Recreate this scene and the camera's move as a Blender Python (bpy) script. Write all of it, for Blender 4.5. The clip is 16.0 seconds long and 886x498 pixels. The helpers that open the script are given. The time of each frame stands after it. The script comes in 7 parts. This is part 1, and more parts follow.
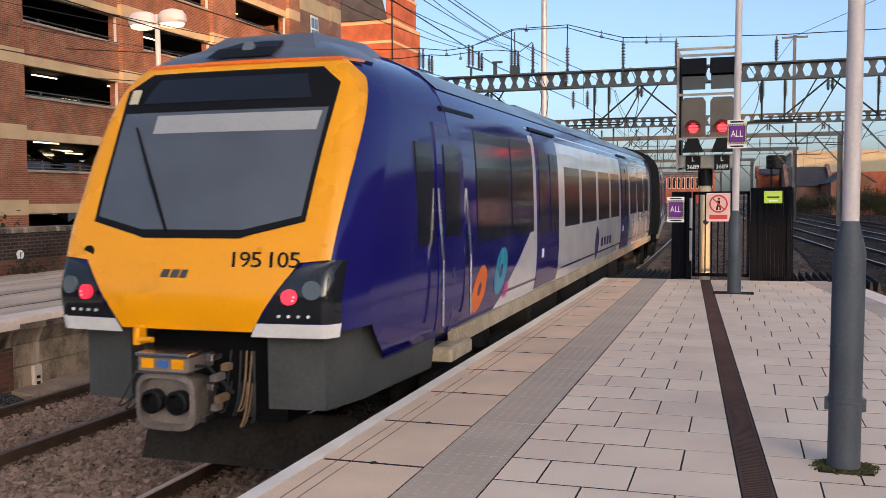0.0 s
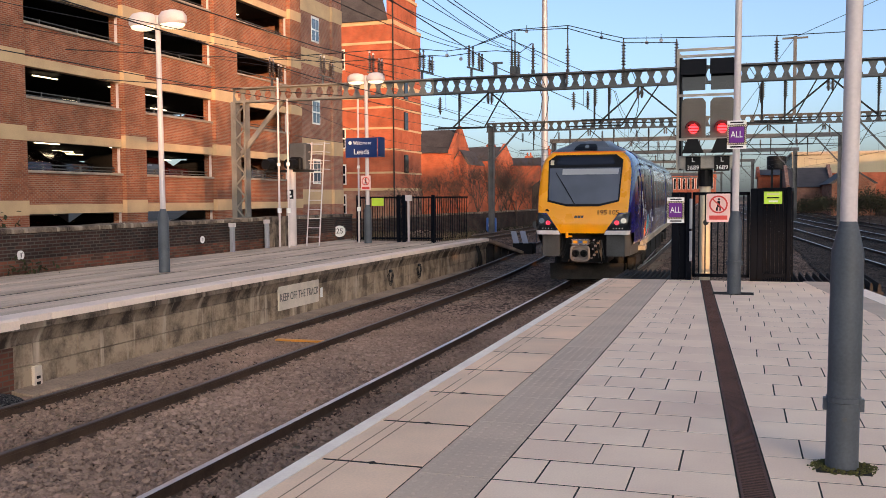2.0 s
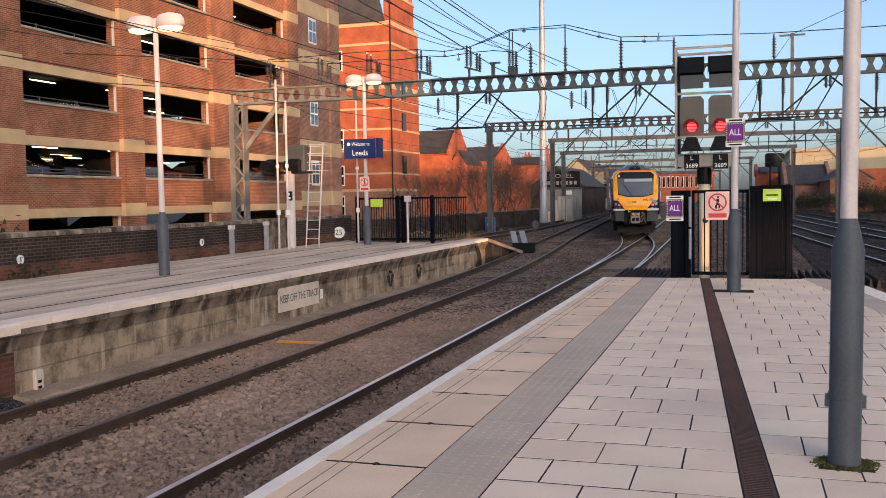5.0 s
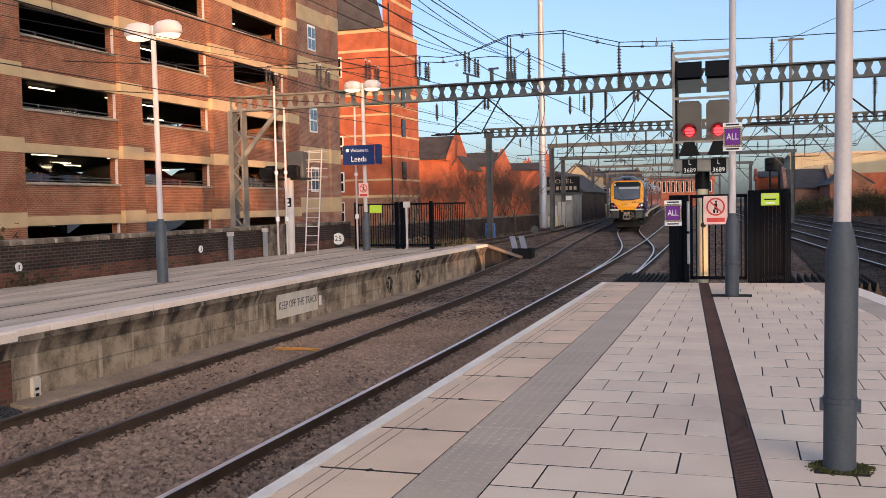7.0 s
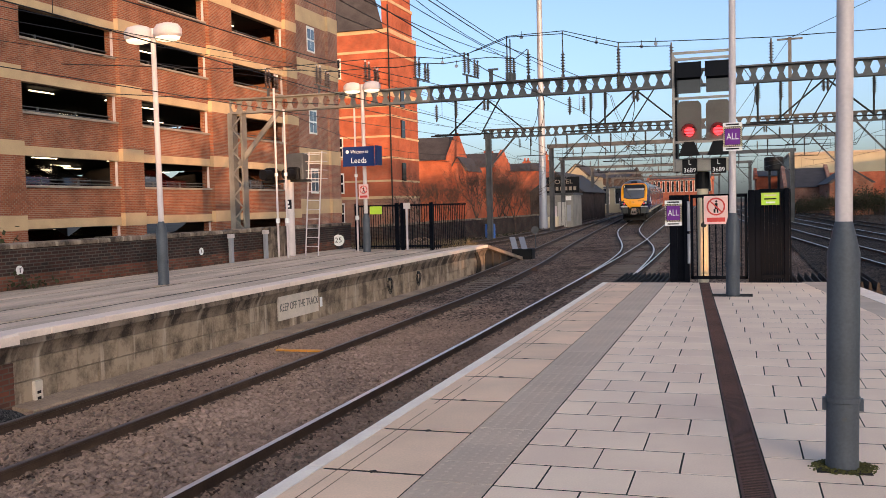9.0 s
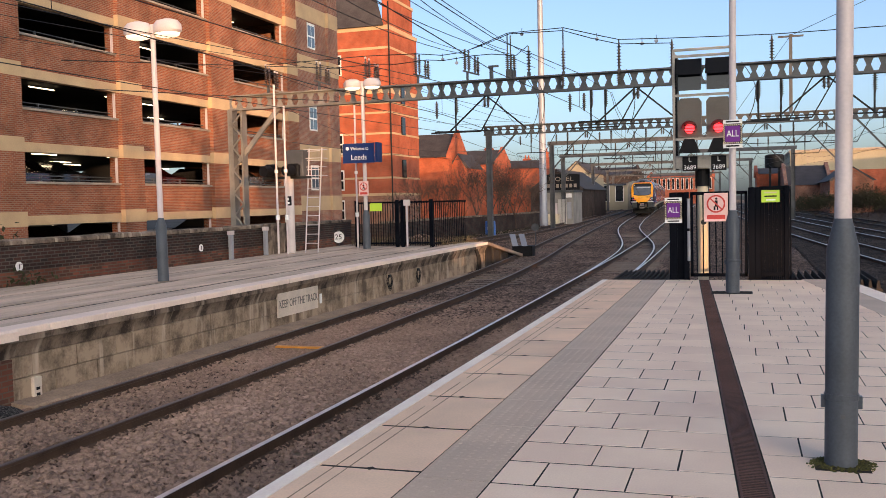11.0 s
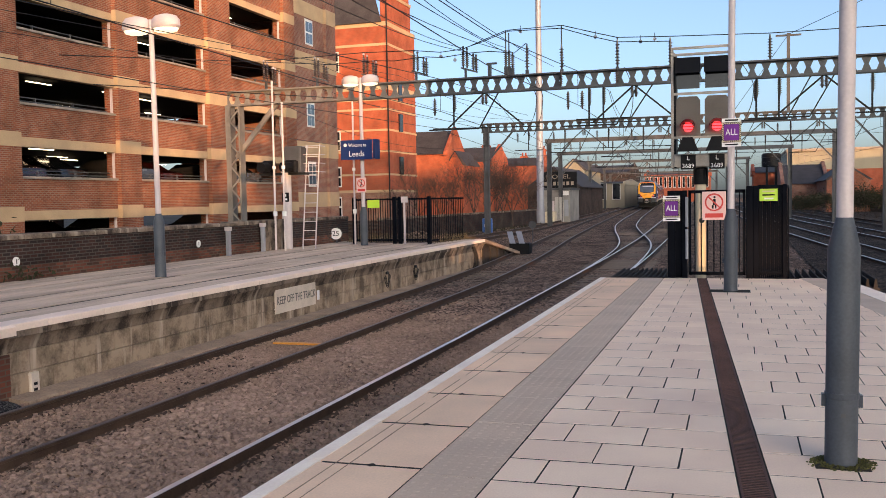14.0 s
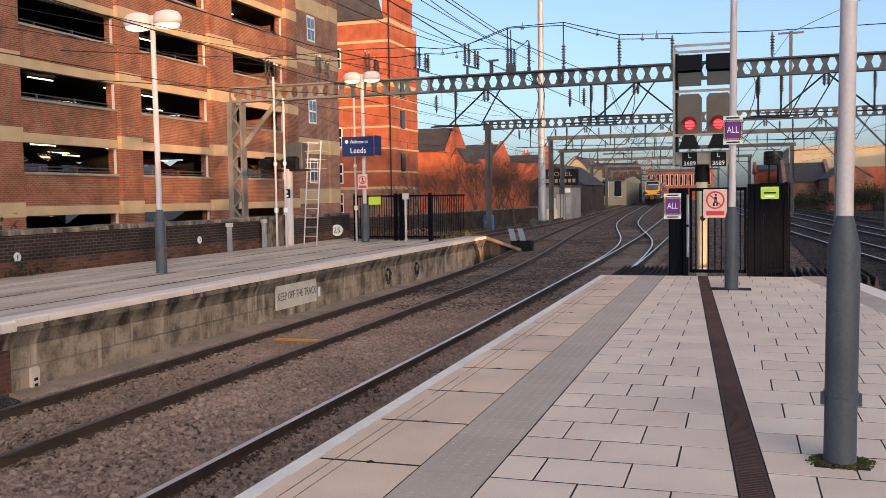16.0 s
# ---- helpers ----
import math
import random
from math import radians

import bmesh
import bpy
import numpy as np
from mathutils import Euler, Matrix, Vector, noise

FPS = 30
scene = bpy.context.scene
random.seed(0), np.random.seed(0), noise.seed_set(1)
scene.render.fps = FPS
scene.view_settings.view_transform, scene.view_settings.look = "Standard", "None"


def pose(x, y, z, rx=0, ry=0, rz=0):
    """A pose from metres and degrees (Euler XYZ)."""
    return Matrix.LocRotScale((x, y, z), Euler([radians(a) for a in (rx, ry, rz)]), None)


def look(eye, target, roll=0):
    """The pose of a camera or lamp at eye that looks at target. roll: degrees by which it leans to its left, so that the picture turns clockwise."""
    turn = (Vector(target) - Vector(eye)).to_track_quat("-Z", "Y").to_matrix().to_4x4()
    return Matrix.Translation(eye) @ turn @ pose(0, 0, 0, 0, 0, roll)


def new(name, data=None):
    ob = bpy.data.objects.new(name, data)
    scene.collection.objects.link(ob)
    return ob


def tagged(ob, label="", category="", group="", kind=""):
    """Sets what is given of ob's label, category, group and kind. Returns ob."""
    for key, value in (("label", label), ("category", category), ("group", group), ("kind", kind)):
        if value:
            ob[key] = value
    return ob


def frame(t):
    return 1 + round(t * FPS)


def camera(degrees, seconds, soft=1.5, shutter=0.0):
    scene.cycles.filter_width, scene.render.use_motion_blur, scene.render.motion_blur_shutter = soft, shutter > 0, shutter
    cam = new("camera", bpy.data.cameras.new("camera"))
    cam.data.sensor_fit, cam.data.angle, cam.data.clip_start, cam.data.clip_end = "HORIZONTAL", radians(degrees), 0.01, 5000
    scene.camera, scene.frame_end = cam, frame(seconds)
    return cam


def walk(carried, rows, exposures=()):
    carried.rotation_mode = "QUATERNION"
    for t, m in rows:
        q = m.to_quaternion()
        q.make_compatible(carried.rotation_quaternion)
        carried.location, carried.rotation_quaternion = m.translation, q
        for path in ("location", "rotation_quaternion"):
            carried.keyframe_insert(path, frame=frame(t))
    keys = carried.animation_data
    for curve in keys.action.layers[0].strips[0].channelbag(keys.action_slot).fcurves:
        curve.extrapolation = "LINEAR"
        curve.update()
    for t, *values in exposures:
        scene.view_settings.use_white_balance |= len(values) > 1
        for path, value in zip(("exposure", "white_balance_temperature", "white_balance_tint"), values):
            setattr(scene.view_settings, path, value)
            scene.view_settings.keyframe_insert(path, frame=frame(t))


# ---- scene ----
cam = camera(50.83, 16.0, soft=0.6, shutter=0.10)
PATH = [
    (0, pose(-0.0195, -0.0070, 1.5429, 86.8341, 0.3786, 17.6610)),
    (0.5, pose(0.0070, 0.0115, 1.5350, 86.9208, 0.4449, 17.7227)),
    (1, pose(0.0080, 0.0013, 1.5381, 86.9816, 0.4672, 17.7824)),
    (1.5, pose(0.0055, -0.0034, 1.5382, 86.9535, 0.4573, 17.7069)),
    (2, pose(-0.0063, -0.0114, 1.5410, 86.8763, 0.3715, 17.7004)),
    (2.5, pose(-0.0148, -0.0075, 1.5386, 86.8075, 0.5592, 17.7234)),
    (3, pose(-0.0154, -0.0086, 1.5399, 86.7855, 0.6323, 17.8479)),
    (3.5, pose(-0.0159, -0.0036, 1.5389, 86.7957, 0.6650, 17.8333)),
    (4, pose(-0.0176, -0.0140, 1.5421, 86.7916, 0.6743, 17.7619)),
    (6.5, pose(0.0039, -0.0268, 1.5451, 87.1789, 1.2447, 17.5095)),
    (7, pose(0.0218, -0.0000, 1.5388, 87.2546, 1.1582, 17.6300)),
    (7.5, pose(0.0178, 0.0026, 1.5387, 87.2980, 1.1819, 17.5744)),
    (8, pose(0.0190, -0.0053, 1.5427, 87.3696, 1.2635, 17.5773)),
    (8.5, pose(0.0139, -0.0113, 1.5452, 87.3201, 1.3347, 17.5931)),
    (9, pose(0.0108, -0.0172, 1.5438, 87.3075, 1.4389, 17.6085)),
    (11.5, pose(0.0198, 0.0035, 1.5389, 87.0726, 1.2507, 17.6576)),
    (12, pose(0.0083, 0.0027, 1.5399, 86.9918, 1.1470, 17.6557)),
    (12.5, pose(-0.0000, -0.0000, 1.5400, 86.8795, 1.2014, 17.6547)),
    (13, pose(-0.0118, -0.0025, 1.5403, 86.9333, 1.0875, 17.5595)),
    (13.5, pose(-0.0105, -0.0065, 1.5402, 86.9348, 1.0283, 17.4761)),
    (14, pose(-0.0101, -0.0066, 1.5392, 86.9477, 1.0593, 17.4367)),
    (14.5, pose(-0.0085, -0.0049, 1.5405, 86.8948, 0.9409, 17.4264)),
    (15, pose(0.0071, 0.0031, 1.5373, 86.7891, 0.9271, 17.5576)),
    (15.5, pose(0.0041, 0.0074, 1.5354, 86.6875, 0.8769, 17.5774)),
    (16, pose(0.0009, 0.0027, 1.5396, 86.7594, 0.8790, 17.5404)),
]
walk(cam, PATH, exposures=[(0, 0.17, 7250, 11), (16, 0.17, 7250, 11)])

# ---- light ----
SUN_WAY = Vector((-12.5, 17.0, -0.88)).normalized()
world = bpy.data.worlds.new("sky")
scene.world = world
world.use_nodes = True
wn = world.node_tree
sky = wn.nodes.new("ShaderNodeTexSky")
sky.sky_type = "NISHITA"
sky.sun_disc = False
sky.sun_elevation = radians(16.0)
sky.sun_rotation = math.atan2(-SUN_WAY.x, -SUN_WAY.y)
sky.altitude = 50
sky.air_density = 0.7
sky.dust_density = 3.1
sky.ozone_density = 2.8
wn.links.new(sky.outputs[0], wn.nodes["Background"].inputs[0])
wn.nodes["Background"].inputs[1].default_value = 0.262
sun = new("sun", bpy.data.lights.new("sun", "SUN"))
sun.data.energy = 4.5
sun.data.angle = radians(0.55)
sun.data.color = (1.0, 0.56, 0.29)
sun.matrix_world = look((0, 0, 40), Vector((0, 0, 40)) + SUN_WAY)


# ---- materials ----
def nodes_of(m):
    m.use_nodes = True
    n = m.node_tree.nodes
    return n, m.node_tree.links, n["Principled BSDF"]


def mat(name, col, rough=0.6, metal=0.0, var=0.25, scale=2.0, fine=40.0, bump=0.15, dist=0.004, col2=None, per_piece=0.0, coat=0.0, stretch=(1, 1, 1), still=False):
    m = bpy.data.materials.new(name)
    n, l, b = nodes_of(m)
    tc = n.new("ShaderNodeTexCoord")
    mp = n.new("ShaderNodeMapping")
    mp.inputs["Scale"].default_value = stretch
    if still:
        l.new(n.new("ShaderNodeNewGeometry").outputs["Position"], mp.inputs["Vector"])
    else:
        l.new(tc.outputs["Object"], mp.inputs["Vector"])
    big, small = n.new("ShaderNodeTexNoise"), n.new("ShaderNodeTexNoise")
    for q, s, d in ((big, scale, 5), (small, fine, 3)):
        q.inputs["Scale"].default_value = s
        q.inputs["Detail"].default_value = d
        l.new(mp.outputs[0], q.inputs["Vector"])
    add = n.new("ShaderNodeMath")
    add.operation = "MULTIPLY_ADD"
    l.new(small.outputs[0], add.inputs[0])
    add.inputs[1].default_value = 0.6
    l.new(big.outputs[0], add.inputs[2])
    src = add
    if per_piece:
        oi = n.new("ShaderNodeObjectInfo")
        geo = n.new("ShaderNodeNewGeometry")
        both = n.new("ShaderNodeMath")
        both.operation = "ADD"
        l.new(oi.outputs["Random"], both.inputs[0])
        l.new(geo.outputs["Random Per Island"], both.inputs[1])
        ad2 = n.new("ShaderNodeMath")
        ad2.operation = "MULTIPLY_ADD"
        l.new(both.outputs[0], ad2.inputs[0])
        ad2.inputs[1].default_value = per_piece
        l.new(add.outputs[0], ad2.inputs[2])
        src = ad2
    ramp = n.new("ShaderNodeMapRange")
    ramp.inputs["From Min"].default_value = 0.57
    ramp.inputs["From Max"].default_value = 1.03 + per_piece * 1.6
    l.new(src.outputs[0], ramp.inputs["Value"])
    mix = n.new("ShaderNodeMix")
    mix.data_type = "RGBA"
    c2 = col2 or [min(1, c * (1 + var)) for c in col]
    mix.inputs[6].default_value = (*[c * (1 - var) for c in col], 1)
    mix.inputs[7].default_value = (*c2, 1)
    l.new(ramp.outputs[0], mix.inputs[0])
    l.new(mix.outputs[2], b.inputs["Base Color"])
    b.inputs["Metallic"].default_value = metal
    if sum(col) < 0.5 and not coat and rough > 0.35:
        b.inputs["Specular IOR Level"].default_value = 0.15
    rr = n.new("ShaderNodeMapRange")
    rr.inputs["To Min"].default_value = max(0.02, rough - min(0.12, rough * 0.4))
    rr.inputs["To Max"].default_value = min(1, rough + min(0.12, rough * 0.4))
    l.new(big.outputs[0], rr.inputs["Value"])
    l.new(rr.outputs[0], b.inputs["Roughness"])
    if coat:
        b.inputs["Coat Weight"].default_value = coat
        b.inputs["Coat Roughness"].default_value = 0.025
    if bump:
        bp = n.new("ShaderNodeBump")
        bp.inputs["Strength"].default_value = bump
        bp.inputs["Distance"].default_value = dist
        l.new(add.outputs[0], bp.inputs["Height"])
        l.new(bp.outputs[0], b.inputs["Normal"])
    return m


def brick_mat(name, a, b_, mortar, bw=0.225, bh=0.075, stain=0.35, low=None):
    m = bpy.data.materials.new(name)
    n, l, b = nodes_of(m)
    tc = n.new("ShaderNodeTexCoord")
    sep, com = n.new("ShaderNodeSeparateXYZ"), n.new("ShaderNodeCombineXYZ")
    l.new(tc.outputs["Object"], sep.inputs[0])
    ad = n.new("ShaderNodeMath")
    l.new(sep.outputs[0], ad.inputs[0])
    l.new(sep.outputs[1], ad.inputs[1])
    l.new(ad.outputs[0], com.inputs[0])
    l.new(sep.outputs[2], com.inputs[1])
    br = n.new("ShaderNodeTexBrick")
    l.new(com.outputs[0], br.inputs["Vector"])
    for k, v in (("Scale", 1.0), ("Mortar Size", 0.011), ("Brick Width", bw), ("Row Height", bh), ("Bias", 0.0)):
        br.inputs[k].default_value = v
    br.inputs["Color1"].default_value = (*a, 1)
    br.inputs["Color2"].default_value = (*b_, 1)
    br.inputs["Mortar"].default_value = (*mortar, 1)
    no = n.new("ShaderNodeTexNoise")
    no.inputs["Scale"].default_value = 0.9
    no.inputs["Detail"].default_value = 8
    l.new(tc.outputs["Object"], no.inputs["Vector"])
    mr = n.new("ShaderNodeMapRange")
    mr.inputs["From Min"].default_value, mr.inputs["From Max"].default_value = 0.3, 0.7
    mr.inputs["To Min"].default_value, mr.inputs["To Max"].default_value = 1 - stain, 1 + stain * 0.4
    l.new(no.outputs[0], mr.inputs["Value"])
    mul = n.new("ShaderNodeVectorMath")
    mul.operation = "SCALE"
    l.new(br.outputs[0], mul.inputs[0])
    l.new(mr.outputs[0], mul.inputs["Scale"])
    l.new(mul.outputs[0], b.inputs["Base Color"])
    b.inputs["Roughness"].default_value = 0.85
    b.inputs["Specular IOR Level"].default_value = 0.2
    bp = n.new("ShaderNodeBump")
    bp.inputs["Strength"].default_value = 0.5
    bp.inputs["Distance"].default_value = 0.008
    bp.invert = True
    l.new(br.outputs["Fac"], bp.inputs["Height"])
    l.new(bp.outputs[0], b.inputs["Normal"])
    return m


def ballast_mat(name, a, b_, size):
    """Broken stones: each cell has its own tone; gap shade is painted in dark."""
    m = bpy.data.materials.new(name)
    n, l, b = nodes_of(m)
    pos = n.new("ShaderNodeNewGeometry").outputs["Position"]
    cells, gaps, patchy = n.new("ShaderNodeTexVoronoi"), n.new("ShaderNodeTexVoronoi"), n.new("ShaderNodeTexNoise")
    gaps.feature = "DISTANCE_TO_EDGE"
    for q in (cells, gaps):
        q.inputs["Scale"].default_value = 1 / size
        l.new(pos, q.inputs["Vector"])
    patchy.inputs["Scale"].default_value = 0.7
    patchy.inputs["Detail"].default_value = 6
    l.new(pos, patchy.inputs["Vector"])
    sep = n.new("ShaderNodeSeparateColor")
    l.new(cells.outputs["Color"], sep.inputs[0])
    tone = n.new("ShaderNodeMath")
    tone.operation = "MULTIPLY"
    l.new(sep.outputs[0], tone.inputs[0])
    l.new(patchy.outputs[0], tone.inputs[1])
    mr = n.new("ShaderNodeMapRange")
    mr.inputs["From Min"].default_value, mr.inputs["From Max"].default_value = 0.05, 0.5
    l.new(tone.outputs[0], mr.inputs["Value"])
    mix = n.new("ShaderNodeMix")
    mix.data_type = "RGBA"
    mix.inputs[6].default_value, mix.inputs[7].default_value = (*a, 1), (*b_, 1)
    l.new(mr.outputs[0], mix.inputs[0])
    ed = n.new("ShaderNodeMapRange")
    ed.inputs["From Max"].default_value = 0.16
    ed.inputs["To Min"].default_value = 0.15
    l.new(gaps.outputs["Distance"], ed.inputs["Value"])
    mul = n.new("ShaderNodeVectorMath")
    mul.operation = "SCALE"
    l.new(mix.outputs[2], mul.inputs[0])
    l.new(ed.outputs[0], mul.inputs["Scale"])
    l.new(mul.outputs[0], b.inputs["Base Color"])
    b.inputs["Roughness"].default_value = 0.95
    b.inputs["Specular IOR Level"].default_value = 0.1
    bp = n.new("ShaderNodeBump")
    bp.inputs["Strength"].default_value = 1.0
    bp.inputs["Distance"].default_value = size * 0.5
    add = n.new("ShaderNodeMath")
    l.new(sep.outputs[1], add.inputs[0])
    l.new(ed.outputs[0], add.inputs[1])
    l.new(add.outputs[0], bp.inputs["Height"])
    l.new(bp.outputs[0], b.inputs["Normal"])
    return m


def streaked_mat(name, clean, grime, pale):
    """Old concrete: rain streaks down the face, blotches and pale lime runs."""
    m = bpy.data.materials.new(name)
    n, l, b = nodes_of(m)
    pos = n.new("ShaderNodeNewGeometry").outputs["Position"]
    src = []
    for st, sc in (((1, 1.6, 0.7), 1.3), ((1, 1, 1), 3.2), ((1, 1, 1), 28.0), ((1, 5.0, 0.6), 1.1)):
        mp = n.new("ShaderNodeMapping")
        mp.inputs["Scale"].default_value = st
        l.new(pos, mp.inputs["Vector"])
        q = n.new("ShaderNodeTexNoise")
        q.inputs["Scale"].default_value = sc
        q.inputs["Detail"].default_value = 7
        l.new(mp.outputs[0], q.inputs["Vector"])
        src.append(q.outputs[0])
    add = n.new("ShaderNodeMath")
    l.new(src[0], add.inputs[0])
    l.new(src[1], add.inputs[1])
    ad2 = n.new("ShaderNodeMath")
    ad2.operation = "MULTIPLY_ADD"
    l.new(src[2], ad2.inputs[0])
    ad2.inputs[1].default_value = 0.35
    l.new(add.outputs[0], ad2.inputs[2])
    prev = None
    for v, lo, hi, c in ((ad2.outputs[0], 0.98, 1.32, clean), (src[3], 0.57, 0.72, pale)):
        mr = n.new("ShaderNodeMapRange")
        mr.inputs["From Min"].default_value, mr.inputs["From Max"].default_value = lo, hi
        l.new(v, mr.inputs["Value"])
        mix = n.new("ShaderNodeMix")
        mix.data_type = "RGBA"
        mix.inputs[7].default_value = (*c, 1)
        if prev:
            l.new(prev, mix.inputs[6])
        else:
            mix.inputs[6].default_value = (*grime, 1)
        l.new(mr.outputs[0], mix.inputs[0])
        prev = mix.outputs[2]
    l.new(prev, b.inputs["Base Color"])
    b.inputs["Roughness"].default_value = 0.9
    b.inputs["Specular IOR Level"].default_value = 0.2
    bp = n.new("ShaderNodeBump")
    bp.inputs["Strength"].default_value = 0.5
    bp.inputs["Distance"].default_value = 0.012
    l.new(ad2.outputs[0], bp.inputs["Height"])
    l.new(bp.outputs[0], b.inputs["Normal"])
    return m


def glow(name, col, power):
    m = bpy.data.materials.new(name)
    n, l, b = nodes_of(m)
    b.inputs["Base Color"].default_value = (*col, 1)
    b.inputs["Emission Color"].default_value = (*col, 1)
    b.inputs["Emission Strength"].default_value = power
    return m


def plain(name, col, rough=0.5, metal=0.0, coat=0.0):
    return mat(name, col, rough, metal, 0.08, 1.5, 30, 0.05, 0.002, coat=coat)


M = {}
M["flag"] = mat("pale_pink_paving", (0.92, 0.635, 0.475), 0.8, 0, 0.22, 1.2, 90, 0.25, 0.003, per_piece=0.25, still=True)
M["slab"] = mat("edge_slab", (0.80, 0.55, 0.375), 0.82, 0, 0.22, 1.6, 70, 0.3, 0.004, per_piece=0.25, still=True)
M["tactile"] = mat("grey_tactile", (0.53, 0.40, 0.30), 0.8, 0, 0.2, 1.5, 60, 0.3, 0.003, per_piece=0.25, still=True)
M["grime"] = mat("dirt_in_grooves", (0.16, 0.11, 0.08), 0.95, 0, 0.4, 3, 50, still=True)
M["joint"] = mat("dark_joint", (0.03, 0.025, 0.02), 0.95, 0, 0.3, 4, 60)
M["white_line"] = mat("worn_white_paint", (0.96, 0.80, 0.67), 0.7, 0, 0.10, 3, 50, still=True)
M["concrete"] = streaked_mat("stained_concrete", (0.37, 0.28, 0.20), (0.13, 0.095, 0.068), (0.50, 0.40, 0.31))
M["coping_cream"] = mat("weathered_cream_coping", (0.84, 0.67, 0.565), 0.85, 0, 0.12, 1.5, 30, 0.3, 0.006, per_piece=0.06, still=True)
M["left_top"] = mat("weathered_platform_top", (0.56, 0.42, 0.315), 0.88, 0, 0.36, 0.7, 40, 0.3, 0.004, stretch=(3, 0.5, 1), still=True)
M["ledge"] = mat("earthy_ledge", (0.30, 0.215, 0.155), 0.95, 0, 0.35, 1.5, 30, 0.5, 0.01, still=True)
M["coping"] = streaked_mat("grimy_coping", (0.25, 0.19, 0.145), (0.05, 0.038, 0.03), (0.40, 0.33, 0.26))
M["ballast"] = mat("ballast_stone", (0.225, 0.152, 0.118), 0.9, 0, 0.7, 0.5, 60, 0.5, 0.01, per_piece=0.45)
M["bed"] = ballast_mat("ballast_bed", (0.06, 0.042, 0.031), (0.46, 0.31, 0.235), 0.07)
# near-black: oil and the platform edge's shade in one colour
M["bed_dark"] = ballast_mat("oily_shaded_ballast_bed", (0.008, 0.007, 0.006), (0.07, 0.055, 0.045), 0.07)
M["gravel"] = ballast_mat("fine_dark_gravel", (0.03, 0.03, 0.031), (0.17, 0.16, 0.155), 0.022)
M["bed_sooty"] = ballast_mat("sooty_ballast_bed", (0.02, 0.016, 0.013), (0.17, 0.125, 0.10), 0.07)
# loose stones with the same oil and edge shade in their colour
M["ballast_dark"] = mat("oily_shaded_ballast_stone", (0.05, 0.042, 0.037), 0.85, 0, 0.6, 0.5, 60, 0.5, 0.01, per_piece=0.4)
M["ground"] = mat("rough_ground", (0.05, 0.042, 0.034), 0.95, 0, 0.4, 0.1, 6, 0.5, 0.05)
M["rail_side"] = mat("rusty_rail", (0.07, 0.045, 0.033), 0.7, 0.2, 0.3, 3, 60)
M["rail_top"] = mat("polished_rail", (0.74, 0.66, 0.60), 0.36, 0.6, 0.1, 2, 40, 0.02)
M["rail_dull"] = mat("dull_rail_top", (0.14, 0.11, 0.095), 0.45, 0.6, 0.2, 2, 40, 0.05)
M["sleeper"] = mat("sleeper_concrete", (0.19, 0.145, 0.112), 0.9, 0, 0.3, 2, 30, 0.4, 0.006, per_piece=0.3, still=True)
M["brick"] = brick_mat("red_brick", (0.34, 0.103, 0.05), (0.22, 0.062, 0.034), (0.31, 0.20, 0.14))
M["brick_dull"] = brick_mat("brown_brick", (0.33, 0.13, 0.085), (0.24, 0.09, 0.065), (0.36, 0.25, 0.19))
M["brick_tower"] = brick_mat("bright_red_brick", (0.44, 0.105, 0.05), (0.37, 0.085, 0.043), (0.38, 0.13, 0.075))
M["brick_wall"] = brick_mat("sooty_brick", (0.026, 0.021, 0.020), (0.06, 0.026, 0.02), (0.085, 0.072, 0.062), stain=0.6)
M["brick_low"] = brick_mat("worn_red_brick", (0.20, 0.065, 0.04), (0.07, 0.04, 0.03), (0.13, 0.09, 0.07), stain=0.6)
M["stone_band"] = mat("buff_stone_band", (0.50, 0.345, 0.20), 0.8, 0, 0.15, 1.0, 30, 0.2)
M["sill"] = mat("grey_stone_sill", (0.30, 0.24, 0.19), 0.85, 0, 0.2, 2, 30)
# near-black colour stands in for the shade inside the open decks
M["dark_inside"] = mat("shade_dark_concrete", (0.03, 0.028, 0.026), 0.9, 0, 0.3, 0.6, 10)
M["tube"] = glow("tube_light", (1.0, 0.80, 0.55), 5.0)
M["steel"] = mat("galvanised_steel", (0.088, 0.091, 0.095), 0.55, 0.3, 0.25, 1.5, 30, 0.1)
M["steel_dark"] = mat("dark_steel", (0.03, 0.032, 0.033), 0.55, 0.4, 0.3, 2, 40)
# paler, warmer steel: weathering plus sunlight put into the gantry colour
M["steel_pale"] = mat("weathered_sunlit_steel", (0.21, 0.185, 0.155), 0.6, 0.2, 0.3, 1.5, 30, 0.1)
M["steel_rust"] = mat("rust_stained_steel", (0.20, 0.13, 0.08), 0.6, 0.3, 0.35, 1.5, 30)
M["mast_grey"] = mat("pale_mast_paint", (0.30, 0.31, 0.34), 0.5, 0.2, 0.12, 1.0, 30, 0.05)
M["post_grey"] = mat("slate_grey_paint", (0.072, 0.082, 0.096), 0.42, 0.0, 0.2, 2.5, 60, 0.12, 0.002)
M["post_pale"] = mat("pale_grey_paint", (0.55, 0.48, 0.47), 0.45, 0.0, 0.1, 1.5, 50, 0.06, 0.002)
M["fence"] = mat("blue_black_fence_paint", (0.004, 0.005, 0.008), 0.6, 0.0, 0.3, 3, 60)
M["fence"].node_tree.nodes["Principled BSDF"].inputs["Specular IOR Level"].default_value = 0.04
M["rubber"] = mat("weathered_black_boards", (0.035, 0.03, 0.027), 0.8, 0, 0.5, 2, 40, 0.4)
M["drain"] = mat("rusty_brown_drain", (0.115, 0.062, 0.05), 0.75, 0.1, 0.3, 2, 60, 0.3)
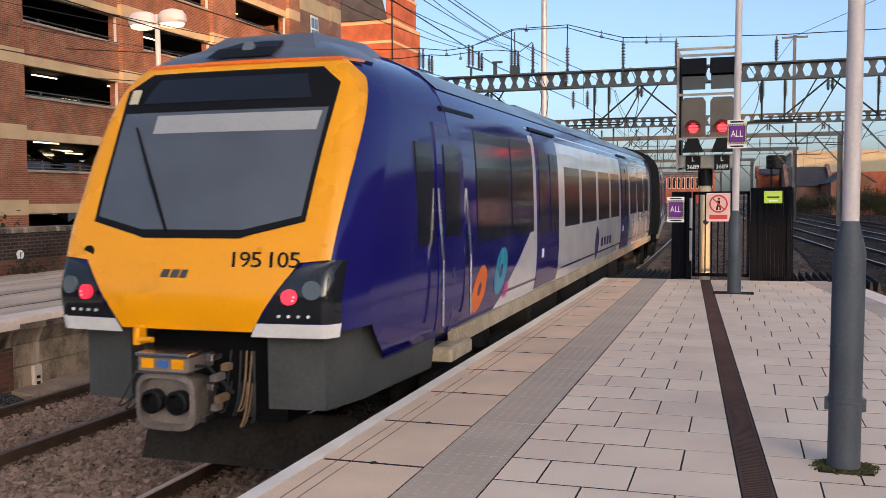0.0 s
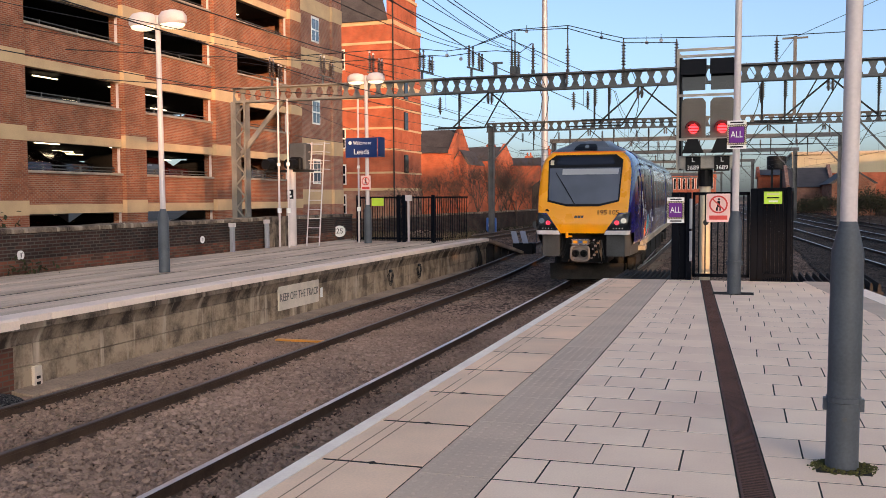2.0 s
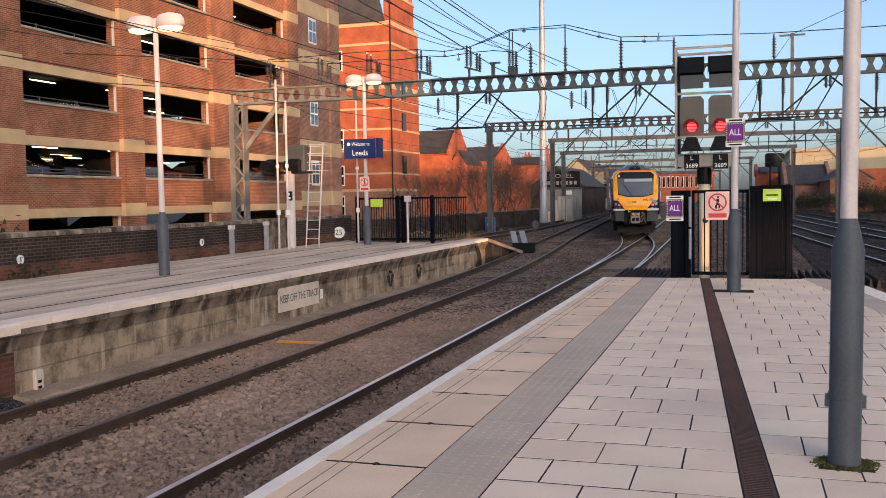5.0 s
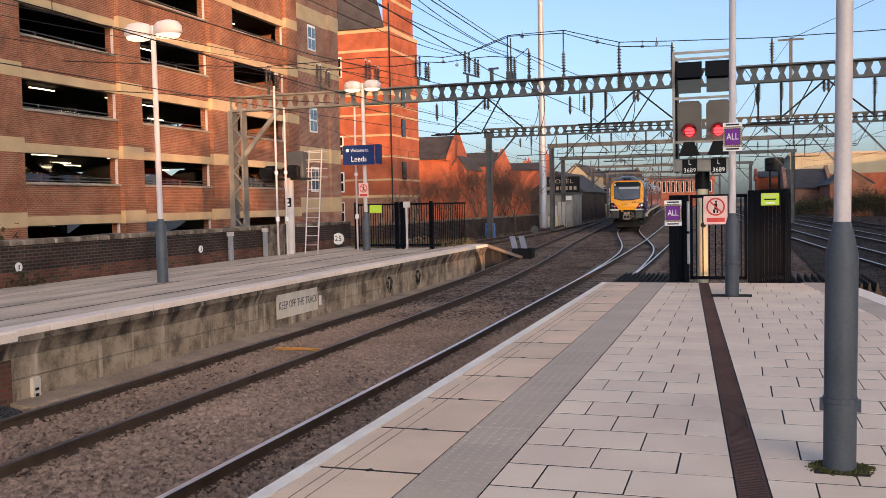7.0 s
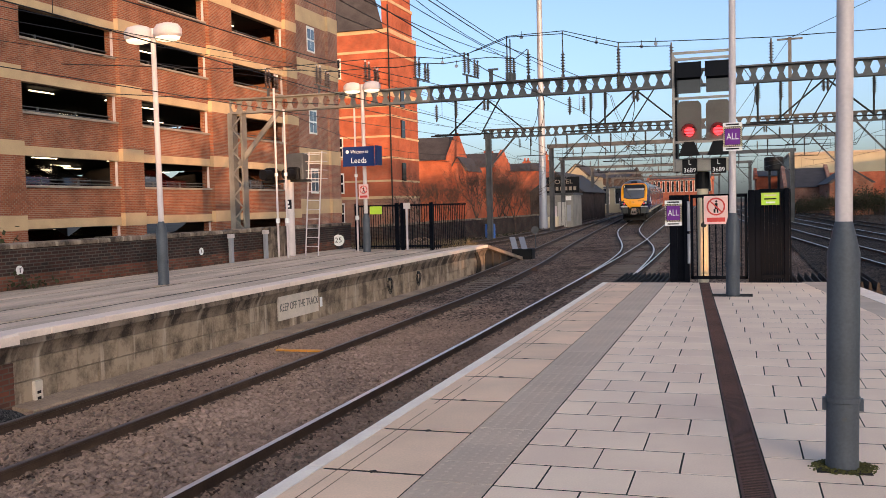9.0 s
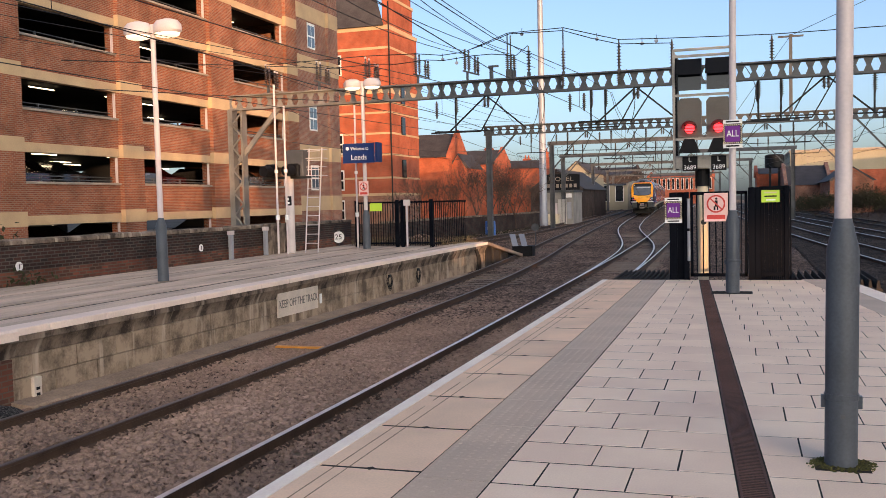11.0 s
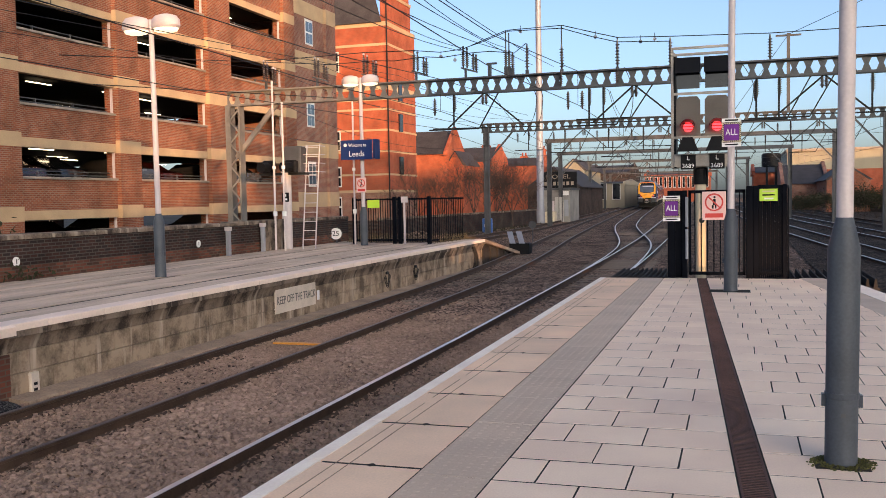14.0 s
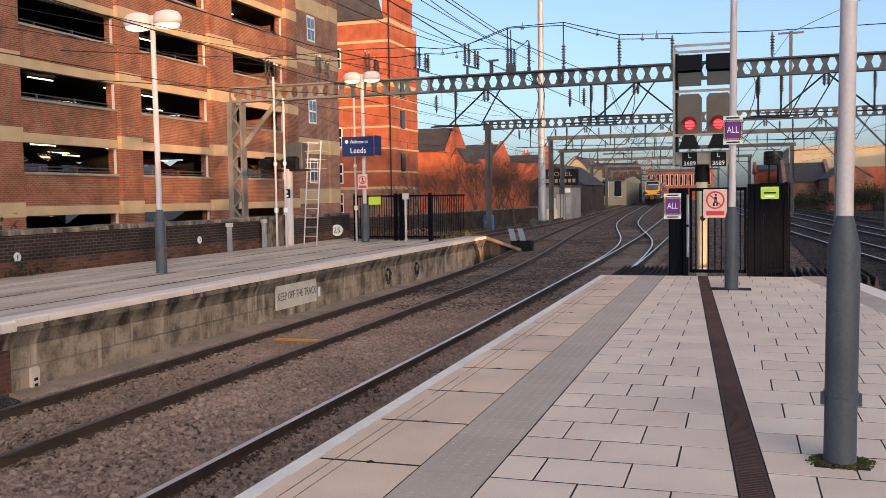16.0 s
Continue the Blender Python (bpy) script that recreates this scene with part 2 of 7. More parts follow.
M["moss"] = mat("moss", (0.075, 0.07, 0.022), 0.95, 0, 0.4, 8, 60, 0.8, 0.01)
M["wire"] = plain("dark_wire", (0.02, 0.02, 0.022), 0.6)
M["insulator"] = plain("brown_insulator", (0.05, 0.032, 0.03), 0.3)
M["black"] = plain("matt_black", (0.007, 0.007, 0.008), 0.55)
M["white"] = plain("white_enamel", (0.80, 0.79, 0.77), 0.5)
M["dingy"] = mat("dingy_white_enamel", (0.62, 0.53, 0.44), 0.6, 0, 0.14, 3, 30, 0.1, still=True)
M["purple"] = plain("purple_sign", (0.16, 0.03, 0.24), 0.5)
M["navy"] = plain("navy_sign", (0.012, 0.03, 0.115), 0.45)
M["lime"] = plain("lime_sign", (0.50, 0.72, 0.06), 0.5)
M["pink"] = plain("pink_sign", (0.78, 0.50, 0.46), 0.5)
M["red"] = plain("red_sign", (0.62, 0.05, 0.04), 0.5)
M["cream"] = plain("cream_paint", (0.60, 0.51, 0.36), 0.6)
M["sigback"] = mat("brown_grey_signal_plate", (0.13, 0.115, 0.10), 0.6, 0.1, 0.15, 2, 40)
M["sigframe"] = mat("weathered_signal_frame", (0.34, 0.31, 0.27), 0.6, 0.2, 0.25, 3, 40)
M["red_light"] = glow("red_signal_light", (1.0, 0.025, 0.035), 6.0)
M["lamp_glow"] = glow("warm_lamp_lens", (1.0, 0.85, 0.62), 1.2)
M["slate"] = mat("slate_roof", (0.06, 0.052, 0.052), 0.7, 0, 0.3, 1, 10)
M["glass_dark"] = plain("dark_window_glass", (0.012, 0.014, 0.018), 0.06)
M["window_white"] = plain("white_window_frame", (0.7, 0.68, 0.64), 0.5)
M["twig"] = mat("bare_twigs", (0.085, 0.058, 0.045), 0.9, 0, 0.3, 3, 30)
M["leaf"] = mat("scrub_leaves", (0.03, 0.032, 0.016), 0.8, 0, 0.5, 2, 20, per_piece=0.5)
M["blue_plastic"] = plain("blue_plastic", (0.03, 0.13, 0.42), 0.4)
M["render_grey"] = mat("dirty_grey_render", (0.25, 0.235, 0.215), 0.85, 0, 0.25, 1, 20)
M["render_white"] = mat("off_white_render", (0.48, 0.46, 0.43), 0.85, 0, 0.15, 1, 20)
M["beige"] = mat("beige_cladding", (0.30, 0.255, 0.18), 0.8, 0, 0.15, 0.3, 10)
M["orange_plastic"] = plain("orange_plastic", (0.62, 0.24, 0.03), 0.5)
# train
M["tr_blue"] = mat("navy_coach_paint", (0.011, 0.010, 0.13), 0.10, 0, 0.04, 1.5, 30, 0.0)
M["tr_blue"].node_tree.nodes["Principled BSDF"].inputs["Specular IOR Level"].default_value = 0.45
M["tr_yellow"] = mat("warning_yellow_paint", (0.86, 0.34, 0.006), 0.3, 0, 0.03, 1.5, 30, 0.0, coat=0.2)
M["tr_white"] = plain("pale_grey_coach_paint", (0.70, 0.68, 0.69), 0.2, 0, 0.7)
M["tr_roof"] = plain("grey_roof_paint", (0.085, 0.095, 0.11), 0.35, 0, 0.3)
M["tr_skirt"] = mat("grey_skirt", (0.062, 0.066, 0.068), 0.5, 0, 0.2, 2, 30)
M["tr_under"] = mat("dirty_underframe", (0.026, 0.023, 0.02), 0.8, 0.1, 0.5, 3, 30)
M["tr_sole"] = mat("dusty_cream_solebar", (0.38, 0.31, 0.22), 0.7, 0, 0.35, 2, 20)
M["tr_glass"] = mat("coach_window_glass", (0.012, 0.014, 0.022), 0.14, 0, 0.05, 1.5, 30, 0.0)
M["tr_screen"] = mat("windscreen_glass", (0.085, 0.095, 0.115), 0.06, 0, 0.22, 0.5, 1.2, 0.0, coat=1.0)
M["tr_blind"] = plain("pale_sun_blind", (0.33, 0.33, 0.33), 0.3, 0, 0.6)
M["tr_orange"] = plain("orange_stripe", (0.85, 0.16, 0.01), 0.35)
M["tail_pink"] = plain("pink_graphic", (0.55, 0.03, 0.22), 0.35)
M["teal"] = plain("teal_graphic", (0.02, 0.28, 0.42), 0.3)
M["chrome"] = plain("bright_steel", (0.62, 0.62, 0.64), 0.25, 1.0)
M["cast"] = mat("cast_coupler_steel", (0.23, 0.19, 0.17), 0.55, 0.5, 0.3, 4, 40)
M["tail"] = glow("red_tail_lamp", (0.9, 0.03, 0.07), 0.6)
M["red_dot"] = glow("red_lamp_dot", (1.0, 0.25, 0.28), 1.6)
M["lens"] = plain("lamp_lens", (0.10, 0.13, 0.16), 0.1, 0, 1.0)


# ---- mesh helpers ----
class Geo:
    def __init__(self):
        self.v, self.f = [], []

    def add(self, vs, fs):
        o = len(self.v)
        self.v += [tuple(p) for p in vs]
        self.f += [tuple(i + o for i in q) for q in fs]
        return self

    def box(self, x0, y0, z0, x1, y1, z1):
        return self.add([(x, y, z) for z in (z0, z1) for y in (y0, y1) for x in (x0, x1)],
                        [(0, 2, 3, 1), (4, 5, 7, 6), (0, 1, 5, 4), (2, 6, 7, 3), (0, 4, 6, 2), (1, 3, 7, 5)])

    def cbox(self, x0, y0, z0, x1, y1, z1, c=0.02):
        """A box with chamfered upright and top edges."""
        ring = lambda d, z: [(x0 + d + c, y0 + d, z), (x1 - d - c, y0 + d, z), (x1 - d, y0 + d + c, z), (x1 - d, y1 - d - c, z),
                             (x1 - d - c, y1 - d, z), (x0 + d + c, y1 - d, z), (x0 + d, y1 - d - c, z), (x0 + d, y0 + d + c, z)]
        return self.rings([ring(0, z0), ring(0, z1 - c), ring(c, z1)])

    def rings(self, rs, caps=True, closed=True):
        n = len(rs[0])
        vs = [p for r in rs for p in r]
        fs = [(k * n + i, k * n + (i + 1) % n, (k + 1) * n + (i + 1) % n, (k + 1) * n + i)
              for k in range(len(rs) - 1) for i in range(n if closed else n - 1)]
        if caps:
            fs += [tuple(range(n - 1, -1, -1)), tuple(range((len(rs) - 1) * n, len(rs) * n))]
        return self.add(vs, fs)

    def tube(self, p0, p1, r0, r1=None, n=8):
        p0, p1 = Vector(p0), Vector(p1)
        r1 = r0 if r1 is None else r1
        q = (p1 - p0).to_track_quat("Z", "Y").to_matrix()
        rs = [[p + q @ Vector((r * math.cos(a), r * math.sin(a), 0)) for a in [2 * math.pi * i / n for i in range(n)]] for p, r in ((p0, r0), (p1, r1))]
        return self.rings(rs)

    def lathe(self, o, prof, n=16):
        """Stacked rings round an upright axis: prof holds (radius, height)."""
        return self.rings([[(o[0] + r * math.cos(2 * math.pi * i / n), o[1] + r * math.sin(2 * math.pi * i / n), o[2] + z) for i in range(n)] for r, z in prof])

    def bar(self, p0, p1, w, h):
        """A square bar between two points."""
        p0, p1 = Vector(p0), Vector(p1)
        q = (p1 - p0).to_track_quat("Y", "Z").to_matrix()
        rs = [[p + q @ Vector((sx * w / 2, 0, sz * h / 2)) for sx, sz in ((-1, -1), (1, -1), (1, 1), (-1, 1))] for p in (p0, p1)]
        return self.rings(rs)

    def disc(self, c, way, r, t=0.02, n=20):
        c, way = Vector(c), Vector(way).normalized()
        return self.tube(c, c + way * t, r, r, n)

    def mesh(self, name, smooth=False):
        me = bpy.data.meshes.new(name)
        me.from_pydata(self.v, [], self.f)
        me.validate()
        bm = bmesh.new()
        bm.from_mesh(me)
        bmesh.ops.recalc_face_normals(bm, faces=bm.faces)
        bm.to_mesh(me)
        bm.free()
        if smooth:
            me.shade_smooth()
            me.set_sharp_from_angle(angle=radians(35))
        return me


def part(name, geo, material, parent=None, label="", smooth=False, at=None):
    me = geo if isinstance(geo, bpy.types.Mesh) else geo.mesh(name, smooth)
    if material and not me.materials:
        me.materials.append(material)
    ob = new(name, me)
    if at is not None:
        ob.matrix_basis = at if isinstance(at, Matrix) else Matrix.Translation(at)
    if parent:
        ob.parent = parent
    if label:
        tagged(ob, label)
    return ob


def thing(name, label, category, group="", kind="", at=None):
    ob = new(name)
    ob.empty_display_size = 0.2
    if at is not None:
        ob.matrix_basis = at if isinstance(at, Matrix) else Matrix.Translation(at)
    return tagged(ob, label, category, group, kind)


def words(name, text, size, material, parent, m, depth=0.002, label="", wide=None):
    """Lettering in the built-in font, as a mesh centred on the pose m, facing its +z."""
    cu = bpy.data.curves.new(name, "FONT")
    cu.body, cu.size, cu.extrude = text, size, depth
    cu.align_x, cu.align_y = "CENTER", "CENTER"
    cu.resolution_u = 3
    tmp = bpy.data.objects.new("t", cu)
    scene.collection.objects.link(tmp)
    me = bpy.data.meshes.new_from_object(tmp.evaluated_get(bpy.context.evaluated_depsgraph_get()))
    bpy.data.objects.remove(tmp)
    bpy.data.curves.remove(cu)
    if wide:
        xs = [v.co.x for v in me.vertices]
        k = wide / (max(xs) - min(xs))
        for v in me.vertices:
            v.co.x *= k
    me.name = name
    me.materials.clear()
    me.materials.append(material)
    ob = new(name, me)
    ob.matrix_basis = m
    ob.parent = parent
    if label:
        tagged(ob, label)
    return ob


FACE_CAM = pose(0, 0, 0, 90, 0, 0)  # a sign that faces -y


def smooth_line(pts, step=1.0):
    ys = np.arange(pts[0][1], pts[-1][1] + 0.01, step)
    xs = np.interp(ys, [p[1] for p in pts], [p[0] for p in pts])
    k = np.ones(9) / 9
    pad = np.r_[2 * xs[0] - xs[4:0:-1], xs, 2 * xs[-1] - xs[-2:-6:-1]]
    return np.convolve(pad, k, "valid"), ys


RAIL = -0.915


def rise(y):
    """The line climbs gently beyond the platform end."""
    return 0.0055 * min(max(0.0, y - 16.0), 125.0)

# ---- ground and tracks ----
g = Geo()
g.add([(-2500, -400, -1.35), (2500, -400, -1.35), (2500, 4000, -1.35), (-2500, 4000, -1.35)], [(0, 1, 2, 3)])
tagged(part("ground", g, M["ground"]), "dark rough railway ground reaching to the horizon", "ground", kind="structure")

LINES = {
    "main": [(-3.96, -60), (-3.97, 28), (-4.04, 33), (-4.2, 39), (-4.5, 44.5), (-5.3, 51), (-6.7, 60.5), (-7.85, 70), (-9.2, 88), (-10.9, 117), (-12.65, 147), (-17, 220), (-22, 300)],
    "branch": [(-3.97, 24), (-3.98, 30), (-3.98, 36), (-4.2, 51), (-5.35, 84), (-7.5, 140), (-13, 300)],
    "bay": [(-7.6, -20), (-7.6, 26), (-7.9, 32), (-8.2, 36.6), (-9.5, 51), (-10.9, 69.5), (-12.9, 100), (-15.0, 140), (-22, 300)],
    "siding": [(-15.6, 41), (-14.3, 56), (-14.1, 70), (-14.6, 92), (-16.2, 134), (-25, 300)],
    "east_a": [(8.6, 0), (6.9, 20), (5.05, 38), (3.3, 58), (0.8, 92), (-3, 150), (-12, 300)],
    "east_b": [(12.2, 0), (10.4, 20), (8.5, 40), (6.7, 60), (4.1, 92), (0.4, 150), (-9, 300)],
    "east_c": [(16, 0), (14, 20), (12, 40), (10.2, 60), (7.6, 92), (3.9, 150), (-6, 300)],
}
g = Geo()
xs = np.linspace(-60, 45, 60)
ys = np.r_[np.linspace(-60, 60, 80), np.linspace(64, 420, 40)]
zz = lambda x, y: -1.075 + 0.03 * noise.noise((x * 0.9, y * 0.9, 0)) + 0.02 * noise.noise((x * 3, y * 3, 4)) if x > -16.5 else -1.02 + 0.05 * noise.noise((x, y, 0))
g.add([(x, y, zz(x, y) + rise(y)) for y in ys for x in xs], [(j * 60 + i, j * 60 + i + 1, (j + 1) * 60 + i + 1, (j + 1) * 60 + i) for j in range(len(ys) - 1) for i in range(59)])
tagged(part("trackbed", g, M["bed"], smooth=True), "grey-brown ballast bed under the tracks", "ballast", kind="structure")

g = Geo()
ex, ey = np.linspace(2.4, 25, 24), np.r_[np.linspace(4, 60, 40), np.linspace(64, 160, 16)]
g.add([(x, y, -1.03 + 0.02 * noise.noise((x * 2, y * 2, 4)) + rise(y)) for y in ey for x in ex], [(j * 24 + i, j * 24 + i + 1, (j + 1) * 24 + i + 1, (j + 1) * 24 + i) for j in range(len(ey) - 1) for i in range(23)])
tagged(part("east_trackbed", g, M["bed_sooty"], smooth=True), "dark sooty ballast under the far running lines", "ballast", kind="structure")


def rail_part(parent, xs, ys, side, shiny):
    """One rail swept along a line, with foot, web and a polished head."""
    prof = [(-0.07, -0.155), (0.07, -0.155), (0.07, -0.14), (0.012, -0.12), (0.012, -0.045), (0.035, -0.035), (0.036, -0.006), (0.026, 0), (-0.026, 0), (-0.036, -0.006), (-0.035, -0.035), (-0.012, -0.045), (-0.012, -0.12), (-0.07, -0.14)]
    d = np.gradient(xs, ys)
    rs = []
    for x, y, s in zip(xs, ys, d):
        k = 1 / math.hypot(1, s)
        rs.append([(x + (side + p) * k, y - (side + p) * s * k, RAIL + rise(y) + q) for p, q in prof])
    a = part("rail", Geo().rings(rs), M["rail_side"], parent)
    top = [[(x + (side + p) / math.hypot(1, s), y - (side + p) * s / math.hypot(1, s), RAIL + rise(y) + q) for p, q in ((-0.034, -0.004), (-0.024, 0.003), (0.024, 0.003), (0.034, -0.004))] for x, y, s in zip(xs, ys, d)]
    part("rail_head", Geo().rings(top, caps=False, closed=False), M["rail_top"] if shiny else M["rail_dull"], a)


sl = Geo().cbox(-1.25, -0.13, -0.2, 1.25, 0.13, 0.0, 0.02).mesh("sleeper")
sl.materials.append(M["sleeper"])
clip = Geo()
for sx in (-0.75, 0.75):
    clip.box(sx - 0.13, -0.06, 0, sx + 0.13, 0.06, 0.018)
    clip.tube((sx - 0.1, -0.05, 0.03), (sx - 0.1, 0.05, 0.03), 0.014, n=5).tube((sx + 0.1, -0.05, 0.03), (sx + 0.1, 0.05, 0.03), 0.014, n=5)
clip = clip.mesh("rail_clip")
clip.materials.append(M["rail_side"])
SHINY = {"main": 1, "branch": 1, "bay": 0, "siding": 0, "east_a": 1, "east_b": 1, "east_c": 0}
for key, pts in LINES.items():
    th = thing("railway_track", "steel rails on concrete sleepers bedded in grey-brown ballast" if SHINY[key] else "dull unpolished rails on sleepers in ballast beside a platform", "track", "tracks", "structure")
    lx, ly = smooth_line(pts)
    for s in (-0.7525, 0.7525):
        rail_part(th, lx, ly, s, SHINY[key])
    y = max(2.0, pts[0][1])
    if key == "branch":
        y = 33
    while y < (66 if key in ("main", "bay", "branch") else 50):
        x = float(np.interp(y, ly, lx))
        sl_ob = part("sleeper", sl, None, th, at=pose(x, y, RAIL + rise(y) - 0.158, 0, 0, math.degrees(math.atan(-(np.interp(y + 1, ly, lx) - x)))))
        if y < 34:
            part("rail_clip", clip, None, sl_ob)
        y += 0.68


def stones(n, x0, x1, y0, y1, seed, size, near=1.6, material=None):
    """Loose ballast: small broken stones, denser towards the near end."""
    r = np.random.RandomState(seed)
    base = np.array([(1, 1, 1), (1, -1, -1), (-1, 1, -1), (-1, -1, 1), (1.25, 0, 0), (-1.25, 0, 0), (0, 1.25, 0), (0, -1.25, 0), (0, 0, 1.15)], float) * 0.62
    tris = [(8, 0, 4), (8, 4, 1), (4, 0, 1), (8, 6, 0), (8, 2, 6), (8, 5, 2), (8, 3, 5), (8, 7, 3), (8, 1, 7), (0, 6, 4), (7, 1, 4), (5, 3, 7), (2, 5, 6)]
    y = y0 + (y1 - y0) * r.rand(n) ** near
    x = x0 + (x1 - x0) * r.rand(n)
    s = size * (0.55 + 0.8 * r.rand(n))
    v = np.empty((n, 9, 3))
    jit = base[None] * (0.65 + 0.7 * r.rand(n, 9, 3))
    a = r.rand(n) * 6.283
    c, si = np.cos(a)[:, None], np.sin(a)[:, None]
    v[:, :, 0] = x[:, None] + s[:, None] * (c * jit[:, :, 0] - si * jit[:, :, 1])
    v[:, :, 1] = y[:, None] + s[:, None] * (si * jit[:, :, 0] + c * jit[:, :, 1])
    v[:, :, 2] = (-1.075 + 0.035 * r.rand(n))[:, None] + s[:, None] * 0.7 * jit[:, :, 2]
    f = (np.array(tris)[None] + 9 * np.arange(n)[:, None, None]).reshape(-1, 3)
    me = bpy.data.meshes.new("ballast_stones")
    me.from_pydata(v.reshape(-1, 3).tolist(), [], f.tolist())
    me.materials.append(material or M["ballast"])
    return tagged(new("ballast_stones", me), "ballast stones blackened by oil and painted shade beside the platform edge" if material else "loose grey-brown broken ballast stones between the rails", "ballast", kind="stuff")


stones(68000, -9.0, -3.12, 3.5, 20, 1, 0.030)
# strip whose colour holds both oil and the shade below the edge
tagged(part("oily_cess", Geo().rings([[(x, y, -1.045 + 0.03 * noise.noise((x * 3, y * 3, 2))) for x in (-3.14, -3.0, -2.85, -2.7, -2.42)] for y in np.arange(2, 36, 0.4)], caps=False, closed=False), M["bed_dark"]), "ballast blackened by oil and painted shade under the platform edge", "ballast", kind="structure")
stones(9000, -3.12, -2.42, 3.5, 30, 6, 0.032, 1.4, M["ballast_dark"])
stones(36000, -9.0, -2.6, 14, 36, 2, 0.036, 1.0)
stones(16000, -13.5, -1.5, 34, 64, 4, 0.055, 1.2)
stones(6000, -6.7, -4.8, 3.5, 16, 3, 0.042, 1.3)

# ---- right-hand platform ----
EDGE, END = -2.48, 17.75
right_edge = lambda y: 1.92 + (17 - y) * 0.125
g = Geo()
g.add([(EDGE + 0.12, -40, -0.0016), (right_edge(-40) - .1, -40, -0.0016), (right_edge(END) - .1, END, -0.0016), (EDGE + 0.12, END, -0.0016),
       (EDGE + 0.12, -40, -1.3), (right_edge(-40) - .1, -40, -1.3), (right_edge(END) - .1, END, -1.3), (EDGE + 0.12, END, -1.3)],
      [(0, 1, 2, 3), (4, 7, 6, 5), (0, 4, 5, 1), (1, 5, 6, 2), (2, 6, 7, 3), (3, 7, 4, 0)])
plat = tagged(part("platform", g, M["joint"]), "paved island platform with white edge line and grey tactile strip", "platform", kind="structure")
g = Geo()
y = -11.035
while y < END - 0.3:
    g.box(EDGE + 0.002, y + 0.004, -0.12, EDGE + 0.10, min(y + 1.0, END) - 0.004, 0.003)
    y += 1.003
part("edge_line", g, M["white_line"], plat, "worn white painted platform edge")
g = Geo().box(EDGE + 0.03, -40, -0.3, EDGE + 0.12, END, -0.1)
part("edge_support", g, M["coping"], plat)


def pieces(name, w, l, mat_, spots, parent, gap=0.006, z=0.0, across=None):
    across = across or gap
    cache = {}
    for x, y, ww, ll in spots:
        k = (round(ww, 3), round(ll, 3))
        if k not in cache:
            me = Geo().cbox(-ww / 2 + gap / 2, -ll / 2 + across / 2, -0.04, ww / 2 - gap / 2, ll / 2 - across / 2, 0.0, 0.0006).mesh(name)
            me.materials.append(mat_)
            cache[k] = me
        part(name, cache[k], None, parent, at=pose(x + random.uniform(-.001, .001), y, z + random.uniform(-0.0003, 0.0006), random.uniform(-.04, .04), random.uniform(-.04, .04), random.uniform(-.12, .12)))


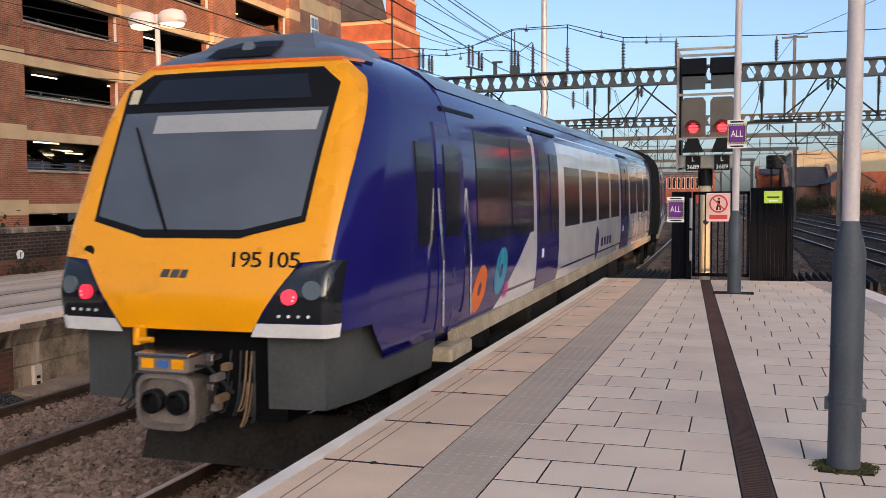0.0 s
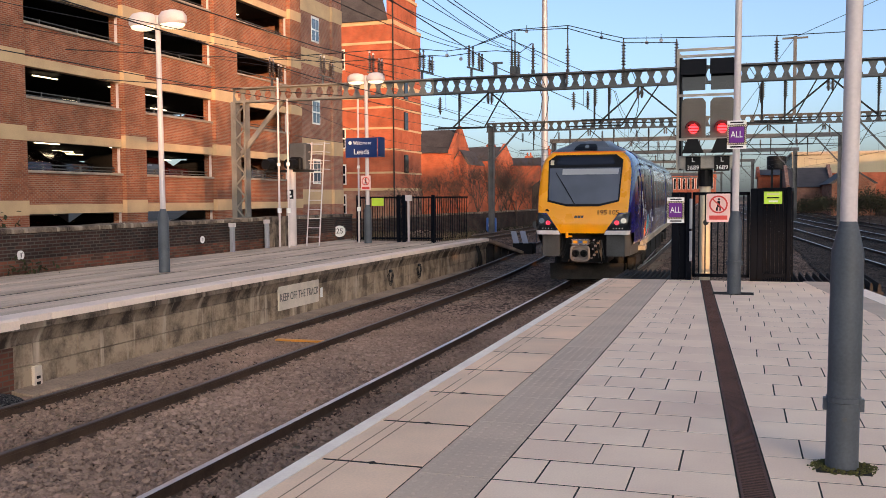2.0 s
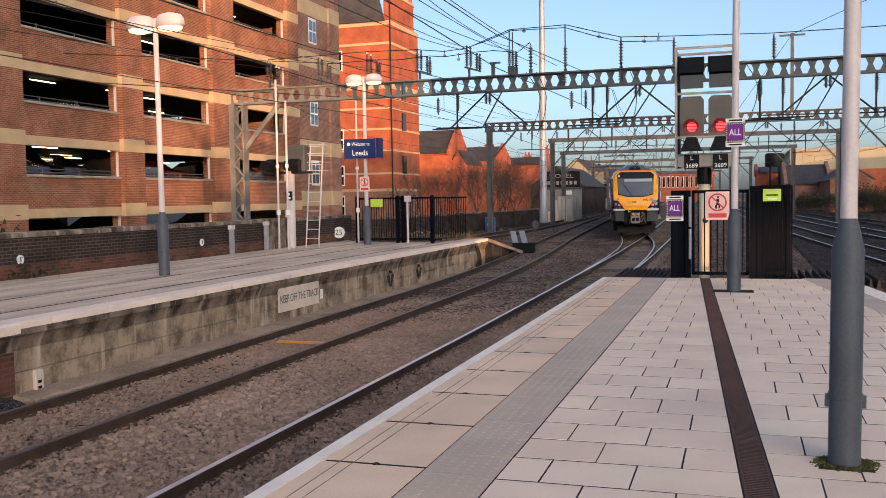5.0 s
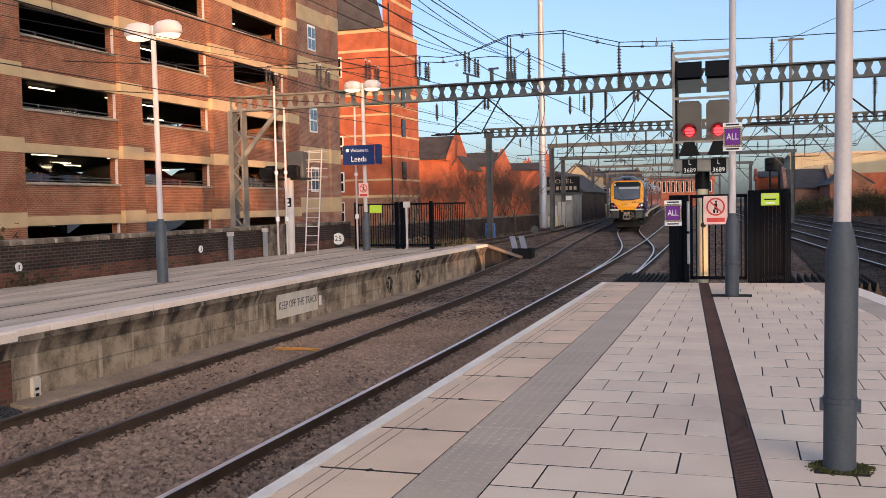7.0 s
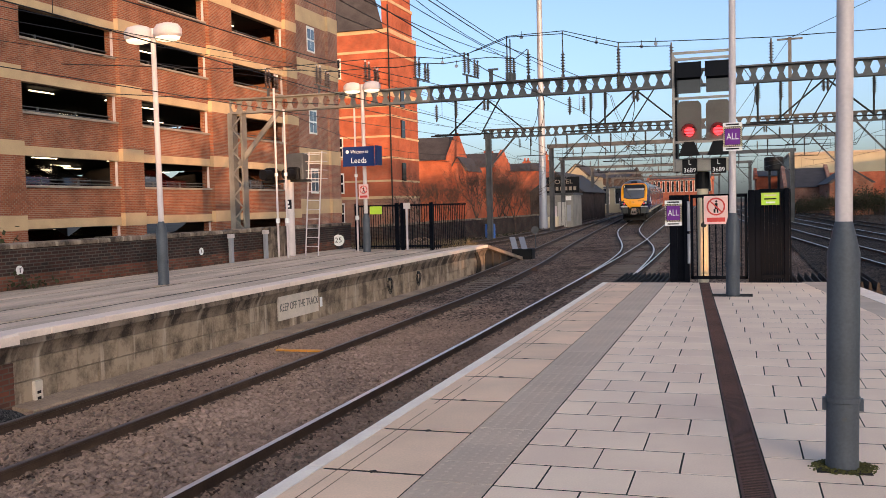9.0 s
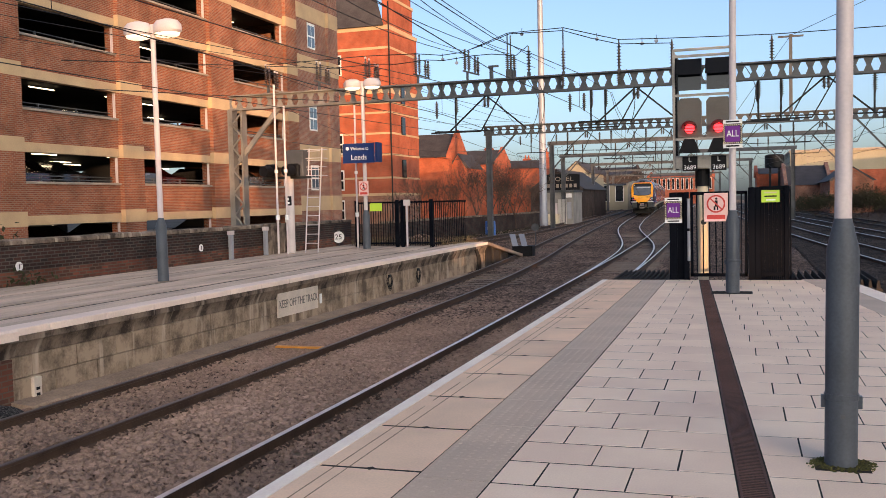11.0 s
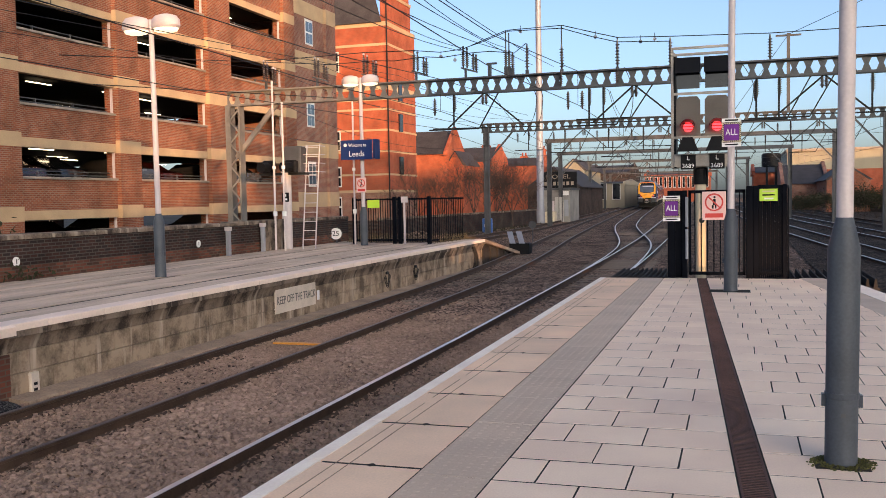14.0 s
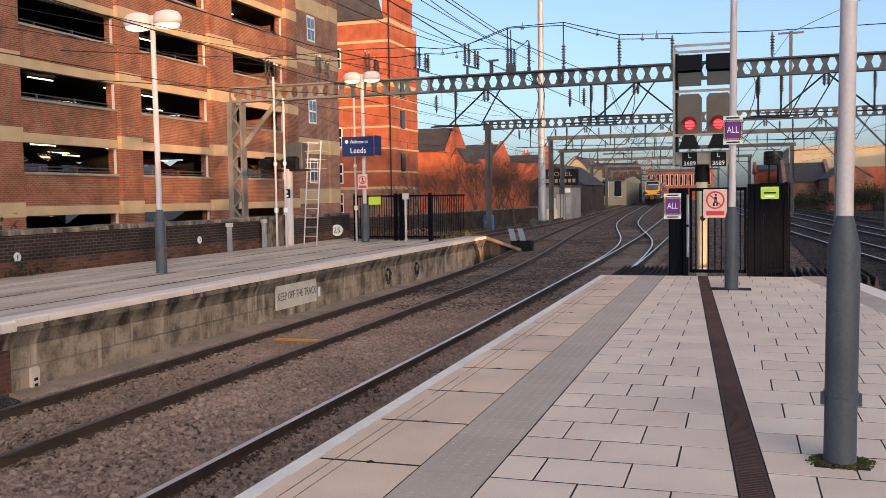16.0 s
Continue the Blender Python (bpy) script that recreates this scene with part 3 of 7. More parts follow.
def flags_all():
    """Edge slabs, tactile tiles and staggered flags, laid last."""
    spots, y = [], 5.98 - 16 * 1.005
    while y < END - 0.4:
        l = min(1.005, END - y)
        spots.append((EDGE + 0.1 + 0.325, y + l / 2, 0.65, l))
        y += 1.005
    pieces("edge_slab", 0, 0, M["slab"], spots, plat, 0.012, across=0.034)
    g = Geo()
    for gx in (0.215, 0.30):
        yy = 2.5
        while yy < END - 0.5:
            l = random.uniform(0.5, 1.6)
            g.box(EDGE + gx - 0.002 + random.uniform(-.0015, .0015), yy, -0.01, EDGE + gx + 0.002, yy + l, 0.0022)
            yy += l + random.choice((0.0, 0.0, 0.06, 0.2))
    tagged(part("scored_line", g, M["grime"], plat, "thin dirty scored lines beside the platform edge"), kind="stuff")
    for x, yy, w, l in spots:
        if yy > 2:
            d = random.uniform(-0.03, 0.03)
            part("lifting_notch", Geo().lathe((x + d, yy - l / 2, -0.01), [(0.032, 0), (0.032, 0.0125)], 4), M["joint"], plat)
    spots = []
    y = -1.0 - 0.42 * 22
    while y < END - 0.2:
        l = min(0.42, END - y)
        spots.append((-1.515, y + l / 2, 0.43, l))
        y += 0.42
    pieces("tactile_tile", 0, 0, M["tactile"], spots, plat, 0.004)
    g = Geo()
    for i in range(int(14 / 0.07)):
        yy = 3.6 + i * 0.07
        for j in range(6):
            x = -1.70 + j * 0.07 + 0.01
            g.rings([[(x - 0.016, yy - 0.016, -0.001), (x + 0.016, yy - 0.016, -0.001), (x + 0.016, yy + 0.016, -0.001), (x - 0.016, yy + 0.016, -0.001)],
                     [(x - 0.010, yy - 0.010, 0.0019), (x + 0.010, yy - 0.010, 0.0019), (x + 0.010, yy + 0.010, 0.0019), (x - 0.010, yy + 0.010, 0.0019)]])
    tagged(part("tactile_studs", g, M["tactile"], plat), kind="stuff")
    near, cut, row, y = [], [], 0, 5.32 - 36 * 0.45
    while y < END:
        l = min(0.45, END - y)
        dl = drain_x(y + l / 2)
        x = -1.295
        first = 0.24 if row % 2 else 0.485
        if l > 0.1:
            k = 0
            d0, d1 = drain_x(y) - 0.085, drain_x(y + l) - 0.085
            while x < dl - 0.085 - 0.03:
                w = min(first if k == 0 else 0.485, dl - 0.085 - x)
                if dl - 0.085 - (x + w) < 0.12:
                    cut.append((x, d0, x, d1, y, l))
                    break
                near.append((x + w / 2, y + l / 2, w, l))
                x += w
                k += 1
            d0, d1 = drain_x(y) + 0.085, drain_x(y + l) + 0.085
            x = dl + 0.085 + first
            cut.append((d0, x, d1, x, y, l))
            rx = right_edge(y) - 0.745
            while x < rx - 0.03:
                w = min(0.485, rx - x)
                near.append((x + w / 2, y + l / 2, w, l))
                x += w
        y += 0.45
        row += 1
    vis = [s for s in near if s[1] > 3.2]
    pieces("paving_flag", 0, 0, M["flag"], [s for s in vis if s[1] < 13.6], plat, 0.010, across=0.020)
    for a0, a1, b0, b1, yy, l in cut:
        if l > 0.1:
            q = 0.006
            part("cut_flag", Geo().rings([[(a0 + q, yy + q, z), (a1 - q, yy + q, z), (b1 - q, yy + l - q, z), (b0 + q, yy + l - q, z)] for z in (-0.03, random.uniform(-.0004, .0006))]), M["flag"], plat)
    g = Geo()
    for x, yy, w, l in [s for s in vis if s[1] >= 13.6] + [s for s in near if s[1] <= 3.2]:
        g.box(x - w / 2 + .004, yy - l / 2 + .006, -0.03, x + w / 2 - .004, yy + l / 2 - .004, random.uniform(-.0004, .0006))
    tagged(part("paving_flags", g, M["flag"], plat), kind="stuff")
    g = Geo()
    y = -1 - 0.42 * 22
    while y < END - 0.2:
        xb = right_edge(y + .417)
        x = right_edge(y + .003)
        g.rings([[(x - 0.74, y + .003, z), (x - 0.33, y + .003, z), (xb - 0.33, y + .417, z), (xb - 0.74, y + .417, z)] for z in (-0.03, 0.0015)])
        y += 0.42
    tagged(part("far_tactile", g, M["tactile"], plat), kind="stuff")
    g = Geo()
    g.add([(right_edge(-11) - .32, -11, 0), (right_edge(-11), -11, 0), (right_edge(END), END, 0), (right_edge(END) - .32, END, 0), (right_edge(-11), -11, -.15), (right_edge(END), END, -.15)], [(0, 1, 2, 3), (1, 4, 5, 2)])
    part("far_edge_line", g, M["white_line"], plat)


drain_x = lambda y: 0.095 - 0.0555 * (y - 4.87)
g = Geo()
q = [drain_x(-11), drain_x(END)]
for a, b, z0, z1 in ((-0.08, -0.066, -0.05, 0.002), (0.066, 0.08, -0.05, 0.002), (-0.066, 0.066, -0.05, -0.014)):
    g.add([(q[0] + a, -11, z0), (q[0] + b, -11, z0), (q[1] + b, END, z0), (q[1] + a, END, z0), (q[0] + a, -11, z1), (q[0] + b, -11, z1), (q[1] + b, END, z1), (q[1] + a, END, z1)],
          [(0, 3, 2, 1), (4, 5, 6, 7), (0, 1, 5, 4), (1, 2, 6, 5), (2, 3, 7, 6), (3, 0, 4, 7)])
dr = part("drain_channel", g, M["drain"])
tagged(dr, "rusty brown slotted drainage channel in the paving", "drain", kind="structure")
g = Geo()
y = 3.4
while y < END - 0.03:
    x = drain_x(y)
    g.box(x - 0.066, y, -0.012, x + 0.066, y + 0.014, 0.0005)
    y += 0.03
tagged(part("grating_bars", g, M["drain"], dr), kind="stuff")

# ---- left-hand platform ----
LE, LB, LEND = -9.15, -14.42, 34.2
g = Geo().box(LB, -30, -1.3, LE - 0.13, LEND, -0.06)
lp = tagged(part("opposite_platform", g, M["concrete"]), "weathered platform across the tracks with a stained concrete wall", "platform", kind="structure")
y, blocks = 8.55, []
while y < LEND - 0.05:
    for r_, (z0, z1) in enumerate(((-1.3, -0.985), (-0.98, -0.695), (-0.69, -0.40))):
        off = 0.45 if r_ % 2 else 0
        blocks.append((y + off, min(y + off + 0.9, LEND), z0, z1))
    y += 0.905
for a, b, z0, z1 in blocks:
    if b - a > 0.1:
        d = random.uniform(0, 0.012)
        part("wall_block", Geo().box(LE - 0.14, a + .006, z0, LE - 0.085 + d, b - .006, z1 - .006), M["concrete"], lp)
g = Geo()
y = -5
while y < LEND:
    prof = [(-0.30, -0.40), (-0.085, -0.40), (-0.06, -0.32), (0.0, -0.20), (0.03, -0.19), (0.03, -0.10), (-0.3, -0.10)]
    g.rings([[(LE + p, yy, zq) for p, zq in prof] for yy in (y + .003, min(y + 1.2, LEND) - .003)])
    y += 1.2
part("corbel", g, M["coping"], lp, "grimy corbelled course under the platform edge")
y = -5
while y < LEND:
    b = min(y + 1.2, LEND)
    part("coping_stone", Geo().cbox(LE - 0.32, y + .003, -0.1, LE + 0.05, b - .003, 0.0 + random.uniform(-.002, .002), 0.014), M["coping_cream"], lp)
    y += 1.2
part("joint_bed", Geo().box(LB, -5, -0.06, LE - 0.33, LEND, -0.022), M["joint"], lp)
for i in range(7):
    w = (LE - 0.33 - LB) / 7
    for j in range(25):
        ga, gb = (0.07 if i in (2, 4, 6) else 0.015), (0.07 if i in (1, 3, 5) else 0.015)
        part("surface_strip", Geo().cbox(LB + i * w + ga, -4 + j * 1.53, -0.06, LB + (i + 1) * w - gb, -4 + (j + 1) * 1.53 - .006, random.uniform(-.012, -.004), 0.006), M["left_top"], lp)
RE = LEND + 7.0
part("end_ramp", Geo().add([(LB, LEND, -0.06), (LE - 0.3, LEND, -0.06), (LE - 0.25, RE, -1.0), (LB, RE, -1.0), (LB, LEND, -1.3), (LE - 0.3, LEND, -1.3), (LE - 0.25, RE, -1.3), (LB, RE, -1.3)],
                           [(0, 1, 2, 3), (0, 4, 5, 1), (1, 5, 6, 2), (2, 6, 7, 3), (3, 7, 4, 0)]), M["coping"], lp, "sloping concrete platform end")
for k in range(6):
    q0, q1 = k * 1.16, k * 1.16 + 1.13
    zq = lambda q: -0.138 * q
    part("ramp_board", Geo().rings([[(LE - 0.30, LEND + q, zq(q) - 0.12), (LE + 0.03, LEND + q, zq(q) - 0.12), (LE + 0.03, LEND + q, zq(q) + 0.01), (LE - 0.30, LEND + q, zq(q) + 0.01)] for q in (q0, q1)]), M["ledge"], lp)
    part("ramp_fascia", Geo().rings([[(LE - 0.26, LEND + q, -1.2), (LE - 0.10, LEND + q, -1.2), (LE - 0.10, LEND + q, zq(q) - 0.13), (LE - 0.26, LEND + q, zq(q) - 0.13)] for q in (q0, q1)]), M["rubber"], lp)
    part("fascia_rib", Geo().box(LE - 0.10, LEND + q0 + 0.02, -1.15, LE - 0.04, LEND + q0 + 0.12, zq(q0) - 0.15), M["rubber"], lp)
for dy, sw in ((0.0, 0.05), (0.14, 0.22), (0.26, 0.34)):
    run = [Vector((LE - 0.02 + 0.10 * math.sin(math.pi * k / 9), LEND - 1.6 + dy + sw * (k / 9) ** 2, -0.2 - 0.85 * k / 9)) for k in range(10)]
    pipe = Geo()
    for a, b in zip(run, run[1:]):
        pipe.tube(a, b, 0.03, n=6)
    part("cable_pipe", pipe, M["rubber"], lp)
# brick end of the wall nearest the camera
part("brick_pier", Geo().box(LE - 0.16, -5, -1.3, LE - 0.04, 9.95, -0.41), M["brick_low"], lp)
part("wide_coping", Geo().cbox(LE - 0.33, -5, -0.14, LE + 0.16, 9.9, 0.006, 0.03), M["coping_cream"], lp)

part("wall_foot_ledge", Geo().rings([[(LE - 0.1, y, -1.3), (LE + 0.34 + 0.05 * noise.noise((0, y * 1.3, 3)), y, -1.3), (LE + 0.30 + 0.06 * noise.noise((0, y * 1.3, 3)), y, -1.01), (LE - 0.1, y, -0.975 + 0.02 * noise.noise((1, y * 2, 8)))] for y in np.arange(9.9, LEND + 2, 0.3)]), M["ledge"], lp, "dirt-covered concrete ledge at the foot of the wall")
hp = part("gravel_mound", Geo().rings([[(LE + 0.35 + r * 0.42 * math.cos(t), 9.15 + r * 0.5 * math.sin(t), -1.05 + z + 0.03 * noise.noise((math.cos(t) * 3, math.sin(t) * 3, z * 9))) for t in [2 * math.pi * i / 18 for i in range(18)]] for r, z in ((1, 0), (0.82, 0.08), (0.55, 0.16), (0.2, 0.19))]), M["gravel"])
tagged(hp, "small mound of dark fine gravel beside the wall", "gravel mound")

# parapet wall behind it
g = Geo().box(-14.95, -30, -1.3, -14.42, 33.5, 0.30)
bw = tagged(part("parapet_wall", g, M["brick_low"]), "old sooty brick parapet wall with stone coping", "wall", kind="structure")
part("upper_courses", Geo().box(-14.955, -30, 0.30, -14.415, 33.5, 0.86), M["brick_wall"], bw)
y = -6
while y < 33.4:
    part("coping_stone", Geo().cbox(-15.0, y + .005, 0.86, -14.36, min(y + 1.0, 33.5) - .005, 0.97 + random.uniform(-.02, .01), 0.03), M["coping"], bw)
    y += 1.0

# ---- multi-storey car park ----
FX = -26.0
LEVELS = [-0.13, 2.70, 5.53, 8.36, 11.19, 14.02]
PIERS = [(27.3, 29.0), (34.95, 36.45), (42.4, 44.65), (50.9, 52.3)]
cp = thing("car_park", "multi-storey brick car park with stone bands and open decks", "building")
for a, b in PIERS:
    part("pier", Geo().box(FX - 0.5, a, -1.3, FX + 0.22, b, 16.6), M["brick"], cp)
    for z in LEVELS:
        part("stone_block", Geo().box(FX - 0.5, a - 0.012, z + 1.12, FX + 0.235, b + 0.012, z + 1.68), M["stone_band"], cp)
BAYS = [(29.0, 34.95), (36.45, 42.4), (44.65, 50.9)]
for a, b in BAYS:
    for z in LEVELS:
        part("spandrel", Geo().box(FX - 0.3, a, z + 1.52, FX, b, z + 2.75), M["brick"], cp)
        part("lintel_band", Geo().box(FX - 0.3, a, z + 1.15, FX + 0.02, b, z + 1.52), M["stone_band"], cp)
        part("sill", Geo().cbox(FX - 0.32, a - 0.05, z - 0.08, FX + 0.08, b + 0.05, z + 0.02, 0.02), M["sill"], cp)
        part("jamb_liner", Geo().box(FX - 0.20, b - 0.035, z + 0.02, FX - 0.08, b - 0.005, z + 1.15), M["post_pale"], cp)
        ra = part("guard_rail", Geo().tube((FX - 0.4, a, z + 0.12), (FX - 0.4, b, z + 0.12), 0.025, n=5).tube((FX - 0.4, a, z + 0.26), (FX - 0.4, b, z + 0.26), 0.025, n=5), M["steel"], cp)
        for q in (1.5, 3.7):
            part("rail_post", Geo().box(FX - 0.44, a + q, z, FX - 0.37, a + q + 0.06, z + 0.3), M["steel"], ra)
        for k, (dx, y0) in enumerate(((2.2, a + 0.6), (2.6, a + 3.6), (6.5, a + 1.8), (8.0, a + 4.4))):
            if (k * 7 + int(z * 3) + int(a)) % 5 != 1:
                part("tube_light", Geo().box(FX - dx - 0.03, y0, z + 1.29, FX - dx + 0.03, y0 + 1.5, z + 1.33), M["tube"], cp)
# deck surfaces wear the painted shade colour
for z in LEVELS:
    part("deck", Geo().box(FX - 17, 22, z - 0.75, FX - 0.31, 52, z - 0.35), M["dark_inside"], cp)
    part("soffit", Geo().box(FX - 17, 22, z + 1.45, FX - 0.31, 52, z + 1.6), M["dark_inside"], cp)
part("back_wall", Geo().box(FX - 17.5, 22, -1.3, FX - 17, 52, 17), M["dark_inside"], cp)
part("side_wall", Geo().box(FX - 17, 20, -1.3, FX + 0.1, 27.3, 17), M["brick"], cp)
part("roof", Geo().box(FX - 17.5, 20, 16.6, FX + 0.3, 52.3, 17.2), M["sill"], cp)
# stair tower with small sash windows
st = part("stair_tower", Geo().box(FX - 8, 52.3, -1.3, FX + 0.02, 58.4, 17), M["brick_dull"], cp)
part("corner_pier", Geo().box(FX - 0.8, 57.0, -1.3, FX + 0.2, 58.5, 17.05), M["brick_dull"], st)
for z in (1.4, 4.6, 10.2, 13.4):
    part("stone_course", Geo().box(FX - 8.02, 52.31, z - 0.2, FX + 0.05, 56.98, z + 0.75), M["stone_band"], st)
    part("stone_course", Geo().box(FX - 0.9, 56.985, z - 0.2, FX + 0.23, 58.52, z + 0.75), M["stone_band"], st)
for z in (2.6, 6.4, 11.6):
    wf = part("window", Geo().box(FX, 54.2, z - 0.1, FX + 0.05, 55.3, z + 1.5), M["window_white"], cp)
    for i in range(2):
        for j in range(2):
            part("pane", Geo().box(FX + 0.04, 54.28 + i * 0.5, z + j * 0.72, FX + 0.056, 54.72 + i * 0.5, z + 0.62 + j * 0.72), M["lens"], wf)


def parked_car(x, y, z, rot, material):
    th = thing("parked_car", "dark parked car seen through the car park opening", "car", "parked cars", at=pose(x, y, z, 0, 0, rot))
    prof = [(-2.1, 0.45), (-2.05, 0.75), (-1.2, 0.95), (-0.5, 1.38), (0.9, 1.42), (1.6, 1.0), (2.1, 0.92), (2.15, 0.4)]
    g = Geo().rings([[(s * (0.85 - 0.12 * max(0, zq - 0.9)), yq, zq) for yq, zq in prof] + [(s * 0.8, 2.1, 0.25), (s * 0.8, -2.1, 0.25)] for s in (-1, 1)])
    part("body", g, material, th)
    part("rear_glass", Geo().add([(-0.62, 0.95, 1.40), (0.62, 0.95, 1.40), (0.72, 1.58, 1.05), (-0.72, 1.58, 1.05)], [(0, 1, 2, 3)]), M["glass_dark"], th)
    for sx in (-0.8, 0.8):
        for sy in (-1.3, 1.3):
            part("wheel", Geo().tube((sx - 0.09, sy, 0.3), (sx + 0.09, sy, 0.3), 0.3, n=14), M["black"], th)


carm = [plain("silver_car_paint", (0.09, 0.093, 0.10), 0.25, 0.3, 0.8), plain("dark_car_paint", (0.02, 0.022, 0.026), 0.2, 0, 0.8), plain("red_car_paint", (0.06, 0.008, 0.008), 0.2, 0, 0.8)]
for i, (y, lv) in enumerate(((30.5, 0), (33.2, 0), (38.2, 0), (46.5, 0), (31.0, 1), (33.6, 1), (38.6, 1), (41, 1), (46.6, 1), (49.2, 1), (47.5, 2))):
    parked_car(FX - 3.2, y, LEVELS[lv] - 0.35, 90 + (180 if i % 3 == 0 else 0), carm[(i * 5) % 3 if i != 7 else 2])

# ---- red brick office tower ----
tw = thing("brick_tower_block", "tall bright red brick building with pale stone courses", "building")


def tower_ring(d, z):
    return [(-46, 72 - d, z), (-27.16, 72 - d, z), (-27.24 + d, 78, z), (-27.24 + d, 79, z), (-46, 79, z)]


def turret_ring(d, z):
    return [(-27.71, 71.95 - d, z), (-27.16, 71.95 - d, z), (-27.24 + d, 78, z), (-28.64, 80, z), (-30.56, 80, z)]


TOP = 16.07
part("wall", Geo().rings([tower_ring(0, -1.3), tower_ring(0, TOP)]), M["brick_tower"], tw)
part("plinth", Geo().rings([tower_ring(0.05, -1.3), tower_ring(0.05, 2.2)]), M["brick_dull"], tw)
for z, h in ((2.2, 0.22), (3.6, 0.16), (5.5, 0.16), (7.25, 0.16), (8.95, 0.16), (9.75, 0.16), (10.6, 0.5), (14.2, 0.2), (TOP - 0.3, 0.35)):
    part("stone_course", Geo().rings([tower_ring(0.06, z), tower_ring(0.06, z + h)]), M["stone_band"], tw)
part("mansard", Geo().rings([[(-46, 71.7, TOP), (-27.51, 71.7, TOP), (-30.56, 79.2, TOP), (-46, 79.2, TOP)], [(-46, 75.5, TOP + 7), (-30.68, 75.5, TOP + 7), (-30.89, 76.5, TOP + 7), (-46, 76.5, TOP + 7)]]), M["slate"], tw, "dark slate mansard roof")
part("turret", Geo().rings([turret_ring(0, TOP - 1), turret_ring(0, TOP + 2.2)]), M["brick_tower"], tw)
part("turret_cap", Geo().rings([turret_ring(0.1, TOP + 2.2), turret_ring(0.1, TOP + 2.45)]), M["stone_band"], tw)
part("turret_gable", Geo().rings([turret_ring(-0.1, TOP + 2.45), turret_ring(-0.1, TOP + 9)]), M["brick_tower"], tw)
for z in (0.2, 2.7, 5.7, 12.2):
    wf = part("window", Geo().box(-32.07, 71.88, z, -31.45, 72.02, z + 1.7), M["window_white"], tw)
    for i in range(2):
        for j in range(2):
            part("pane", Geo().box(-32.01 + i * 0.28, 71.85, z + 0.1 + 0.8 * j, -32.01 + 0.22 + i * 0.28, 71.89, z + 0.78 + 0.8 * j), M["glass_dark"], wf)
for z in (3.7, 7.3, 9.9):
    part("window", Geo().box(-27.17 - 0.2, 74.4, z, -27.17 + 0.1, 75.2, z + 1.5), M["glass_dark"], tw)
part("downpipe", Geo().tube((-27.16, 71.9, -1), (-27.16, 71.9, 18), 0.06, n=6), M["steel_dark"], tw)

# ---- overhead line gantries ----
def hex_beam(parent, x0, x1, y, z0, z1, pitch, material, depth=0.3):
    """A castellated girder: two flanges and a web pierced by six-sided holes."""
    if not pitch:
        return part("beam", Geo().box(x0, y - depth / 2, z0, x1, y + depth / 2, z1), material, parent)
    g = Geo()
    h = z1 - z0
    n = max(1, int((x1 - x0) / pitch))
    p = (x1 - x0) / n
    zm, zt, zb = (z0 + z1) / 2, z0 + h * 0.86, z0 + h * 0.14
    for i in range(n):
        a = x0 + i * p
        c = a + p / 2
        hw, tw_ = p * 0.35, p * 0.16
        hexa = [(c - hw, zm), (c - tw_, zb), (c + tw_, zb), (c + hw, zm), (c + tw_, zt), (c - tw_, zt)]
        outer = [(a, zm), (a, z0), (a + p, z0), (a + p, zm), (a + p, z1), (a, z1)]
        for k in range(6):
            q = [outer[k], outer[(k + 1) % 6], hexa[(k + 1) % 6], hexa[k]]
            g.rings([[(u, y - 0.012, v) for u, v in q], [(u, y + 0.012, v) for u, v in q]])
    web = part("web", g, material, parent)
    part("flange", Geo().box(x0, y - depth / 2, z1 - 0.03, x1, y + depth / 2, z1 + 0.02), material, parent)
    part("flange", Geo().box(x0, y - depth / 2, z0 - 0.02, x1, y + depth / 2, z0 + 0.03), material, parent)
    return web


def insulator(parent, x, y, z, h, down=False):
    s = -1 if down else 1
    prof = [(0.02, 0)]
    k = 0
    while k < 7:
        zq = 0.12 * h + k * h * 0.11
        prof += [(0.035, zq), (0.085, zq + h * 0.02), (0.035, zq + h * 0.055)]
        k += 1
    prof.append((0.02, h))
    return part("insulator", Geo().lathe((x, y, z), [(r, s * q) for r, q in prof], 8), M["insulator"], parent)


def lattice_leg(parent, x, y, z0, z1, w=0.55):
    """A channel-section upright with a laced angle beside it."""
    leg = part("leg", Geo().box(x - w / 2 - 0.05, y - 0.16, z0, x - w / 2 + 0.16, y - 0.14, z1).box(x - w / 2 - 0.05, y - 0.14, z0, x - w / 2 - 0.03, y + 0.2, z1).box(x - w / 2 + 0.14, y - 0.14, z0, x - w / 2 + 0.16, y + 0.2, z1), M["steel_pale"], parent)
    part("laced_angle", Geo().box(x + w / 2 - 0.07, y - 0.16, z0, x + w / 2, y - 0.13, z1).box(x + w / 2 - 0.03, y - 0.13, z0, x + w / 2, y + 0.2, z1), M["steel_pale"], leg)
    z, q = z0, 1
    xa, xb = x - w / 2 + 0.13, x + w / 2 - 0.04
    while z < z1 - 0.4:
        part("lacing", Geo().bar((xa if q > 0 else xb, y - 0.15, z), (xb if q > 0 else xa, y - 0.15, z + 0.42), 0.03, 0.06), M["steel_pale"], leg)
        z, q = z + 0.42, -q
    return leg


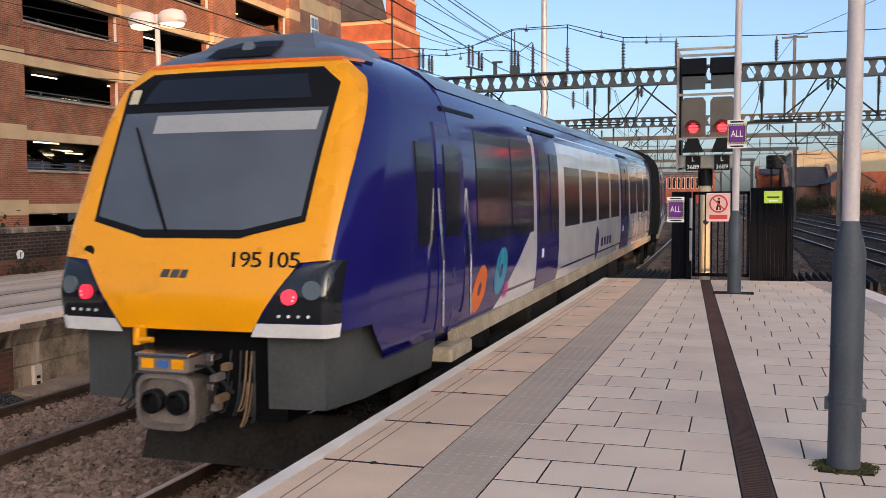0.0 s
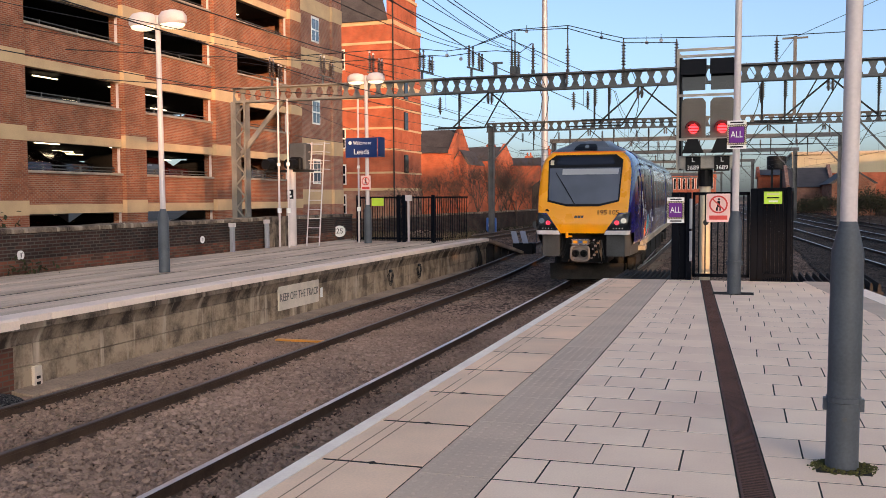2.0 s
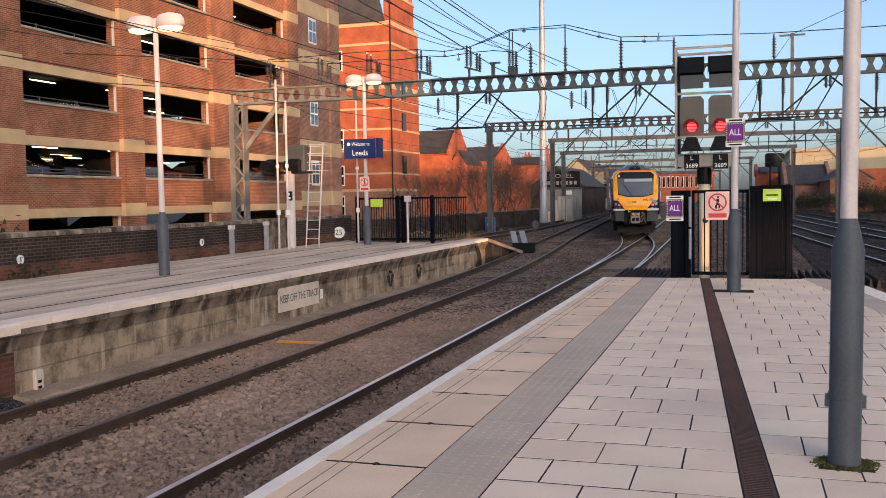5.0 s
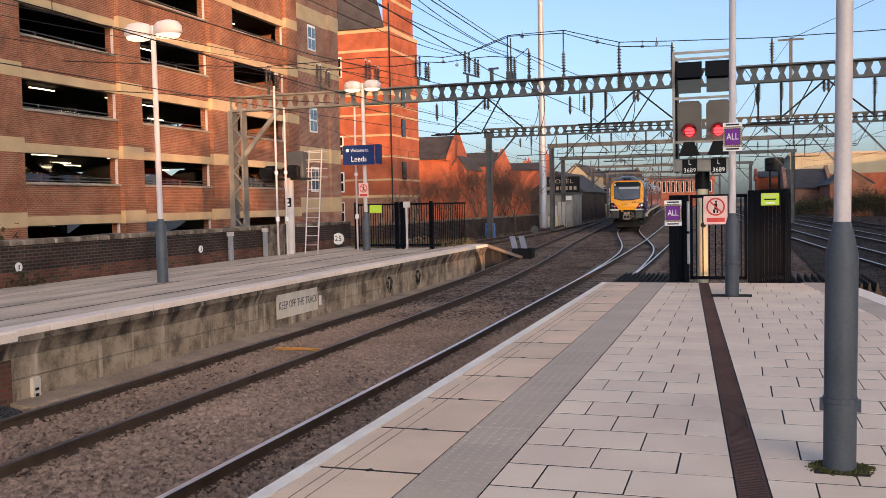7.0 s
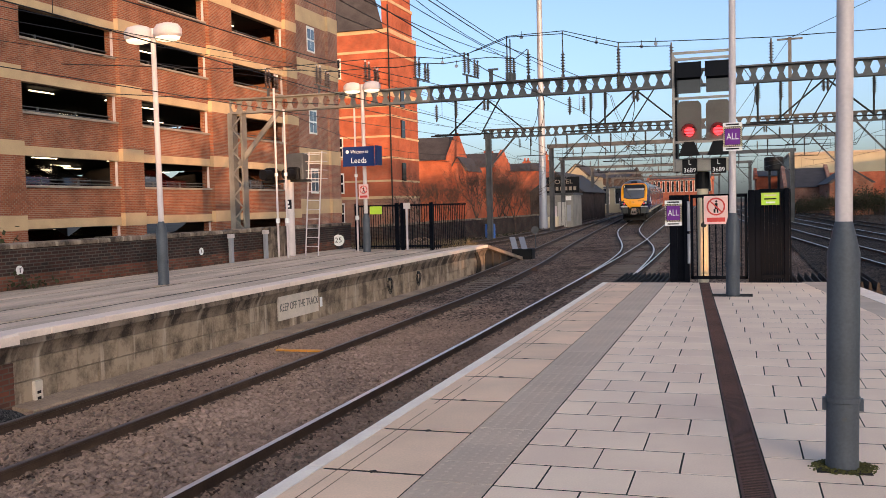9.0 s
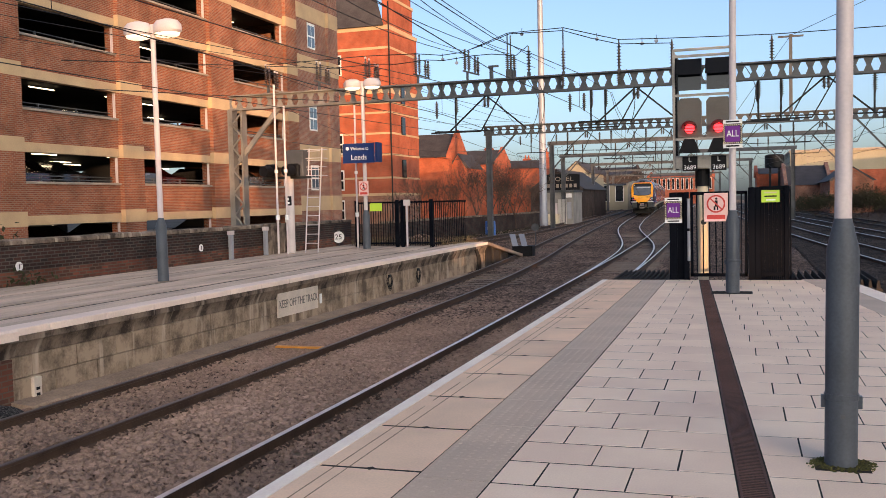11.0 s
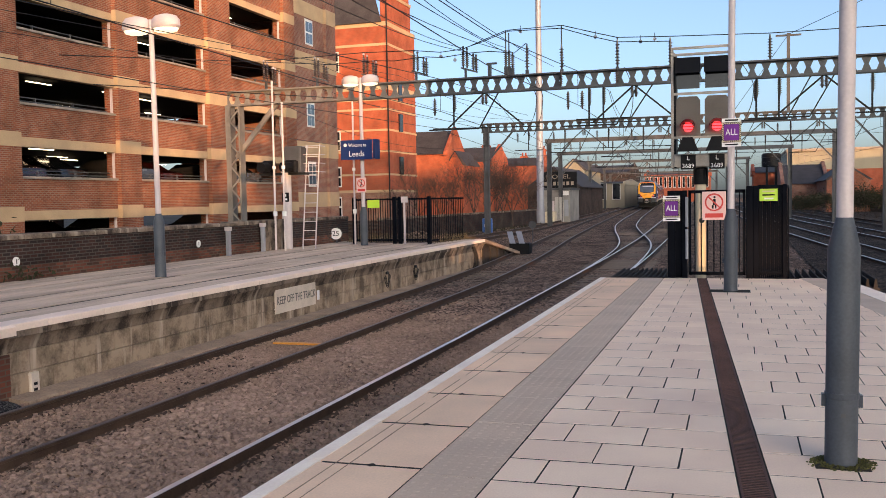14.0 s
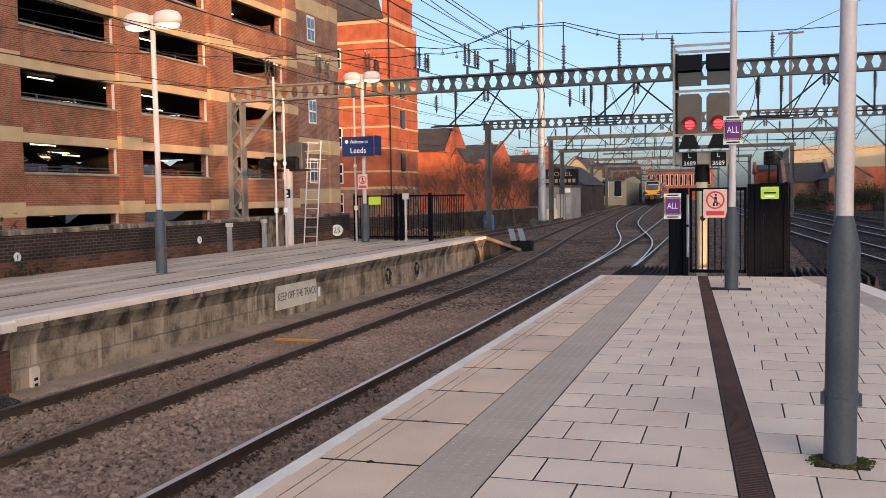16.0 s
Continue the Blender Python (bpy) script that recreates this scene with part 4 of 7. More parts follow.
def gantry(y, xl, xr, z0, z1, pitch, lattice, ins, drops, stays, label, split=None):
    th = thing("overhead_gantry", label, "gantry", "overhead line gantries", at=(0, y, 0))
    # beam left of split wears the paler steel, as if sunlit
    if split:
        hex_beam(th, xl, split, 0, z0, z1, pitch, M["steel_pale"])
        hex_beam(th, split, xr, 0, z0, z1, pitch, M["steel"])
    else:
        hex_beam(th, xl, xr, 0, z0, z1, pitch, M["steel"])
    for x, s in ((xl + 0.3, 1), (xr - 0.3, -1)):
        if lattice:
            lattice_leg(th, x, 0, -1.3, z0)
        else:
            part("leg", Geo().box(x - 0.16, -0.03, -1.3, x + 0.16, 0.03, z0 + 0.3).box(x - 0.17, -0.16, -1.3, x - 0.14, 0.16, z1).box(x + 0.14, -0.16, -1.3, x + 0.17, 0.16, z1), M["steel"], th)
        part("knee_brace", Geo().bar((x, 0.05, z0 - 1.9), (x + s * 1.7, 0.05, z0), 0.1, 0.17 if lattice else 0.1), M["steel_pale"] if lattice else M["steel"], th)
    for x, h in ins:
        insulator(th, x, 0, z1 + 0.02, h)
        if h > 0.85:
            insulator(th, x + 0.25, 0, z1 + 0.02, h * 0.7)
    for x in stays:
        for sd in (-1, 1):
            part("stay_tube", Geo().tube((x, 0, z0), (x + sd * 1.35, 0.1, z0 - 1.15), 0.03, n=6), M["steel_dark"], th)
            insulator(th, x + sd * 0.06, 0.0, z0 - 0.05, 0.35, True)
        part("register_arm", Geo().tube((x - 1.9, 0.1, z0 - 1.15), (x + 1.9, 0.1, z0 - 1.2), 0.022, n=6), M["steel_dark"], th)
    for x, n in drops:
        a = part("drop_arm", Geo().tube((x, 0, z0), (x, 0, z0 - n), 0.03, n=6).tube((x - 0.9, 0, z0 - n), (x + 0.9, 0, z0 - n), 0.028, n=6).bar((x + 0.9, 0, z0 - n), (x + 1.6, 0, z0), 0.04, 0.04), M["steel_dark"], th)
        insulator(th, x + 0.02, 0.05, z0, 0.6, True)
        insulator(th, x - 0.7, 0.05, z0 - 0.1, 0.6, True)
    return th


main_gantry = gantry(31, -18.1, 9.5, 5.14, 5.66, 0.41, True, [(1.0, 0.8), (5.2, 0.8)],
       [(-4.64, 1.25), (-4.17, 1.05), (0.59, 1.3), (1.26, 1.25), (3.92, 1.2), (-9.3, 1.2)], [-3.17, 2.57, -8.2], "wide steel overhead line gantry with six-sided holes and insulators", -10.2)
# switch insulators in fours on little brackets, then taller singles
for x in (-16.55, -14.5, -12.6, -10.72, -8.93):
    br4 = part("switch_bracket", Geo().bar((x - 0.06, 0, 6.02), (x + 0.48, 0, 5.86), 0.2, 0.05).box(x + 0.05, -0.05, 5.66, x + 0.11, 0.05, 5.98), M["steel"], main_gantry)
    for d, za, h in ((0.0, 6.03, 0.66), (0.16, 6.0, 0.62), (0.42, 5.92, 0.5), (0.54, 5.88, 0.5)):
        insulator(br4, x + d * 0.85, 0, za, h)
        part("cap", Geo().lathe((x + d * 0.85, 0, za + h), [(0.035, 0), (0.045, 0.03), (0.03, 0.07)], 8), M["post_pale"] if x < -12 else M["steel"], br4)
for x, z0, h, stem in ((-7.43, 5.95, 0.62, 0.62), (-7.32, 5.95, 0.6, 0.55), (-7.2, 5.9, 0.55, 0), (-6.7, 5.8, 0.9, 0), (-5.53, 5.75, 0.85, 0.62), (-3.70, 5.72, 0.92, 0.05), (-2.02, 5.7, 0.88, 0)):
    ia = insulator(main_gantry, x, 0, z0, h)
    part("foot", Geo().box(x - 0.05, -0.06, 5.66, x + 0.05, 0.06, z0 + 0.03), M["steel"], ia)
    if stem:
        part("stem", Geo().tube((x, 0, z0 + h), (x, 0, z0 + h + stem), 0.022, n=6), M["steel"], ia)
for x in (-5.53, -3.70):
    insulator(main_gantry, x, -0.18, 5.7, 0.5, True)
part("switch_gear", Geo().box(-8.05, -0.08, 5.68, -7.95, 0.08, 6.12).box(-8.1, -0.04, 6.08, -7.75, 0.04, 6.14), M["steel"], main_gantry)
gantry(58, -15.55, 8.4, 5.73, 6.29, 0.52, False, [], [(-12.5, 1.2), (-10.2, 1.4), (-7.5, 1.2), (-5.4, 1.4), (-3.2, 1.2), (-0.6, 1.3), (3, 1.2), (5.5, 1.3)], [-9, -4.4, 1.5, 4.5], "grey steel portal gantry with pierced beam over the tracks")
gantry(72, -14.2, 7.0, 5.75, 6.05, 0, False, [], [(-11.5, 1.5), (-9, 1.2), (-6, 1.5), (-3, 1.2), (2, 1.2), (4.5, 1.3)], [-8, 0], "grey portal gantry further down the line")
gantry(84, -15.5, 4.6, 5.3, 5.6, 0, False, [], [(-12, 1.2), (-9, 1.2), (-6.5, 1.3), (-3, 1.2), (0, 1.2)], [-10, -4], "grey portal gantry further down the line")
for y, xl, xr in ((112, -17, 1.5), (140, -19, -1), (170, -22, -3), (205, -25, -6)):
    gantry(y, xl, xr, 5.45, 5.75, 0, False, [], [(xl + 3, 1.2), (xl + 5.5, 1.2), (xl + 8, 1.2), (xl + 11, 1.2), (xl + 14, 1.2)], [xl + 7], "distant steel gantry over the tracks")

# ---- lamp posts ----
def lamp_post(x, y, z, base_r, band, cone, lean=0.0, double=False, tall=9.0, label=""):
    th = thing("lamp_post", label, "lamp post", "platform lamp posts", at=pose(x, y, z, 0, lean, 0))
    part("base", Geo().lathe((0, 0, 0), [(base_r * 1.02, 0), (base_r * 1.02, 0.03), (base_r, 0.04), (base_r, cone), (base_r * 0.55, cone + 0.17), (base_r * 0.5, cone + 0.18)], 24), M["post_grey"], th, "slate-grey painted tubular base", True)
    part("band", Geo().lathe((0, 0, band), [(base_r + 0.003, 0), (base_r + 0.006, 0.004), (base_r + 0.006, 0.03), (base_r + 0.003, 0.034)], 24).box(-base_r - 0.02, -0.02, band - 0.05, -base_r + 0.01, 0.02, band + 0.02).box(base_r - 0.01, -0.02, band - 0.05, base_r + 0.02, 0.02, band + 0.02), M["post_grey"], th)
    part("shaft", Geo().lathe((0, 0, 0), [(base_r * 0.52, cone + 0.16), (base_r * 0.46, tall)], 20), M["post_pale"], th, "pale grey painted shaft", True)
    part("door_seam", Geo().box(-0.012, -base_r - 0.002, 0.28, 0.012, -base_r + 0.01, 0.3), M["steel"], th)
    if double:
        part("bracket", Geo().tube((-0.35, 0, tall - 0.05), (0.35, 0, tall - 0.05), 0.03), M["post_pale"], th)
        for s in (-0.36, 0.36):
            hd = part("lamp_head", Geo().rings([[(s + a * math.cos(t) * 0.32, a * math.sin(t) * 0.24, tall - 0.12 + zq) for t in [2 * math.pi * i / 20 for i in range(20)]] for a, zq in ((0.85, -0.1), (1.0, -0.04), (0.98, 0.08), (0.75, 0.17), (0.3, 0.21))]), M["post_pale"], th, smooth=True)
            part("lens", Geo().rings([[(s + a * math.cos(t) * 0.28, a * math.sin(t) * 0.21, tall - 0.12 + zq) for t in [2 * math.pi * i / 20 for i in range(20)]] for a, zq in ((0.5, -0.17), (0.9, -0.14), (1.0, -0.09))]), M["lamp_glow"], hd, "lit warm lamp lens", True)
    return th


lamp_post(0.555, 5.66, 0, 0.088, 0.375, 1.22, 0.6, label="grey lamp post with thick base on the near paving")
lamp_post(-0.10, 15.42, 0, 0.105, 0.5, 1.13, 0.4, label="grey lamp post carrying a purple car-stop sign")
lamp_post(-11.72, 17.1, 0, 0.115, 0.5, 1.17, -0.35, True, 5.42, "twin-headed lamp post on the opposite platform")
lamp_post(-12.28, 29.9, 0, 0.13, 0.5, 1.15, -0.2, True, 5.75, "twin-headed lamp post carrying the station name board")
moss = Geo()
for i in range(420):
    a, r = random.uniform(0, 6.28), random.uniform(0.08, 0.155) * random.uniform(0.8, 1.1)
    x, y = 0.555 + max(-.19, min(.19, r * math.cos(a) * 1.2)), 5.64 + max(-.17, min(.12, r * math.sin(a)))
    s = random.uniform(0.004, 0.012)
    moss.rings([[(x + s * math.cos(t), y + s * math.sin(t), 0) for t in (0, 1.26, 2.5, 3.8, 5)], [(x + s * .5 * math.cos(t), y + s * .5 * math.sin(t), s * 0.9) for t in (0, 1.26, 2.5, 3.8, 5)]])
tagged(part("moss_patch", moss, M["moss"]), "green moss round the foot of the lamp post", "moss", kind="stuff")
tagged(part("post_pit", Geo().box(-0.42, 15.2, 0.001, 0.2, 15.62, 0.004), M["joint"]), "dark earth-filled cut-out round a lamp post", "paving cut-out", kind="structure")
tagged(part("post_pit", Geo().box(0.41, 5.50, 0.001, 0.70, 5.74, 0.003), M["joint"]), "dark mossy cut-out round a lamp post", "paving cut-out", kind="structure")

# ---- twin-head signal behind the gates ----
def no_walking_sign(parent, x, y, z, w, h):
    """A pale plate with a red ring and a barred walking figure as a plain mark."""
    pl = part("no_entry_plate", Geo().cbox(x - w / 2, y - 0.012, z - h / 2, x + w / 2, y, z + h / 2, 0.004), M["pink"], parent)
    ring = Geo()
    r = w * 0.36
    pts = [(x + r * math.cos(t), y - 0.016, z + h * 0.12 + r * math.sin(t)) for t in [2 * math.pi * i / 24 for i in range(25)]]
    for a, b in zip(pts, pts[1:]):
        ring.bar(a, b, 0.006, w * 0.07)
    ring.bar((x - r * 0.7, y - 0.016, z + h * 0.12 + r * 0.7), (x + r * 0.7, y - 0.016, z + h * 0.12 - r * 0.7), 0.005, w * 0.06)
    part("red_ring", ring, M["red"], pl)
    part("mark", Geo().box(x - w * 0.05, y - 0.015, z + h * 0.02, x + w * 0.07, y - 0.012, z + h * 0.24).box(x - w * 0.10, y - 0.015, z - h * 0.1, x - w * 0.02, y - 0.012, z + h * 0.03).box(x + w * 0.04, y - 0.015, z - h * 0.1, x + w * 0.10, y - 0.012, z + h * 0.03).disc((x + w * 0.02, y - 0.015, z + h * 0.3), (0, 1, 0), w * 0.05, 0.004, 10), M["black"], pl)
    part("text_bar", Geo().box(x - w * 0.38, y - 0.015, z - h * 0.42, x + w * 0.38, y - 0.012, z - h * 0.27), M["red"], pl)


def car_stop_sign(parent, x, y, z, w, h):
    pl = part("sign_plate", Geo().cbox(x - w / 2, y - 0.015, z - h / 2, x + w / 2, y, z + h / 2, 0.004), M["white"], parent)
    bd = part("striped_border", Geo().box(x - w * 0.5, y - 0.018, z - h * 0.36, x + w * 0.5, y - 0.0155, z + h * 0.36), M["black"], pl)
    for k in range(11):
        t = -0.5 + k / 10
        for zz_ in (-0.345, 0.29):
            part("stripe", Geo().add([(x + t * w * 0.96 - 0.012, y - 0.0205, z + zz_ * h), (x + t * w * 0.96 + 0.004, y - 0.0205, z + zz_ * h), (x + t * w * 0.96 + 0.012, y - 0.0205, z + (zz_ + 0.055) * h), (x + t * w * 0.96 - 0.004, y - 0.0205, z + (zz_ + 0.055) * h)], [(0, 1, 2, 3)]), M["cream"], bd)
        for xx in (-0.485, 0.405):
            part("stripe", Geo().add([(x + xx * w, y - 0.0205, z + t * h * 0.68 - 0.012), (x + (xx + 0.08) * w, y - 0.0205, z + t * h * 0.68 + 0.004), (x + (xx + 0.08) * w, y - 0.0205, z + t * h * 0.68 + 0.02), (x + xx * w, y - 0.0205, z + t * h * 0.68 + 0.004)], [(0, 1, 2, 3)]), M["cream"], bd)
    part("purple_panel", Geo().box(x - w * 0.38, y - 0.023, z - h * 0.28, x + w * 0.38, y - 0.017, z + h * 0.28), M["purple"], pl)
    words("lettering", "ALL", h * 0.33, M["white"], pl, pose(x, y - 0.025, z, 90, 0, 0), wide=w * 0.62)
    for zz_ in (-0.43, 0.43):
        part("text_bar", Geo().box(x - w * 0.34, y - 0.018, z + zz_ * h - 0.012, x + w * 0.34, y - 0.0145, z + zz_ * h + 0.012), M["black"], pl)


SY = 20.0
sg = thing("railway_signal", "twin-head colour-light signal showing red on a cream post", "signal")
part("post", Geo().lathe((-0.72, SY + 0.25, -1.2), [(0.11, 0), (0.11, 3.4)], 16), M["cream"], sg, "cream-painted signal post")
part("post_collar", Geo().lathe((-0.72, SY + 0.25, 1.75), [(0.15, 0), (0.15, 0.35)], 16), M["black"], sg)
fr = Geo()
for x in (-1.27, -0.10):
    fr.bar((x, SY, 2.1), (x, SY, 4.55), 0.05, 0.05)
    fr.bar((x, SY + 0.6, 2.1), (x, SY + 0.6, 4.55), 0.05, 0.05)
    fr.bar((x, SY, 4.5), (x, SY + 0.6, 4.5), 0.04, 0.04)
    for z in (2.2, 2.9, 3.6, 4.2):
        fr.bar((x, SY, z), (x, SY + 0.6, z + 0.35), 0.03, 0.03)
for z in (2.72, 3.62, 4.42, 4.55):
    fr.bar((-1.29, SY - 0.02, z), (-0.08, SY - 0.02, z), 0.05, 0.05)
part("frame", fr, M["sigframe"], sg, "pale weathered angle-iron frame")
part("back_panel", Geo().box(-1.3, SY + 0.02, 2.1, -1.2, SY + 0.6, 4.45), M["black"], sg)
part("base_tray", Geo().cbox(-1.25, SY - 0.05, 2.12, -0.1, SY + 0.6, 2.38, 0.02), M["sigframe"], sg)
for x in (-0.955, -0.385):
    hd = part("signal_head", Geo().rings([[(x + s * 0.24, yy, 2.76), (x + s * -0.24, yy, 2.76), (x - s * 0.24, yy, 3.48), (x - s * 0.18, yy, 3.56), (x + s * 0.18, yy, 3.56), (x + s * 0.24, yy, 3.48)] for s, yy in ((1, SY - 0.03), (1, SY + 0.05))]), M["sigback"], sg, "brown-grey signal backplate")
    part("red_aspect", Geo().disc((x + 0.0, SY - 0.05, 2.93), (0, -1, 0), 0.095, 0.03, 24), M["red_light"], hd, "lit red signal lamp")
    for k in range(3):
        part("louvre", Geo().box(x - 0.11, SY - 0.10, 2.865 + k * 0.065, x + 0.11, SY - 0.082, 2.88 + k * 0.065), M["black"], hd)
    part("hood", Geo().rings([[(x + 0.15 * math.cos(t) * q, SY - 0.05 - 0.28 * d, 2.93 + 0.15 * math.sin(t) * q) for t in [math.pi * i / 10 for i in range(11)]] for q, d in ((1, 0), (1, 1), (0.93, 1), (0.93, 0))], caps=False, closed=False), M["black"], hd)
    for z0, z1 in ((3.72, 4.36),):
        ub = part("route_box", Geo().rings([[(x - 0.23, SY - 0.02, z0), (x + 0.23, SY - 0.02, z0), (x + 0.23, SY - 0.02, z1), (x - 0.23, SY - 0.02, z1)], [(x - 0.21, SY + 0.4, z0 + .04), (x + 0.21, SY + 0.4, z0 + .04), (x + 0.21, SY + 0.4, z1), (x - 0.21, SY + 0.4, z1)]]), M["glass_dark"], sg, "dark unlit route indicator box")
        part("hood", Geo().add([(x - 0.25, SY - 0.02, z1), (x + 0.25, SY - 0.02, z1), (x + 0.25, SY - 0.22, z1 - 0.34), (x - 0.25, SY - 0.22, z1 - 0.34), (x - 0.25, SY - 0.02, z0), (x + 0.25, SY - 0.02, z0)], [(0, 1, 2, 3), (0, 3, 4), (1, 5, 2)]), M["black"], ub)
    part("lower_hood", Geo().rings([[(x - 0.2, SY - 0.02, 2.44), (x + 0.2, SY - 0.02, 2.44), (x + 0.09, SY - 0.02, 2.70), (x - 0.09, SY - 0.02, 2.70)], [(x - 0.22, SY - 0.3, 2.42), (x + 0.22, SY - 0.3, 2.42), (x + 0.10, SY - 0.3, 2.71), (x - 0.10, SY - 0.3, 2.71)]]), M["black"], sg)
    np_ = part("number_plate", Geo().box(x - 0.15, SY - 0.09, 2.06, x + 0.15, SY - 0.07, 2.36), M["black"], sg)
    words("plate_text", "L", 0.13, M["white"], np_, pose(x, SY - 0.093, 2.29, 90, 0, 0))
    words("plate_text", "3689", 0.125, M["white"], np_, pose(x, SY - 0.093, 2.13, 90, 0, 0))

# ---- gates and fences at the platform end ----
def bars(parent, x0, x1, y0, y1, z0, z1, n, name="bar", half=0.011):
    for i in range(n):
        t = (i + 0.5) / n
        x, y = x0 + (x1 - x0) * t, y0 + (y1 - y0) * t
        part(name, Geo().box(x - half, y - 0.011, z0, x + half, y + 0.011, z1), M["fence"], parent)


ft = thing("platform_gate", "blue-black steel gate of upright bars at the platform end", "gate")
for x, w, h in ((-1.16, 0.13, 1.60), (-0.93, 0.10, 1.62), (0.22, 0.12, 1.68), (0.33, 0.1, 1.68)):
    part("gate_post", Geo().cbox(x - w / 2, 17.83, -0.02, x + w / 2, 17.83 + w, h, 0.01), M["fence"], ft)
part("gate_board", Geo().cbox(-1.24, 17.9, 0.0, -0.98, 17.94, 1.62, 0.01), M["fence"], ft)
part("gate_frame", Geo().box(-0.86, 17.88, 1.56, 0.15, 17.93, 1.62).box(-0.86, 17.88, 0.05, 0.15, 17.93, 0.11).box(-0.86, 17.88, 0.05, -0.81, 17.93, 1.6).box(0.1, 17.88, 0.05, 0.15, 17.93, 1.6), M["fence"], ft)
bars(ft, -0.8, 0.1, 17.905, 17.905, 0.1, 1.58, 8)
for z in (0.0, 0.6):
    part("white_pole", Geo().tube((-0.885, 17.8, 0.35 + z), (-0.885, 17.8, 0.9 + z), 0.028), M["mast_grey"], ft)
part("latch", Geo().disc((-0.62, 17.87, 1.06), (0, -1, 0), 0.05, 0.02), M["steel_dark"], ft)
no_walking_sign(ft, -0.40, 17.86, 1.33, 0.42, 0.52)
car_stop_sign(ft, -1.16, 17.82, 1.29, 0.31, 0.47)
pf = thing("palisade_fence", "blue-black close-barred fence panel with a lime notice", "fence")
for p0, p1 in (((0.36, 17.9), (0.80, 17.9)), ((0.80, 17.9), (0.95, 19.5))):
    for z in (0.1, 1.66):
        part("fence_rail", Geo().bar((*p0, z), (*p1, z), 0.05, 0.06), M["fence"], pf)
bars(pf, 0.38, 0.80, 17.9, 17.9, 0.05, 1.66, 6)
bars(pf, 0.36, 0.95, 18.9, 18.9, -0.1, 1.64, 16, "slat", 0.0165)
part("corner_post", Geo().cbox(0.78, 17.86, -0.02, 0.86, 17.94, 1.70, 0.01), M["fence"], pf)
nt = part("notice", Geo().box(0.39, 17.84, 1.40, 0.70, 17.86, 1.62), M["lime"], pf, "lime-green notice with dark text bars")
for i, z in enumerate((1.575, 1.51)):
    part("text_bar", Geo().box(0.44, 17.836, z - 0.012, 0.65, 17.84, z + 0.012), M["fence"] if i else M["cream"], nt)
part("text_bar", Geo().box(0.47, 17.836, 1.43, 0.63, 17.84, 1.46), M["white"], nt)
# purple sign on the lamp post
cs = thing("car_stop_sign", "purple and striped car-stop sign clamped to a lamp post", "sign")
car_stop_sign(cs, -0.08, 15.33, 2.50, 0.29, 0.44)
part("clamp", Geo().box(-0.14, 15.33, 2.45, -0.02, 15.42, 2.5), M["steel"], cs)
# anti-trespass boards beyond the platform end
for x0, x1, y0, y1, nm in ((-2.35, -1.30, 17.85, 20.2, 11), (0.95, 2.4, 17.85, 20.2, 11)):
    tb = thing("anti_trespass_boards", "rows of weathered black wedge boards beyond the platform end", "boards", "anti-trespass boards")
    part("bed", Geo().box(x0, y0, -0.3, x1, y1, -0.16), M["rubber"], tb)
    for i in range(nm):
        x = x0 + 0.06 + (x1 - x0) * i / nm
        for k in range(2):
            ya = y0 + (y1 - y0) * k / 2
            yb = y0 + (y1 - y0) * (k + 1) / 2 - 0.03
            part("wedge_board", Geo().rings([[(x - 0.035, y, -0.16), (x + 0.035, y, -0.16), (x + 0.012, y, 0.0), (x - 0.012, y, 0.0)] for y in (ya, yb)]), M["rubber"], tb)
tagged(part("platform_end_slab", Geo().box(-2.4, END + 0.02, -1.3, 2.3, 20.25, -0.31), M["concrete"]), "rough concrete slab beyond the platform end", "platform end", kind="structure")

# ---- opposite platform furniture ----
nb = thing("station_name_board", "navy station name board with white lettering on a lamp post", "sign")
part("board", Geo().cbox(-13.0, 29.68, 2.95, -11.84, 29.74, 3.62, 0.01), M["navy"], nb)
part("side_board", Geo().box(-11.82, 29.72, 2.97, -11.75, 30.2, 3.64), M["navy"], nb)
words("lettering", "Welcome to", 0.17, M["white"], nb, pose(-12.37, 29.672, 3.44, 90, 0, 0), wide=0.66)
words("lettering", "Leeds", 0.27, M["white"], nb, pose(-12.40, 29.672, 3.14, 90, 0, 0), wide=0.56)
part("emblem", Geo().disc((-12.82, 29.68, 3.45), (0, -1, 0), 0.06, 0.008), M["white"], nb)
nw = thing("no_entry_sign", "pale pink no-walking sign strapped to a lamp post", "sign")
no_walking_sign(nw, -12.27, 29.72, 2.08, 0.36, 0.5)
lf = thing("steel_fence", "dark railings with a gate across the platform end", "fence")
for x in (-13.1, -11.55, -11.35, -10.27):
    part("fence_post", Geo().cbox(x - 0.06, 30.94, -0.05, x + 0.06, 31.06, 1.66, 0.01), M["fence"], lf)
part("fence_rail", Geo().box(-13.1, 30.97, 1.54, -10.27, 31.03, 1.6), M["fence"], lf)
part("fence_rail", Geo().box(-13.1, 30.97, 0.1, -10.27, 31.03, 0.16), M["fence"], lf)
bars(lf, -13.05, -10.3, 31, 31, 0.05, 1.62, 30)
for z in (0.1, 1.57):
    part("return_rail", Geo().bar((-10.27, 31, z), (-9.9, 34, z), 0.06, 0.06), M["fence"], lf)
bars(lf, -10.25, -9.9, 31.1, 34, 0.0, 1.6, 18, "return_bar")
part("notice", Geo().box(-12.55, 30.92, 1.28, -12.1, 30.94, 1.56), M["lime"], lf)
